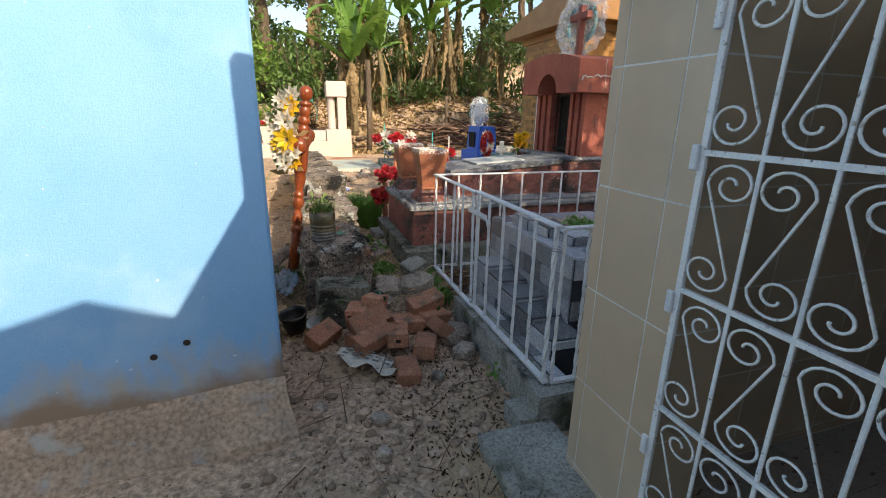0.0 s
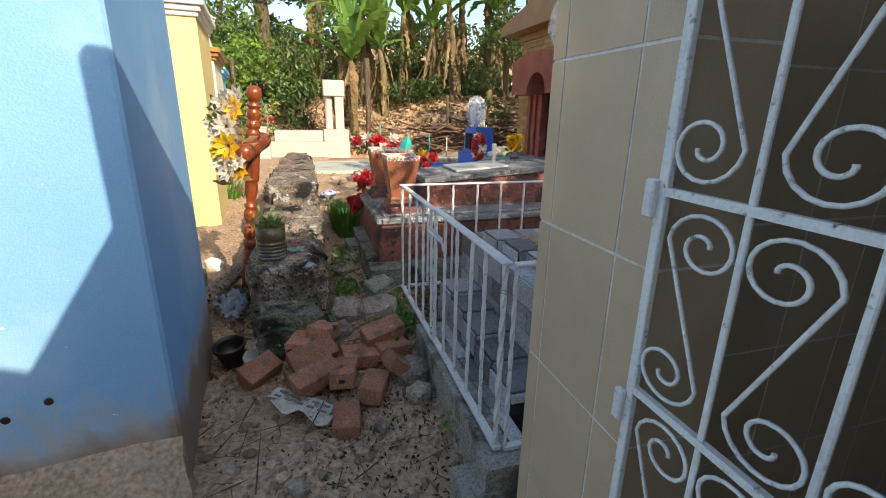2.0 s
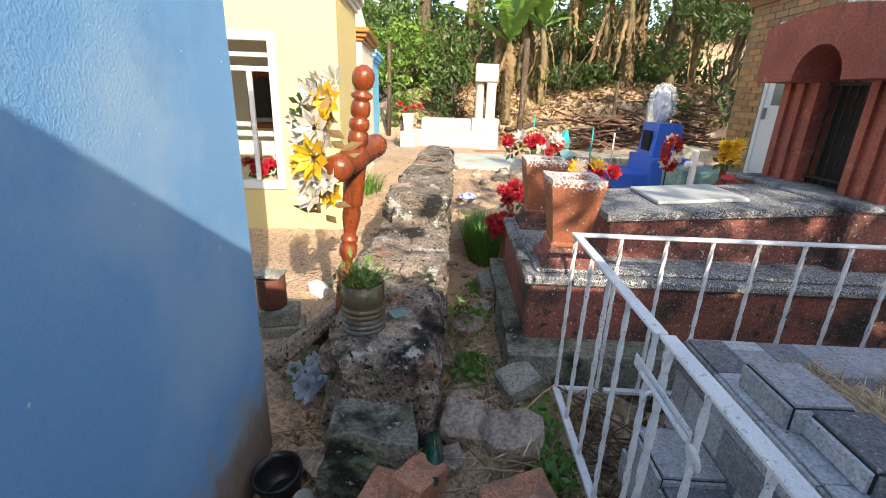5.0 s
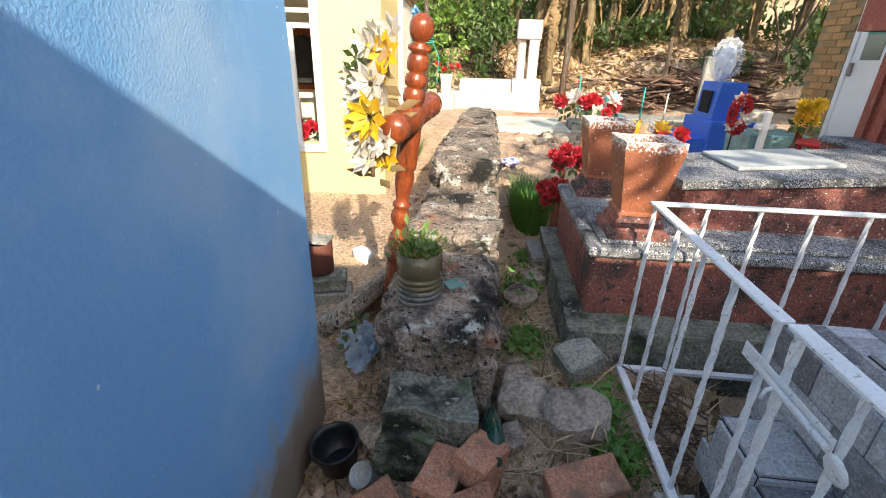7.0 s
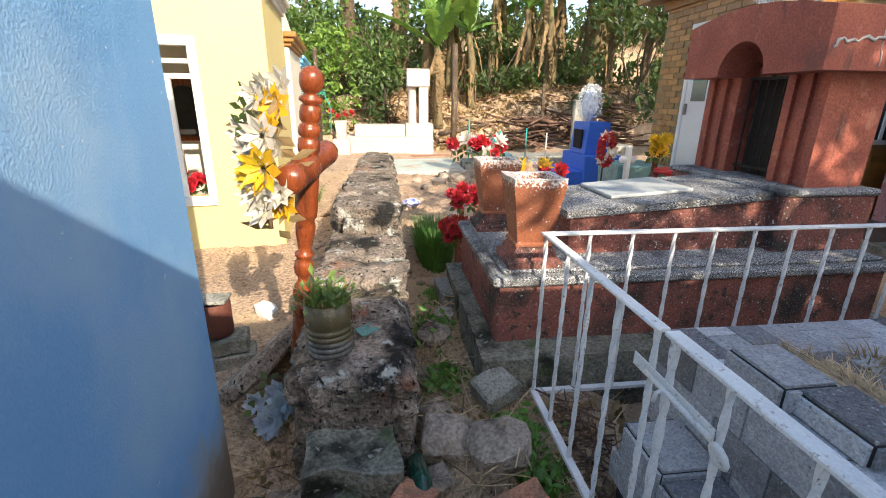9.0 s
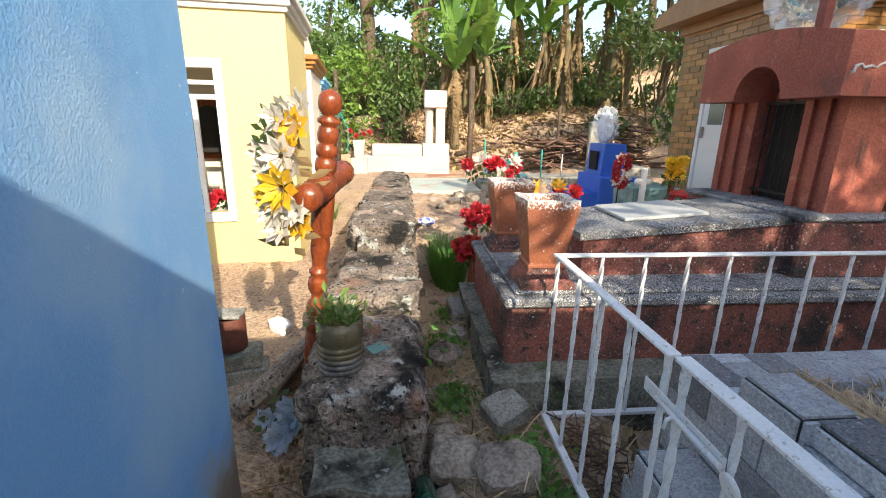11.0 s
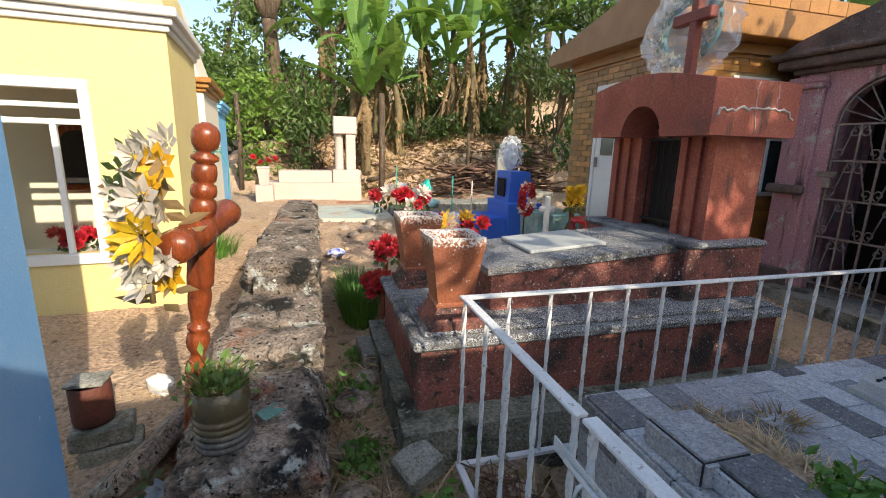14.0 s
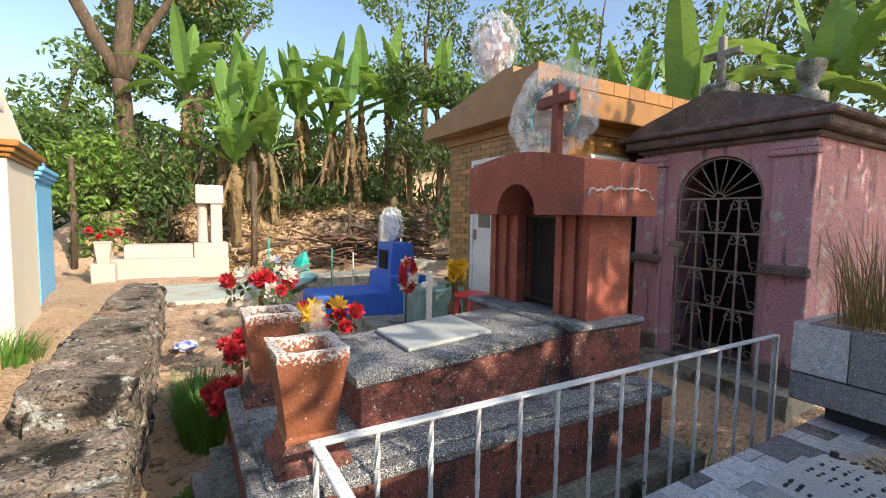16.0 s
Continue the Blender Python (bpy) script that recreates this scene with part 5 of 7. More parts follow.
def bloom_mesh(name, n, r, w, mat, cup=0.4, layers=2):
    """A flower head facing +z: petals in rings, each a folded blade."""
    b = bmesh.new()
    for l in range(layers):
        for i in range(n):
            a = math.tau * (i + 0.5 * l) / n
            k = 1 - 0.28 * l
            c = cup + 0.45 * l
            ca, sa = math.cos(a), math.sin(a)
            def at(u, v, h):
                return b.verts.new((ca * u - sa * v, sa * u + ca * v, h))
            v = [at(0.1 * r, 0, 0), at(0.55 * r * k, w * k, r * c * 0.45), at(r * k, 0, r * c * 0.8), at(0.55 * r * k, -w * k, r * c * 0.45), at(0.5 * r * k, 0, r * c * 0.36)]
            b.faces.new((v[0], v[1], v[4]))
            b.faces.new((v[1], v[2], v[4]))
            b.faces.new((v[4], v[2], v[3]))
            b.faces.new((v[0], v[4], v[3]))
    me = bpy.data.meshes.new(name)
    b.to_mesh(me)
    b.free()
    me.materials.append(mat)
    return me


B_WHITE, B_YEL = bloom_mesh("flower", 7, 0.085, 0.022, M_WPETAL), bloom_mesh("flower", 7, 0.085, 0.022, M_YPETAL)
B_RED = bloom_mesh("flower", 7, 0.065, 0.024, M_RPETAL, 0.6, 3)
B_SUN = bloom_mesh("flower", 14, 0.09, 0.014, M_YPETAL, 0.15, 3)
B_VIO = bloom_mesh("flower", 6, 0.065, 0.026, M_VPETAL, 0.7, 2)
B_LEAF = bloom_mesh("leaf_spray", 4, 0.09, 0.024, M_DARKLEAF, 0.2, 1)
B_DRYL = bloom_mesh("dry_spray", 3, 0.11, 0.020, M_DRY, -0.5, 1)
fr = random.Random(14)


def face(p, d, twist=0.0, s=1.0):
    return Matrix.Translation(p) @ Vector(d).to_track_quat("Z", "Y").to_matrix().to_4x4() @ pose(0, 0, 0, 0, 0, twist) @ Matrix.Scale(s, 4)


wreath = thing("flower_spray", "white and orange plastic flower spray tied to the cross", "flowers")
for p, me, s in (((0.925, 2.10, 1.60), B_WHITE, 1.0), ((0.90, 2.05, 1.53), B_YEL, 1.0), ((0.84, 2.06, 1.48), B_WHITE, 0.9), ((0.86, 1.99, 1.42), B_WHITE, 1.1), ((0.80, 2.06, 1.42), B_YEL, 0.6), ((0.80, 2.02, 1.35), B_WHITE, 0.9), ((0.86, 1.96, 1.30), B_YEL, 1.25), ((0.80, 2.00, 1.26), B_YEL, 0.8), ((0.81, 2.0, 1.20), B_WHITE, 1.0), ((0.84, 1.99, 1.13), B_WHITE, 1.0), ((0.90, 2.0, 1.20), B_WHITE, 0.8), ((0.83, 2.1, 1.33), B_WHITE, 1.1), ((0.91, 2.06, 1.56), B_WHITE, 0.7), ((0.88, 1.98, 1.36), B_WHITE, 0.8), ((0.84, 1.97, 1.24), B_WHITE, 0.8), ((0.89, 2.0, 1.46), B_YEL, 0.6)):
    shared("flower", me, wreath, face(Vector(p) + Vector((0.035, 0, -0.02)), (-0.5 + fr.uniform(-0.3, 0.3), -0.9, 0.25 + fr.uniform(-0.3, 0.3)), fr.uniform(0, 90), s * 1.0))
for k in range(12):
    p = (0.875 + fr.uniform(-0.07, 0.06), 2.06 + fr.uniform(-0.03, 0.05), 1.58 - 0.042 * k)
    shared("flower", (B_WHITE, B_WHITE, B_WHITE, B_YEL)[k % 4], wreath, face(p, (-0.5 + fr.uniform(-0.5, 0.5), -0.8, fr.uniform(-0.3, 0.5)), fr.uniform(0, 90), fr.uniform(0.7, 1.0)))
for k in range(9):
    p = (0.86 + fr.uniform(-0.06, 0.06), 2.05 + fr.uniform(-0.04, 0.06), 1.55 - 0.055 * k)
    shared("leaf_spray", B_LEAF, wreath, face(p, (-0.4, -0.8, fr.uniform(-0.5, 0.5)), fr.uniform(0, 90), 0.65))
for k in range(9):
    p = (0.90 + fr.uniform(-0.05, 0.05), 2.04 + fr.uniform(-0.03, 0.05), 1.46 - 0.055 * k)
    shared("dry_leaf", B_DRYL, wreath, face((p[0] + 0.02, p[1], p[2]), (0.3, -0.8, -0.4), fr.uniform(0, 90), 1.25))
b = bmesh.new()
add_tube(b, [(0.92, 2.14, 1.62), (0.885, 2.09, 1.4), (0.87, 2.06, 1.2), (0.875, 2.05, 1.02)], 0.010, 6)
part("stem", b, M_DRY, wreath)
b = bmesh.new()
for k in range(3):
    add_tube(b, [(1.055 + 0.05 * math.cos(a), 2.26 + 0.05 * math.sin(a), 1.555 + 0.008 * k) for a in [i * 0.5 for i in range(14)]], 0.002, 4)
add_tube(b, [(1.10, 2.24, 1.56), (1.13, 2.22, 1.50), (1.125, 2.22, 1.40)], 0.002, 4)
part("green_twine", b, plain("teal_twine", (0.05, 0.4, 0.33)), wreath)

# ---- pot made of a cut plastic bottle, on the ruined wall ----
M_PLASTIC = surface("murky_clear_plastic", (0.16, 0.16, 0.15), (0.04, 0.04, 0.036), 14, 60, 0.25, 0.5, stains=[((0.10, 0.082, 0.042), 5, 0.5, 0.7, 0.66, 0.54)])
pot = thing("bottle_pot", "cut plastic bottle used as a plant pot", "plant pot", at=(1.105, 1.875, 0.535))
pp = [(0.082, 0.0)]
for k in range(5):
    z = 0.012 + 0.024 * k
    pp += [(0.094, z), (0.098, z + 0.009), (0.094, z + 0.018), (0.089, z + 0.022)]
pp += [(0.095, 0.14), (0.095, 0.235), (0.089, 0.235), (0.088, 0.19)]
part("body", add_lathe(bmesh.new(), pp, None, 24), M_PLASTIC, pot)
part("soil", add_lathe(bmesh.new(), [(0.087, 0.16), (0.087, 0.20), (0.02, 0.215)], None, 16), M_SOIL, pot)


def tuft(name, c, n, spread, h, mat, parent=None, label="", cat="weeds", w=0.006, lean=0.6, kind=""):
    """Narrow curved blades rising from a patch."""
    v, f = [], []
    for _ in range(n):
        a, rr = fr.uniform(0, math.tau), math.sqrt(fr.random())
        x, y = c[0] + spread[0] * rr * math.cos(a), c[1] + spread[1] * rr * math.sin(a)
        z = c[2] if len(c) > 2 else height(x, y) - 0.01
        d = Vector((math.cos(a) + fr.uniform(-0.8, 0.8), math.sin(a) + fr.uniform(-0.8, 0.8), 0)) * lean
        hh = h * fr.uniform(0.5, 1.1)
        s = Vector((-d.y, d.x, 0)).normalized() * w
        p = Vector((x, y, z))
        k = len(v)
        v += [p - s, p + s, p + d * hh * 0.35 + Vector((0, 0, hh * 0.6)) - s * 0.7, p + d * hh * 0.35 + Vector((0, 0, hh * 0.6)) + s * 0.7, p + d * hh * 0.9 + Vector((0, 0, hh))]
        f += [(k, k + 1, k + 3, k + 2), (k + 2, k + 3, k + 4)]
    me = bpy.data.meshes.new(name)
    me.from_pydata([tuple(q) for q in v], [], f)
    me.materials.append(mat)
    ob = new(name, me)
    if parent:
        ob.parent = parent
        return ob
    return tagged(ob, label, cat, kind=kind or "stuff")


tuft("sprout", (0, 0, 0.20), 130, (0.075, 0.075), 0.075, M_GRASS, pot, w=0.005, lean=0.9)
tuft("dry_sprout", (0, 0, 0.20), 60, (0.08, 0.08), 0.10, M_DRY, pot, w=0.004, lean=1.1)
ob = new("foliage", leaf_mesh("foliage", nrng.normal(size=(110, 3)) * (0.05, 0.05, 0.03) + (0, 0, 0.26), 0.045, M_LEAF))
ob.parent = pot
b = box(-0.045, 0.045, -0.035, 0.035, 0, 0.006, 0.002)
solid("glass_shard", b, plain("sea_green_glass", (0.10, 0.22, 0.17), 0.15), "sea-green glass shard lying on the ruined wall", "glass").matrix_world = pose(1.25, 2.02, 0.545, 4, -6, 35)

# ---- brick heap ----
def brick_mesh(holes=0, seed=0):
    b = bmesh.new()
    add_box(b, -0.135, 0.135, -0.066, 0.066, -0.045, 0.045, None, 0.006)
    bmesh.ops.subdivide_edges(b, edges=b.edges[:], cuts=2, use_grid_fill=True)
    for v in b.verts:
        v.co += noise.noise_vector(v.co * 14 + Vector((seed * 5, 0, 0))) * 0.006
    return mesh_of("brick", b, M_BRICK)


bricks = [brick_mesh(0, k) for k in range(5)]
# small block on the brick face, dark colour stands for the hole's shade
HOLE = mesh_of("brick_hole", box(-0.016, 0.016, -0.003, 0.003, -0.011, 0.011, 0.003), M_HOLLOWSHADE)
heap = (  # x, y, z, rx, ry, rz, length, hole
    (1.40, 1.36, 0.205, 4, 14, 62, 0.75, 0), (1.27, 1.30, 0.17, 0, 6, 75, 0.85, 2), (1.33, 1.17, 0.155, 38, -12, 22, 1.0, 0), (1.34, 1.02, 0.105, 10, -8, 28, 1.0, 0),
    (1.50, 1.05, 0.09, 0, 8, 78, 0.95, 1), (1.645, 0.905, 0.065, 6, 6, 70, 0.9, 0), (1.475, 0.69, 0.035, 4, -3, 84, 0.72, 0), (1.035, 1.21, 0.075, 24, -10, 40, 0.8, 0),
    (1.76, 1.33, 0.175, 18, -10, 16, 0.95, 0), (1.80, 1.27, 0.08, 6, 6, 20, 0.8, 0), (1.60, 1.22, 0.08, 8, 8, 10, 0.8, 0), (1.80, 1.06, 0.09, 40, 10, 95, 0.8, 0), (1.38, 1.30, 0.06, 0, 4, 70, 1.0, 0), (1.30, 1.15, 0.05, 3, 0, 25, 0.9, 0))
for i, (x, y, z, rx, ry, rz, k, hole) in enumerate(heap):
    t = thing("loose_brick", "loose chipped orange clay brick in a soil-dusted heap", "brick", "brick heap")
    t.matrix_world = pose(x, y, z, rx, ry, rz)
    shared("brick", bricks[i % 5], t, Matrix.Diagonal((k, 1, 1, 1)))
    for q in range(hole):
        shared("hole", HOLE, t, pose(-0.137 * k, -0.03 + 0.06 * q if hole > 1 else 0, 0, 0, 0, 90))
        shared("hole", HOLE, t, pose(-0.03 + 0.06 * q if hole > 1 else 0.03, -0.0675, 0, 0, 0, 0))
M_PAPER = surface("dirty_printed_sack", (0.62, 0.60, 0.52), (0.5, 0.47, 0.40), 6, 60, 0.8, 0.3, stains=[((0.25, 0.19, 0.13), 6, 0.6, 0.75)])
sack = thing("torn_sack", "torn dirty white printed paper sack under the bricks", "paper sack")
sack.matrix_world = pose(1.27, 0.86, 0.05, -6, 3, -38)
b = bmesh.new()
for i in range(13):
    for j in range(7):
        b.verts.new((-0.21 + 0.035 * i, -0.08 + 0.026 * j, 0.018 * math.sin(i * 1.1) + 0.012 * math.sin(j * 1.7 + i)))
b.verts.ensure_lookup_table()
for i in range(12):
    for j in range(6):
        if not (i > 9 and j > 3) and not (i < 2 and j < 2):
            b.faces.new([b.verts[q] for q in (i * 7 + j, (i + 1) * 7 + j, (i + 1) * 7 + j + 1, i * 7 + j + 1)])
bmesh.ops.delete(b, geom=[v for v in b.verts if not v.link_faces], context="VERTS")
bmesh.ops.solidify(b, geom=b.faces[:], thickness=0.004)
sheet = part("sheet", b, M_PAPER, sack)
b = bmesh.new()
for i in range(5):
    for j in range(3):
        x = -0.15 + 0.065 * i + fr.uniform(0, 0.01)
        add_box(b, x, x + fr.uniform(0.035, 0.05), -0.05 + 0.045 * j, -0.034 + 0.045 * j, 0.030, 0.033)
part("print", b, plain("grey_ink", (0.16, 0.16, 0.15)), sheet, "grey unreadable printed bars")

# ---- stones, pots and litter by the ruined wall ----
M_ROCK = surface("grey_field_stone", (0.42, 0.35, 0.28), (0.27, 0.225, 0.18), 4, 60, 0.95, 1.0, spread=0.3, stains=[((0.06, 0.052, 0.042), 6, 0.52, 0.66), ((0.34, 0.31, 0.26), 18, 0.60, 0.68), ((0.30, 0.12, 0.08), 7, 0.66, 0.74)], bump_dist=0.01, contrast=0.65)
rocks = [rock_mesh("rock", k + 20, M_ROCK, 0.25, 2) for k in range(5)]


def rock(x, y, size, z=None, label="grey-brown field stone half sunk in soil", me=None, rot=0, name="field_stone"):
    ob = new(name, me or fr.choice(rocks))
    ob.matrix_world = pose(x, y, (height(x, y) if z is None else z) + size[2] * 0.28, fr.uniform(-12, 12), fr.uniform(-12, 12), rot or fr.uniform(0, 180)) @ Matrix.Diagonal((*size, 1))
    return tagged(ob, label, "stone", "field stones")


rock(1.59, 1.76, (0.26, 0.22, 0.16))
rock(1.79, 1.64, (0.24, 0.24, 0.18))
rock(1.56, 1.99, (0.17, 0.13, 0.11))
rock(1.52, 1.58, (0.14, 0.12, 0.10))
rock(1.00, 1.56, (0.17, 0.15, 0.13))
rock(0.90, 1.60, (0.13, 0.12, 0.10))
rock(1.62, 2.65, (0.2, 0.18, 0.12))
rock(1.72, 2.9, (0.16, 0.14, 0.10))
rock(1.90, 1.02, (0.22, 0.20, 0.16))
rock(1.88, 0.82, (0.14, 0.13, 0.11))
rock(1.55, 2.3, (0.13, 0.11, 0.08))
rock(1.25, 0.33, (0.07, 0.10, 0.06), label="small pale stone on bare soil")
rock(1.23, 0.10, (0.06, 0.07, 0.05), label="small pale stone on bare soil")
rock(1.00, -0.28, (0.08, 0.07, 0.05), label="small pale stone on bare soil")
rock(0.97, 0.52, (0.07, 0.07, 0.05), label="small pale stone on bare soil")
rock(1.16, -0.52, (0.07, 0.07, 0.05), label="small pale stone on bare soil")
rock(1.64, 0.62, (0.08, 0.07, 0.06), label="small pale stone on bare soil")
rock(0.465, 3.27, (0.17, 0.12, 0.11), label="white painted stone on the pale yard", me=rock_mesh("rock", 40, M_WHITE, 0.2, 2), name="white_stone")
b = box(-0.095, 0.095, -0.085, 0.085, -0.055, 0.055, 0.015)
roughen(b, 0.008, 9, 2)
solid("cut_stone_block", b, M_CONCRETE, "square cut pale concrete block lying on soil", "stone").matrix_world = pose(1.845, 1.985, 0.215, 8, -14, 24)
b = box(-0.07, 0.07, -0.16, 0.16, -0.05, 0.1, 0.01)
solid("stone_block", roughen(b, 0.008, 9, 2), M_CONCRETE, "grey concrete block at the tomb's foot", "stone").matrix_world = pose(1.78, 3.28, 0.12, 0, 0, 6)
b = box(-0.33, 0.33, -0.05, 0.05, -0.16, 0.16, 0.02)
roughen(b, 0.02, 5, 4)
solid("leaning_slab", b, M_STONE, "mossy stone slab leaning by the wooden cross", "stone").matrix_world = pose(0.68, 2.5, 0.17, 48, 0, 74)
b = bmesh.new()
add_lathe(b, [(0.065, 0), (0.085, 0.11), (0.094, 0.115), (0.094, 0.135), (0.088, 0.135), (0.078, 0.11), (0.06, 0.012)], None, 24)
solid("black_flower_pot", b, surface("black_plastic", (0.012, 0.012, 0.013), None, 5, 80, 0.35, 0.1), "empty black plastic flower pot", "plant pot").matrix_world = pose(0.865, 1.43, 0.03, 8, -6, 0)
M_GLASSY = plain("cloudy_clear_plastic", (0.42, 0.44, 0.42), 0.15)
b = bmesh.new()
add_lathe(b, [(0.034, 0), (0.045, 0.08), (0.047, 0.082), (0.043, 0.08), (0.032, 0.006)], None, 18)
solid("plastic_cup", b, M_GLASSY, "crushed clear plastic cup beside the black pot", "cup").matrix_world = pose(1.0, 1.36, 0.05, 30, -20, 0)
b = bmesh.new()
add_lathe(b, [(0.036, 0), (0.041, 0.008), (0.041, 0.16), (0.034, 0.20), (0.016, 0.235), (0.014, 0.29), (0.017, 0.292), (0.017, 0.30)], None, 20)
solid("green_bottle", b, surface("green_glass", (0.012, 0.07, 0.045), None, 5, 50, 0.08, 0.0, spec=0.8), "dark green glass bottle lying against stones", "bottle").matrix_world = pose(1.44, 1.62, 0.16, 76, 0, 4)
b = bmesh.new()
add_lathe(b, [(0.085, 0), (0.09, 0.02), (0.09, 0.20), (0.086, 0.21), (0.08, 0.20), (0.08, 0.02)], None, 20)
can = thing("rusty_can", "rusty red tin with a flat stone lid", "tin", at=(0.33, 2.72, 0.20))
tin = part("tin", b, surface("rusty_tin", (0.16, 0.05, 0.03), (0.09, 0.03, 0.022), 6, 60, 0.7, 0.4), can)
part("lid", box(-0.085, 0.085, -0.07, 0.07, 0.212, 0.232, 0.005), M_CONCRETE, tin, "flat grey stone lid")
for z, dx in ((0.10, 0.0), (0.0, 0.03)):
    b = box(-0.13, 0.13, -0.09, 0.09, 0, 0.095, 0.01)
    solid("concrete_block", roughen(b, 0.008, 9, 2), M_CONCRETE, "broken dark concrete block under the tin", "block", "stacked blocks").matrix_world = pose(0.37 + dx, 2.70, z, 0, 0, 14)
fallen = thing("fallen_flowers", "faded violet cloth flowers fallen by the wall", "flowers")
for k in range(11):
    a = fr.uniform(0, math.tau)
    shared("flower", B_VIO, fallen, face((0.84 + 0.13 * math.cos(a) * fr.random() - 0.03, 1.98 + 0.15 * math.sin(a) * fr.random(), 0.13 + fr.uniform(0, 0.08)), (fr.uniform(-0.6, 0.3), -0.8, 0.5), fr.uniform(0, 90), fr.uniform(0.8, 1.2)))
for k in range(14):
    a = fr.uniform(0, math.tau)
    shared("leaf_spray", B_LEAF, fallen, face((0.86 + 0.14 * math.cos(a), 2.04 + 0.14 * math.sin(a), 0.13 + fr.uniform(0, 0.12)), (fr.uniform(-0.5, 0.5), -0.5, 0.8), fr.uniform(0, 90), fr.uniform(0.5, 0.8)))

# ---- grass, weeds, straw, pebbles ----
tuft("grass_clump", (1.79, 4.30), 1700, (0.16, 0.42), 0.36, M_GRASS, None, "thick bright green grass clump beside the tomb", "grass", 0.005, 0.35)
tuft("weeds", (1.62, 2.75), 160, (0.14, 0.2), 0.06, M_GRASS, None, "green weeds between stones on the path", "weeds", 0.006, 1.0)
tuft("weeds", (1.62, 2.2), 150, (0.10, 0.14), 0.06, M_GRASS, None, "green weeds between stones on the path", "weeds", 0.005, 1.0)
tuft("weeds", (1.93, 1.55), 140, (0.08, 0.14), 0.06, M_GRASS, None, "low green weeds growing at the fence foot", "weeds", 0.006, 1.0)
tuft("weeds", (0.05, 6.75), 300, (0.32, 0.3), 0.32, M_GRASS, None, "green grass beside the yellow mausoleum", "grass", 0.008, 0.6)
tuft("weeds", (4.45, 2.15), 140, (0.12, 0.3), 0.25, M_GRASS, None, "green weeds at the end of the red tomb", "weeds", 0.007, 0.7)
for cx, cy, n in ((1.62, 2.75, 260), (1.64, 2.2, 200), (1.92, 1.5, 200), (1.90, 1.75, 90), (1.72, 3.35, 150), (2.02, 0.55, 60)):
    ob = new("leafy_weeds", leaf_mesh("leafy_weeds", nrng.normal(size=(n, 3)) * (0.055, 0.075, 0.02) + (cx, cy, height(cx, cy) + 0.045), 0.05, M_GRASS, 0.0, 0.6))
    tagged(ob, "low broad-leaved green weeds between stones", "weeds", kind="stuff")
ob = new("bed_weeds", leaf_mesh("bed_weeds", nrng.normal(size=(130, 3)) * (0.045, 0.045, 0.018) + (2.71, 0.93, 0.79), 0.05, M_GRASS, 0.0))
tagged(ob, "small leafy green weeds in the planting bed", "weeds", kind="stuff")
tuft("bed_straw", (2.72, 1.05, 0.735), 420, (0.10, 0.24), 0.022, M_STRAW, None, "dry brown straw lying flat in the planting bed", "straw", 0.0022, 5.0)
tuft("bed_straw", (2.66, 1.33, 0.722), 90, (0.10, 0.08), 0.035, M_DRY, None, "dry brown weeds lying over grey tiles", "straw", 0.0025, 2.5)
tuft("bed_straw", (2.93, 1.28, 0.722), 90, (0.07, 0.06), 0.035, M_DRY, None, "dry brown weeds lying over grey tiles", "straw", 0.0025, 2.5)
tuft("planter_straw", (4.64, 1.45, 1.18), 330, (0.24, 0.15), 0.50, M_DRY, None, "tall dry brown weeds in the tiled planter", "weeds", 0.0025, 0.55)
tuft("tile_straw", (4.02, 1.15, 0.722), 420, (0.22, 0.16), 0.022, M_STRAW, None, "dry straw lying on grey tiles", "straw", 0.0022, 6.0)
for cx, cy, n in ((1.98, 1.75, 70), (2.12, 1.75, 70), (1.72, 1.5, 60), (1.5, 2.6, 90), (5.2, 2.6, 200), (0.85, 1.75, 70)):
    tuft("dry_straw", (cx, cy), n, (0.22, 0.35), 0.06, M_STRAW, None, "dry straw scattered over soil and stones", "straw", 0.0035, 4.5)
v, f = [], []
ico = bmesh.new()
bmesh.ops.create_icosphere(ico, subdivisions=1, radius=1)
iv, jf = np.array([q.co for q in ico.verts]), [[q.index for q in p.verts] for p in ico.faces]
ico.free()


def pebbles(name, n, area, size, mat, label):
    v, f = [], []
    for _ in range(n):
        x, y = fr.uniform(area[0], area[1]), fr.uniform(area[2], area[3])
        s = size[0] + (size[1] - size[0]) * fr.random() ** 3
        k = len(v)
        off = (x, y, height(x, y) + s * 0.15)
        v += (iv * (s * fr.uniform(0.7, 1.3), s * fr.uniform(0.6, 1.2), s * fr.uniform(0.4, 0.8)) * nrng.uniform(0.75, 1.2, (len(iv), 1)) + off).tolist()
        f += [[q + k for q in p] for p in jf]
    me = bpy.data.meshes.new(name)
    me.from_pydata(v, [], f)
    me.materials.append(mat)
    tagged(new(name, me), label, "gravel", kind="stuff")


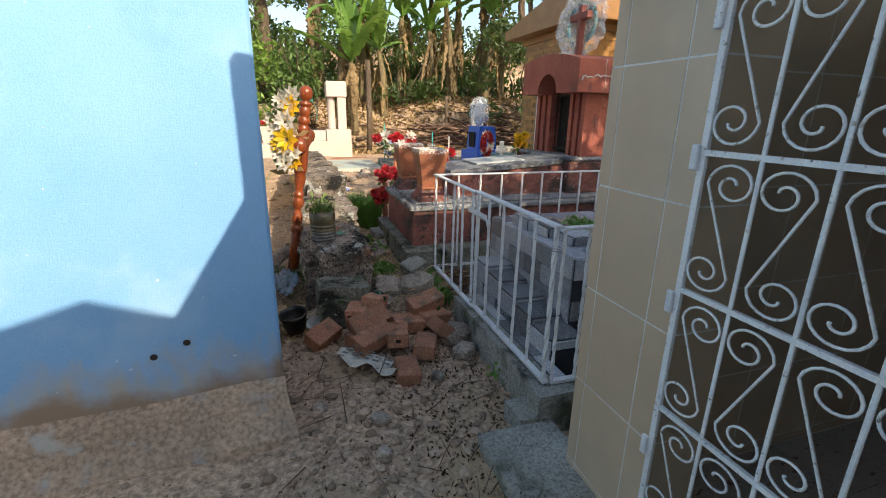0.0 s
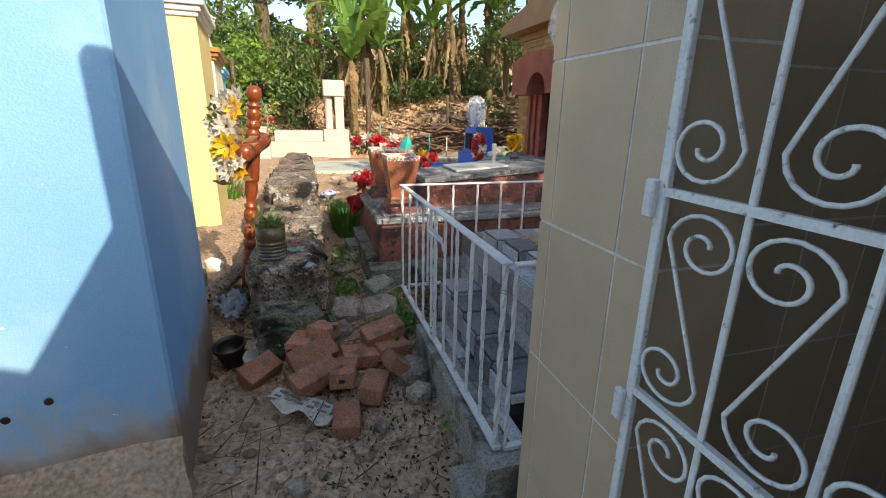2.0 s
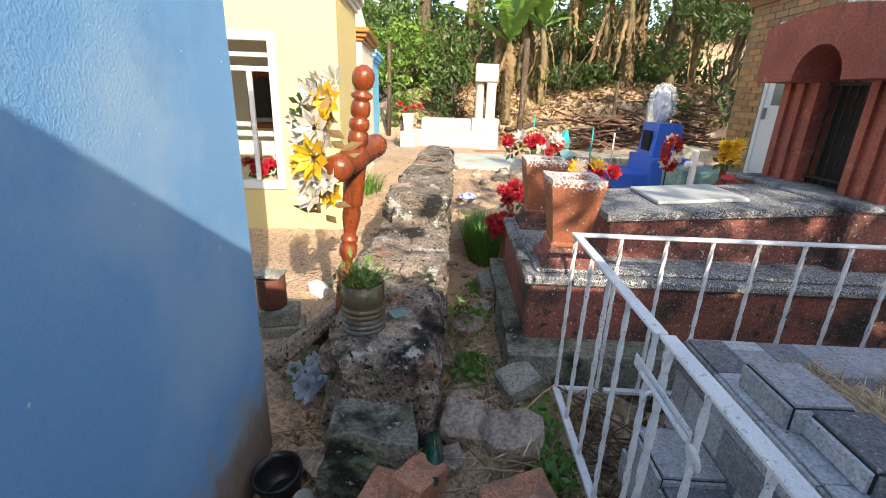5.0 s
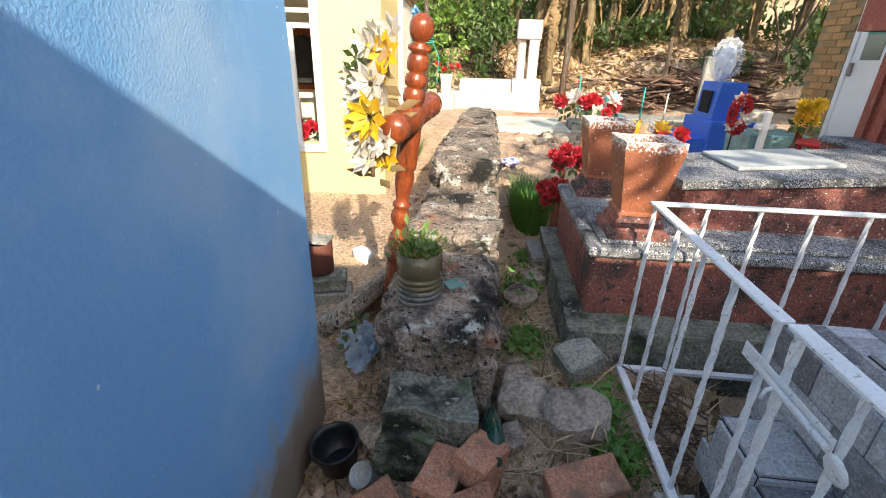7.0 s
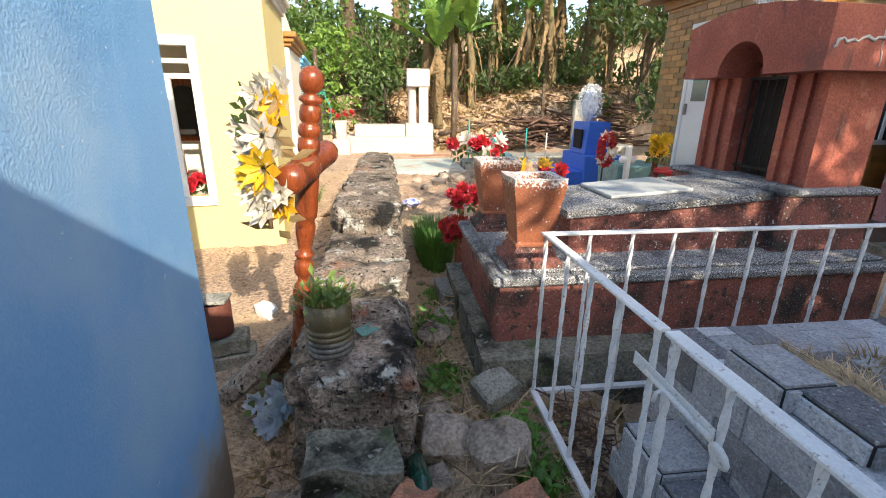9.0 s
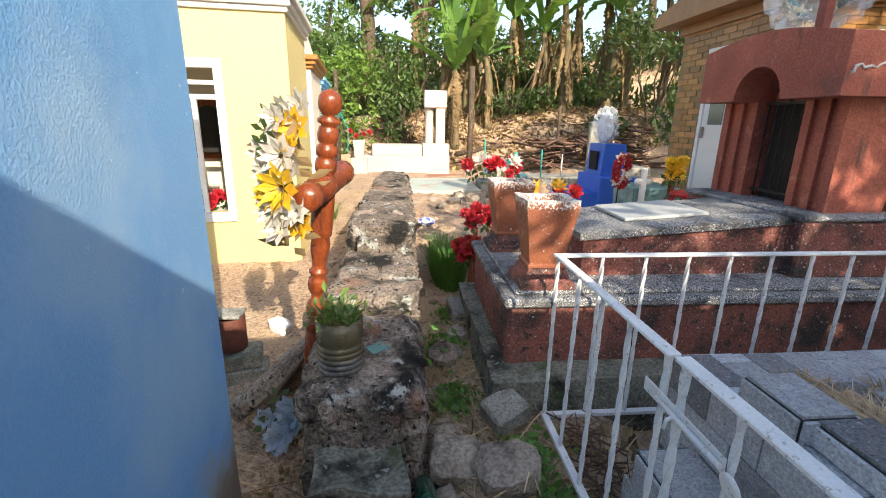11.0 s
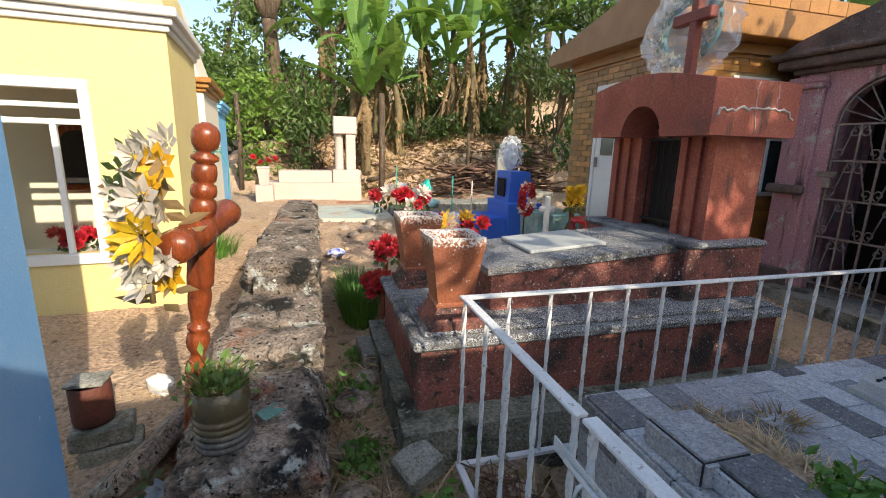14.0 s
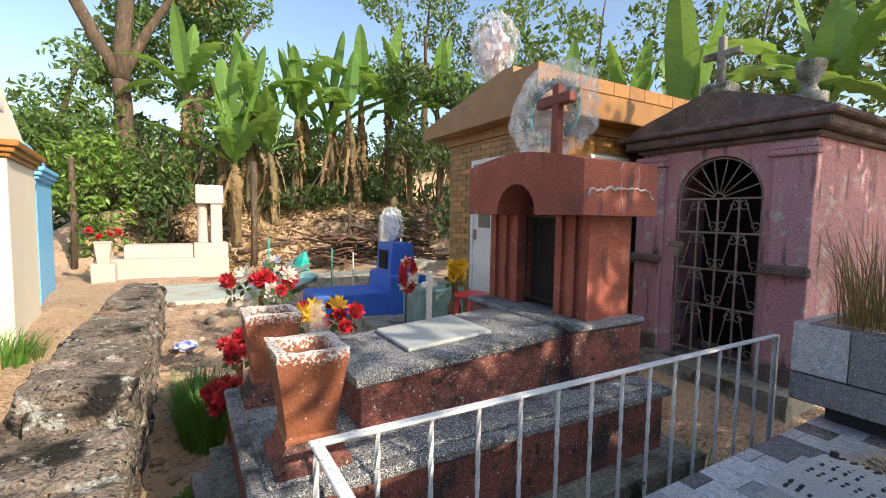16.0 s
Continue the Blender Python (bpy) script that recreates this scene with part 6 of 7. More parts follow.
M_PEBBLE = surface("pebble", (0.42, 0.31, 0.22), (0.28, 0.20, 0.14), 9, 60, 0.95, 0.4, spread=0.4, island=True)
pebbles("pebbles", 2600, (0.70, 2.0, -1.5, 2.4), (0.003, 0.034), M_PEBBLE, "small stones and clods on trodden soil")
pebbles("clods", 1300, (-1.6, 0.95, -1.5, 0.45), (0.003, 0.024), M_PEBBLE, "small stones and clods along the blue wall")
pebbles("path_rubble", 900, (0.5, 3.6, 3.6, 10.5), (0.008, 0.06), M_PEBBLE, "stones and clods on the sunny path")
sticks("twigs", 230, (0.80, 1.95, -1.3, 2.2), lambda x, y: height(x, y) - 0.055, (0.06, 0.35), (0.0015, 0.004), "thin dry twigs lying on the soil", M_STICK, fr)
sticks("litter", 120, (2.06, 2.24, 1.32, 1.9), lambda x, y: height(x, y) + 0.02, (0.05, 0.2), (0.002, 0.005), "twigs and dead leaves inside the fence", M_STICK, fr)
ob = new("dead_leaves", leaf_mesh("dead_leaves", np.stack([nrng.uniform(2.04, 2.5, 160), nrng.uniform(1.3, 1.95, 160), nrng.uniform(0.05, 0.16, 160)], 1), 0.09, M_DRY))
tagged(ob, "dead brown leaves inside the fence", "leaves", kind="stuff")

def litter_leaves(name, n, area, size, lift, label, mat):
    xy = np.stack([nrng.uniform(area[0], area[1], n), nrng.uniform(area[2], area[3], n)], 1)
    c = np.array([(x, y, height(x, y) + lift * fr.random()) for x, y in xy])
    c[:, 2] += 0.004
    tagged(new(name, leaf_mesh(name, c, size, mat, 0.0)), label, "leaves", kind="stuff")


litter_leaves("bank_leaves", 4200, (0.4, 9.0, 12.9, 16.5), 0.20, 0.08, "dead leaves and brush covering the earth bank", M_DRY)
litter_leaves("path_leaves", 420, (1.38, 2.0, 1.35, 3.2), 0.035, 0.02, "dead leaves and chaff between stones", M_DRY)
litter_leaves("path_leaves", 160, (0.72, 1.02, 1.3, 2.3), 0.05, 0.02, "dead leaves beside the ruined wall", M_DRY)
litter_leaves("path_chaff", 700, (1.35, 1.93, -0.7, 1.0), 0.028, 0.012, "dark dead leaf crumbs beside the grave kerb", M_CHAFF)
litter_leaves("path_chaff", 380, (0.78, 1.6, -1.3, 1.2), 0.022, 0.010, "dark dead leaf crumbs on trodden soil", M_CHAFF)
for cx, cy, n in ((1.62, 1.9, 260), (1.6, 2.35, 380), (1.65, 2.8, 360), (1.80, 1.75, 220), (1.6, 3.2, 220), (0.85, 1.95, 150)):
    tuft("dry_straw", (cx, cy), n, (0.20, 0.28), 0.045, M_STRAW, None, "dry straw scattered over soil and stones", "straw", 0.0022, 5.5)
sticks("twigs", 70, (1.4, 1.98, 1.4, 3.1), lambda x, y: height(x, y) + 0.0, (0.10, 0.45), (0.002, 0.005), "thin pale dry stalks lying on the stones", M_STRAW, fr)

# ---- chapel: bricks, door, window ----
BW, BH = 0.235, 0.078
DOOR_Y0, DOOR_Y1, DOOR_Z0, DOOR_Z1 = 5.12, 5.99, 0.30, 2.42
bt = tile_mesh("brick_tile", BW - 0.008, BH - 0.008, 0.012, M_BRICKTILE, 0.002)
cr = random.Random(2)
for r in range(34):
    z = 0.20 + BH * (r + 0.5)
    for i in range(9):
        y = KY0 + BW * (i + 0.5 * (r % 2))
        if y - BW / 2 < KY0 - 0.02 or y + BW / 2 > KY1 + 0.02 or (DOOR_Y0 - 0.14 < y < DOOR_Y1 + 0.14 and z < DOOR_Z1 + 0.05):
            continue
        shared("brick_tile", bt, chapel, pose(KX + 0.012, y, z, 90, 0, -90))
WX0, WX1, WZ0, WZ1 = 6.15, 7.65, 1.10, 2.50
side, count = bmesh.new(), 0
for r in range(34):
    z = 0.20 + BH * (r + 0.5)
    for i in range(14):
        x = KX + BW * (i + 0.5 + 0.5 * (r % 2))
        if (WX0 - 0.1 < x < WX1 + 0.1 and WZ0 - 0.04 < z < WZ1 + 0.04) or x > 8.5:
            continue
        add_box(side, x - BW / 2 + 0.004, x + BW / 2 - 0.004, KY0, KY0 + 0.012, z - BH / 2 + 0.004, z + BH / 2 - 0.004)
M_BRICKJOIN = surface("glazed_ochre_brick_joined", (0.40, 0.20, 0.05), (0.31, 0.14, 0.035), 7, 90, 0.38, 0.35, spread=0.28, island=True)
tagged(part("side_bricks", side, M_BRICKJOIN, chapel), kind="stuff")
door = thing("door_1", "white metal chapel door with glass panel, closed", "door", kind="structure")
part("frame", box(KX - 0.03, KX + 0.02, DOOR_Y1, DOOR_Y1 + 0.06, DOOR_Z0, DOOR_Z1 + 0.06), M_WHITE, door)
part("frame", box(KX - 0.03, KX + 0.02, DOOR_Y0 - 0.06, DOOR_Y0, DOOR_Z0, DOOR_Z1 + 0.06), M_WHITE, door)
part("frame", box(KX - 0.03, KX + 0.02, DOOR_Y0, DOOR_Y1, DOOR_Z1, DOOR_Z1 + 0.06), M_WHITE, door)
leaf = part("leaf", box(KX - 0.01, KX + 0.008, DOOR_Y0 + 0.002, DOOR_Y1 - 0.002, DOOR_Z0, DOOR_Z1 - 0.003), M_WHITE, door)
M_WINDARK = surface("dark_window_glass", (0.03, 0.045, 0.045), (0.05, 0.07, 0.065), 2, 9, 0.06, 0.0, spec=0.8, rough_var=0.03)
part("pane", box(KX - 0.016, KX - 0.011, 5.6, DOOR_Y1 - 0.12, 1.55, 2.28), M_WINDARK, leaf)
part("pane_trim", box(KX - 0.022, KX - 0.017, 5.6, DOOR_Y1 - 0.12, 1.80, 1.90), plain("green_band", (0.03, 0.25, 0.16)), leaf)
part("pane_trim", box(KX - 0.022, KX - 0.017, 5.6, DOOR_Y1 - 0.12, 2.12, 2.27), plain("yellow_band", (0.8, 0.6, 0.03)), leaf)
part("handle", box(KX - 0.05, KX - 0.012, DOOR_Y1 - 0.07, DOOR_Y1 - 0.045, 1.38, 1.52, 0.005), M_IRON, leaf)
win2 = thing("window_2", "white-framed dark glass chapel window", "window", kind="structure")
WYC = KY0 - 0.02
for n, x0, x1, z0, z1 in (("sill", WX0, WX1, WZ0, WZ0 + 0.05), ("frame", WX0, WX0 + 0.045, WZ0 + 0.051, WZ1), ("mullion", 6.82, 6.865, WZ0 + 0.051, WZ1), ("transom", WX0 + 0.046, 6.819, 1.78, 1.825), ("transom", 6.866, WX1, 1.78, 1.825), ("head", WX0 + 0.046, 6.819, WZ1 - 0.05, WZ1)):
    part(n, box(x0, x1, WYC, WYC + 0.03, z0, z1, 0.004), M_WHITE, win2)
part("pane", box(WX0 + 0.05, WX1, WYC + 0.012, WYC + 0.018, WZ0 + 0.055, WZ1 - 0.055), M_WINDARK, win2)
# tiles on the eave edge
for i in range(13):
    x = KX + 0.14 + 0.28 * i
    shared("fascia_tile", tile_mesh("fascia_tile", 0.274, 0.15, 0.012, M_OCHREROOF) if i == 0 else bpy.data.meshes["fascia_tile"], chapel, pose(x, KY0 - 0.32, 3.22, 90, 0, 0))
part("frieze", box(KX - 0.05, 8.6, KY0 - 0.05, KY1 + 0.05, 2.74, 2.848), M_BRICKTILE, chapel)
for ob in (chapel, door, win2):
    swing(ob, (1.5, 0.4, 1.6), 0, 0.85)
solid("paving", box(3.55, 4.68, 3.75, 5.8, -0.1, 0.42), M_CONCRETE, "rough concrete paving before the chapel door", "paving", kind="structure")

# ---- clear wrapped ornaments ----
M_WRAP = bpy.data.materials.new("crumpled_clear_plastic")
M_WRAP.use_nodes = True
wt_ = M_WRAP.node_tree
wb = wt_.nodes["Principled BSDF"]
wb.inputs["Base Color"].default_value, wb.inputs["Roughness"].default_value = (0.85, 0.88, 0.90, 1), 0.10
wb.inputs["Alpha"].default_value = 0.20
wb.inputs["Specular IOR Level"].default_value = 0.9


def crumple(c, r, seed, amt=0.22, sub=4):
    b = bmesh.new()
    bmesh.ops.create_icosphere(b, subdivisions=sub, radius=1)
    off = Vector((seed, seed * 2, 0))
    for v in b.verts:
        n = v.co.copy()
        ridge = abs(noise.noise(n * 3.2 + off)) + 0.5 * abs(noise.noise(n * 7 + off))
        v.co = Vector(c) + Vector((n.x * r[0], n.y * r[1], n.z * r[2])) * (1 + amt * (0.5 - 2.0 * ridge))
    return b


pc = thing("wine_red_cross", "dark red wooden cross standing on the tomb roof", "cross")
M_WINE = surface("wine_red_wood", (0.22, 0.05, 0.035), (0.15, 0.035, 0.025), 4, 60, 0.6, 0.4)
b = box(3.87, 3.93, 2.91, 2.97, 2.05, 2.58, 0.006)
part("post", b, M_WINE, pc)
part("arm", box(3.865, 3.935, 2.80, 3.12, 2.44, 2.51, 0.006), M_WINE, pc)
wr = thing("wrapped_wreath", "flower wreath wrapped in crumpled clear plastic", "wreath")
part("wrap", crumple((4.02, 3.13, 2.44), (0.10, 0.42, 0.36), 3.0, 0.34), M_WRAP, wr)
for k in range(18):
    a = math.tau * k / 18
    shared("flower", (B_WHITE, B_WHITE, B_LEAF)[k % 3], wr, face((4.0, 3.13 + 0.25 * math.cos(a), 2.44 + 0.20 * math.sin(a)), (-1, fr.uniform(-0.4, 0.4), fr.uniform(-0.4, 0.4)), fr.uniform(0, 90), 0.8))
b = bmesh.new()
add_tube(b, [(4.02, 3.13 + 0.25 * math.cos(math.tau * k / 20), 2.44 + 0.20 * math.sin(math.tau * k / 20)) for k in range(21)], 0.03, 6)
part("ring", b, plain("teal_foliage_ring", (0.08, 0.22, 0.25)), wr)
rb = thing("wrapped_ornament", "pink flowered ornament wrapped in clear plastic on roof", "ornament")
part("wrap", crumple((4.56, 4.62, 3.46), (0.20, 0.32, 0.36), 7.0, 0.2), M_WRAP, rb)
part("ornament", crumple((4.56, 4.62, 3.45), (0.13, 0.2, 0.27), 9.0, 0.5, 3), surface("pale_pink_cloth", (0.62, 0.42, 0.45), (0.75, 0.72, 0.72), 9, 60, 0.8, 0.2), rb)

# ---- royal blue altar tomb ----
ba = thing("blue_altar_tomb", "royal blue painted tomb with niche and slab", "tomb")
part("slab", box(3.3, 5.0, 7.05, 7.85, 0.05, 0.50, 0.015), M_BLUEPAINT, ba)
part("block", box(4.44, 5.05, 6.98, 7.92, 0.05, 0.74, 0.015), M_BLUEPAINT, ba)
b = bmesh.new()
add_prism(b, [(4.50, 0.742), (4.94, 0.742), (4.88, 1.24), (4.54, 1.24)], "y", 7.15, 7.75)
part("niche_body", b, M_BLUEPAINT, ba)
# flat slab, the shade of the niche is painted as near-black
part("niche", box(4.485, 4.51, 7.3, 7.6, 0.82, 1.12), M_HOLLOWSHADE, ba)
st = thing("wrapped_statue", "small statue wrapped in white plastic on the blue tomb", "statue")
part("figure", crumple((4.63, 7.42, 1.50), (0.12, 0.12, 0.26), 4.0, 0.25, 3), surface("white_cloth", (0.75, 0.76, 0.78), (0.62, 0.64, 0.68), 8, 60, 0.6, 0.3), st)
part("wrap", crumple((4.63, 7.42, 1.52), (0.20, 0.18, 0.30), 12.0, 0.3), M_WRAP, st)
wc = thing("white_stone_cross", "small white cross with rounded arms behind the tomb", "cross")
b = box(3.905, 3.965, 4.77, 4.82, 0.40, 1.10, 0.012)
part("post", b, M_WHITE, wc)
part("arm", box(3.835, 4.035, 4.772, 4.818, 0.92, 0.99, 0.02), M_WHITE, wc)
sf = thing("sunflower_vase", "yellow sunflowers in a brown bottle vase", "flowers", at=(4.17, 4.66, 0.42))
part("vase", add_lathe(bmesh.new(), [(0.06, 0), (0.075, 0.05), (0.075, 0.3), (0.03, 0.42), (0.03, 0.52), (0.036, 0.53)], None, 14), surface("brown_glass", (0.16, 0.045, 0.02), None, 4, 60, 0.15, 0.0), sf)
for k in range(7):
    shared("flower", B_SUN, sf, face((fr.uniform(-0.1, 0.1), fr.uniform(-0.1, 0.02), 0.70 + fr.uniform(-0.07, 0.09)), (fr.uniform(-0.6, 0.4), -0.9, 0.4), fr.uniform(0, 90), 0.9))
for k in range(5):
    shared("leaf_spray", B_LEAF, sf, face((fr.uniform(-0.1, 0.12), fr.uniform(-0.05, 0.05), 0.58), (fr.uniform(-1, 1), -0.6, -0.1), fr.uniform(0, 90), 1.0))
stool = thing("red_stool", "red plastic stool on the chapel paving", "stool", at=(4.27, 4.47, 0.42))
M_REDPL = plain("red_plastic", (0.62, 0.03, 0.03), 0.35)
part("seat", add_lathe(bmesh.new(), [(0.17, 0.43), (0.19, 0.44), (0.19, 0.465), (0.17, 0.475)], None, 20), M_REDPL, stool)
for sx, sy in ((-1, -1), (-1, 1), (1, -1), (1, 1)):
    b = bmesh.new()
    add_tube(b, [(0.15 * sx, 0.15 * sy, 0), (0.11 * sx, 0.11 * sy, 0.43)], 0.022, 6)
    part("leg", b, M_REDPL, stool)
rw = thing("red_flower_wreath", "red cloth flower wreath on a thin stake", "flowers", at=(3.78, 5.0, 0.42))
b = bmesh.new()
add_tube(b, [(0, 0.04, 0), (0, 0.04, 0.85)], 0.008, 5)
part("stake", b, M_DARKIRON, rw)
for k in range(16):
    a = math.tau * k / 16
    shared("flower", B_RED if k % 5 else B_WHITE, rw, face((0.065 * math.cos(a), 0, 0.62 + 0.15 * math.sin(a)), (-0.3, -1, 0.1), fr.uniform(0, 90), 0.9))
M_TEALWRAP = surface("green_plastic_cover", (0.20, 0.36, 0.34), (0.12, 0.22, 0.22), 8, 60, 0.3, 0.4)
solid("covered_grave_box", roughen(box(3.95, 4.5, 5.0, 5.5, 0.42, 0.86, 0.02), 0.02, 6, 4), M_TEALWRAP, "low grave box under dull green plastic", "grave box")

# ---- flowers behind and beside the second urn ----
def bouquet(name, label, c, n, r, mix, h0, vase=None):
    t = thing(name, label, "flowers", at=c)
    if vase:
        part("vase", add_lathe(bmesh.new(), [(0.02, 0), (0.022, 0.02), (0.022, vase), (0.018, vase), (0.016, vase * 0.8)], None, 16), M_URN, t)
    for k in range(n):
        a, q = fr.uniform(0, math.tau), r * math.sqrt(fr.random())
        p = (q * math.cos(a), q * math.sin(a), h0 + fr.uniform(-0.05, 0.07))
        shared("flower", mix[k % len(mix)], t, face(p, (p[0] * 3 - 0.2, p[1] * 3 - 0.6, 0.6), fr.uniform(0, 90), fr.uniform(0.85, 1.2)))
    for k in range(n // 2):
        a = fr.uniform(0, math.tau)
        shared("leaf_spray", B_LEAF, t, face((r * 0.9 * math.cos(a), r * 0.9 * math.sin(a), h0 - 0.07), (math.cos(a), math.sin(a), 0.2), fr.uniform(0, 90), 0.9))


bouquet("red_bouquet", "red and white plastic roses behind the urn", (2.22, 4.45, 0.10), 20, 0.27, (B_RED, B_RED, B_RED, B_WHITE), 1.02, 0.92)
bouquet("red_bouquet", "red plastic roses hanging beside the urn", (2.02, 4.10, 0.10), 12, 0.12, (B_RED,), 0.62, 0.52)
bouquet("red_bouquet", "faded red plastic flowers hanging by the tomb", (1.93, 3.75, 0.10), 11, 0.13, (B_RED,), 0.42, 0.34)
bouquet("red_yellow_bouquet", "red and yellow plastic flowers lying behind the urns", (2.52, 3.62, 0.10), 14, 0.20, (B_RED, B_RED, B_YEL), 0.88, 0.75)
bj = thing("clear_jar", "tall clear glass jar with murky water", "jar", at=(2.36, 3.23, 0.715))
part("glass", add_lathe(bmesh.new(), [(0.055, 0), (0.06, 0.02), (0.06, 0.30), (0.045, 0.38), (0.045, 0.44), (0.048, 0.445)], None, 18), M_WRAP, bj)

# ---- far yard ----
M_TEAL = surface("worn_teal_slab", (0.40, 0.50, 0.46), (0.48, 0.46, 0.40), 2, 60, 0.8, 0.4, stains=[((0.42, 0.33, 0.24), 3, 0.5, 0.68)])
solid("teal_grave_slab", roughen(box(0.8, 2.9, 8.95, 10.9, 0.05, 0.24), 0.012, 4, 4), M_TEAL, "low worn teal grave slab at soil level", "grave slab")
solid("terracotta_slab", box(0.5, 3.0, 11.6, 12.2, 0.05, 0.19), surface("terracotta_floor", (0.36, 0.16, 0.10), (0.28, 0.14, 0.09), 3, 60, 0.85, 0.3), "terracotta paving before the pale tomb", "paving", kind="structure")
for x, y, h, r in ((3.25, 13.2, 3.0, 0.09), (-0.55, 14.0, 2.9, 0.07), (5.6, 12.6, 2.0, 0.05)):
    b = bmesh.new()
    add_tube(b, [(x, y, 0.0), (x + 0.03, y, h * 0.5), (x + 0.02, y, h)], [r, r * 0.95, r * 0.9], 8)
    solid("wooden_post", b, M_BARK, "pale weathered wooden post at the bank", "post", "posts along the bank")
fp = thing("flower_pot", "square white pot of dried pink flowers", "plant pot", at=(0.25, 12.1, 0.15))
part("pot", add_lathe(bmesh.new(), [(0.14, 0.45), (0.2, 0.85), (0.22, 0.87), (0.2, 0.9), (0.17, 0.87)], None, 4), M_PINKROSE, fp)
part("pedestal", box(-0.2, 0.2, -0.2, 0.2, 0, 0.45, 0.01), M_PINKROSE, fp)
for k in range(14):
    shared("flower", (B_RED, B_DRYL, B_DRYL)[k % 3], fp, face((fr.uniform(-0.25, 0.25), fr.uniform(-0.15, 0.15), 0.98 + fr.uniform(-0.05, 0.22)), (fr.uniform(-1, 1), -0.5, 0.6), 0, 1.5))
toss = thing("tossed_flowers", "heap of discarded flowers, boards and teal plastic", "rubbish heap")
M_TEALPL = plain("teal_plastic", (0.02, 0.42, 0.36), 0.4)
part("board", add_box(bmesh.new(), -0.3, 0.3, -0.2, 0.2, -0.02, 0.02, pose(3.5, 9.6, 0.62, 20, -28, 20)), plain("grey_board", (0.17, 0.19, 0.18), 0.7), toss)
part("board", add_box(bmesh.new(), -0.25, 0.25, -0.2, 0.2, -0.02, 0.02, pose(3.62, 9.4, 0.45, 12, -18, 20)), plain("pale_teal_board", (0.25, 0.45, 0.44), 0.6), toss)
part("plastic", add_lathe(bmesh.new(), [(0.16, 0), (0.12, 0.18), (0.02, 0.34)], pose(3.68, 9.65, 0.62, 10, 10, 0), 5), M_TEALPL, toss)
for k in range(14):
    shared("flower", (B_WHITE, B_LEAF, B_VIO)[k % 3], toss, face((3.25 + fr.uniform(-0.3, 0.25), 9.55 + fr.uniform(-0.2, 0.2), 0.45 + fr.uniform(-0.1, 0.35)), (fr.uniform(-1, 1), -0.8, 0.5), 0, 1.3))
part("base", box(2.95, 3.95, 9.3, 10.0, 0.05, 0.36, 0.02), M_CONCRETE, toss)
solid("litter_bag", crumple((1.68, 6.3, 0.19), (0.12, 0.08, 0.06), 15.0, 0.4, 3), surface("blue_white_bag", (0.75, 0.76, 0.8), (0.05, 0.09, 0.45), 14, 60, 0.4, 0.2), "crumpled blue and white litter bag on the path", "litter")
solid("old_grave_block", roughen(box(3.9, 5.4, 9.4, 10.1, 0.05, 0.46, 0.02), 0.015, 5, 4), M_CONCRETE, "old grey concrete grave block among rubble", "grave slab", "old grave blocks")
solid("old_grave_block", roughen(box(5.7, 6.9, 9.9, 10.6, 0.05, 0.62, 0.02), 0.015, 5, 4), M_CONCRETE, "old grey concrete grave block among rubble", "grave slab", "old grave blocks")
solid("old_headstone", roughen(box(5.95, 6.35, 11.2, 11.35, 0.1, 1.6, 0.03), 0.015, 5, 3), M_CONCRETE, "dark grey upright old headstone", "headstone")
for x, y, h, c in ((4.1, 9.0, 1.05, (0.02, 0.35, 0.30)), (4.55, 9.1, 0.95, (0.6, 0.58, 0.52)), (5.25, 8.4, 1.25, (0.5, 0.45, 0.38)), (3.1, 9.8, 1.2, (0.03, 0.36, 0.3))):
    b = bmesh.new()
    add_tube(b, [(x, y, 0.1), (x, y, h)], 0.014, 6)
    solid("grave_stake", b, plain("stake_paint", c, 0.6), "thin painted stake marking a grave", "stake", "grave stakes")
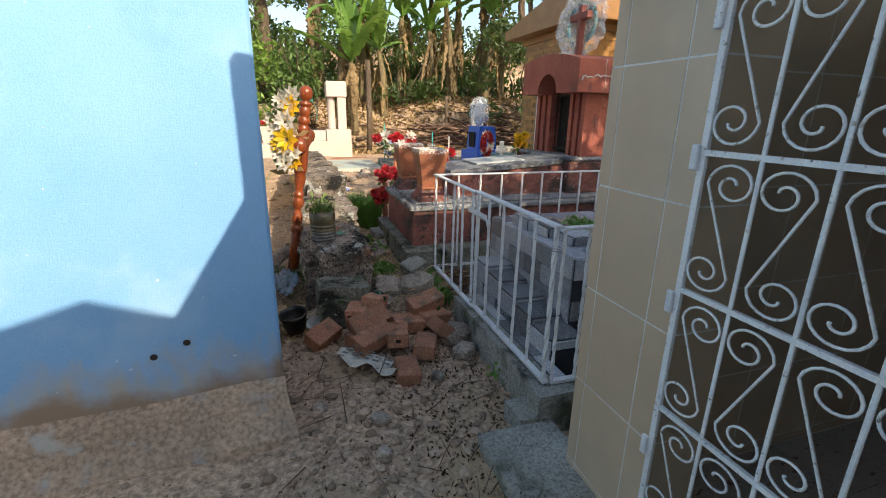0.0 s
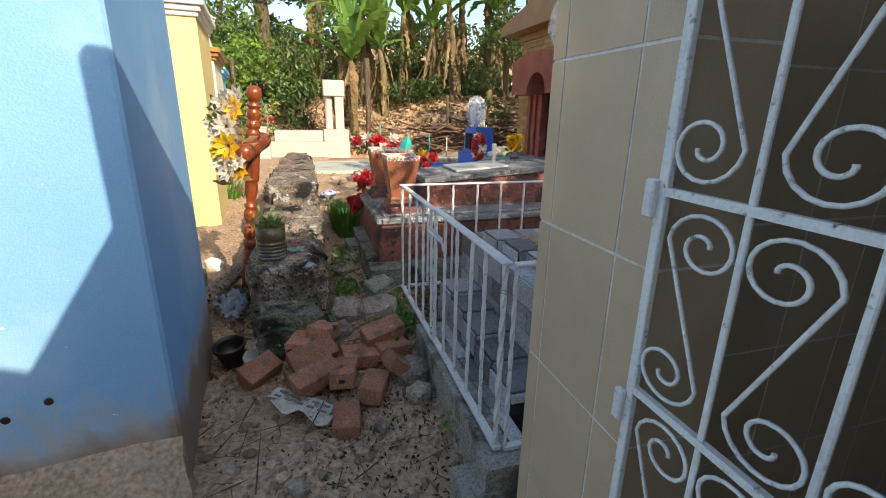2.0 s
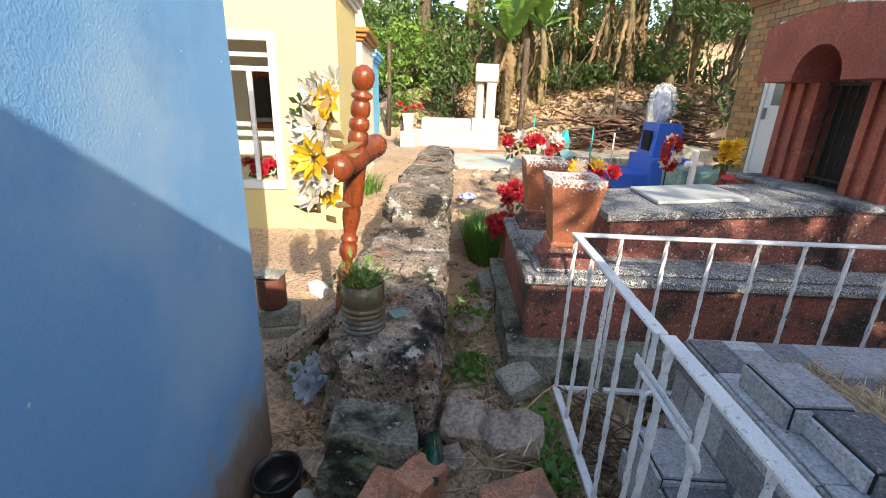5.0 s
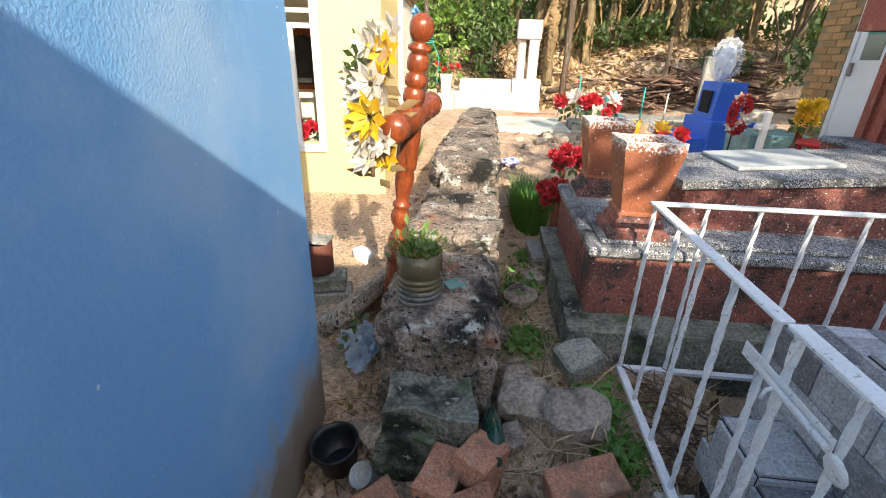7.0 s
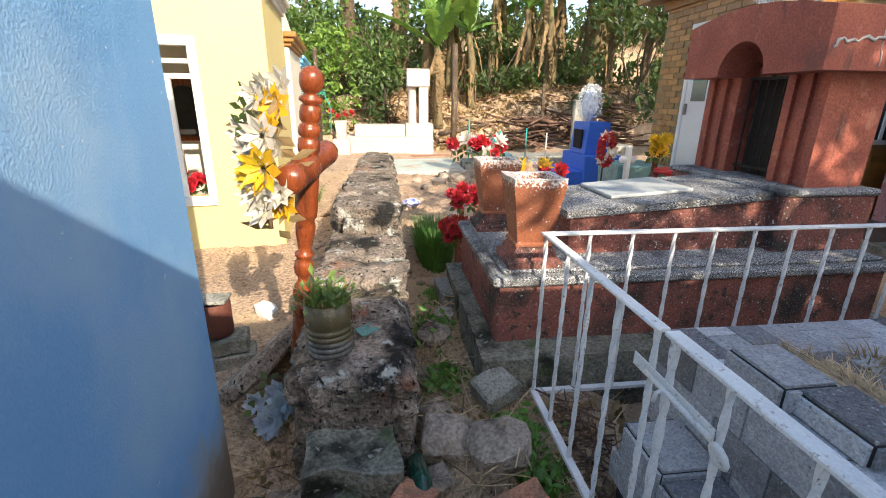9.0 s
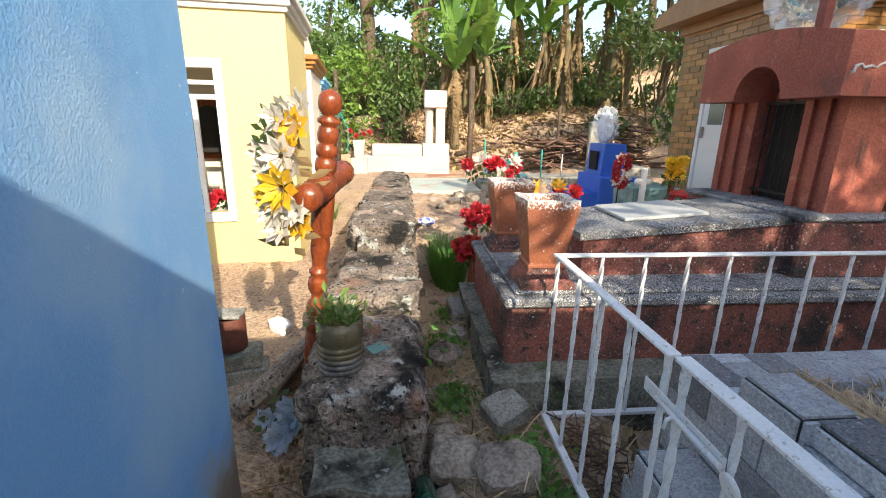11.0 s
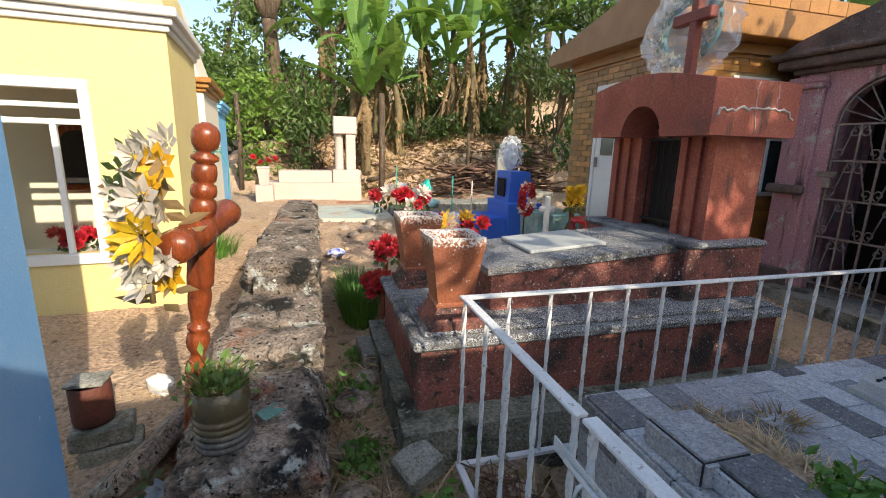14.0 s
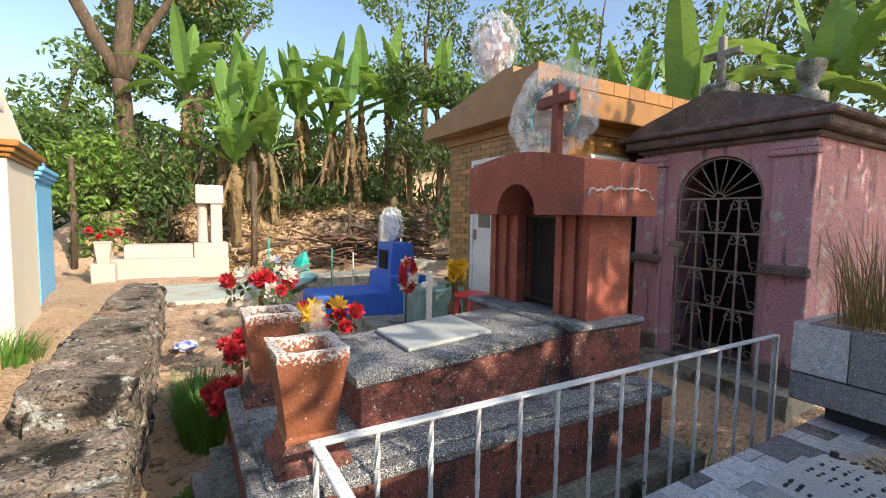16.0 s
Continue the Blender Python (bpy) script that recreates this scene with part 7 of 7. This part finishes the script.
for k, (x, y, s) in enumerate(((2.0, 7.6, 0.16), (2.25, 7.9, 0.2), (2.6, 8.1, 0.24), (2.85, 7.8, 0.18), (1.9, 8.3, 0.13), (2.4, 8.5, 0.2), (3.0, 8.4, 0.2), (1.5, 8.9, 0.12), (0.75, 7.4, 0.14), (3.2, 7.9, 0.22), (2.2, 5.9, 0.1))):
    rock(x, y, (s * 1.3, s, s * 0.7), label="pale broken stone on the sunny path")
# white picket railings far left
wf = thing("far_railing", "low white railing beyond the blue mausoleum", "fence")
for k in range(9):
    b = bmesh.new()
    add_tube(b, [(-0.9 + 0.16 * k, 15.2, 0.1), (-0.9 + 0.16 * k, 15.2, 1.0)], 0.016, 5)
    part("picket", b, M_WHITE, wf)
part("rail", box(-0.95, 0.45, 15.17, 15.19, 0.8, 0.84), M_WHITE, wf)

# ---- wear: cracks on the lintel, holes in the blue wall ----
M_CRACK = surface("bare_white_crack", (0.55, 0.53, 0.50), (0.40, 0.36, 0.33), 20, 90, 0.9, 0.4)


def crack(name, pts, r, parent, seed):
    q = random.Random(seed)
    out = []
    for a, c in zip(pts, pts[1:]):
        a, c = Vector(a), Vector(c)
        n = max(2, int((c - a).length / 0.025))
        for i in range(n):
            p = a.lerp(c, i / n)
            out.append(p + Vector((q.uniform(-0.008, 0.008), 0, q.uniform(-0.012, 0.012))))
    out.append(Vector(pts[-1]))
    b = bmesh.new()
    add_tube(b, out, [r * q.uniform(0.4, 1.3) for _ in out], 5)
    part(name, b, M_CRACK, parent, "ragged white crack in the red lintel")


ly = LY0 - 0.001
crack("crack", [(3.57, ly, 1.80), (3.585, ly, 1.84), (3.72, ly, 1.845), (3.84, ly, 1.855), (3.98, ly, 1.86), (4.06, ly, 1.85), (4.12, ly, 1.80)], 0.008, tomb, 1)
crack("crack", [(3.835, ly, 1.985), (3.83, ly, 1.93), (3.835, ly, 1.86), (3.85, ly, 1.72)], 0.004, tomb, 2)
crack("crack", [(3.985, ly, 1.985), (3.99, ly, 1.93), (3.985, ly, 1.86)], 0.003, tomb, 3)

bouquet("red_bouquet", "red cloth flowers on the sill behind the window", (-0.62, 5.02, 0.56), 16, 0.16, (B_RED,), 0.14)
part("sill", box(-1.2, -0.1, 4.901, 5.2, 0.5, 0.60), M_WHITE, yel)
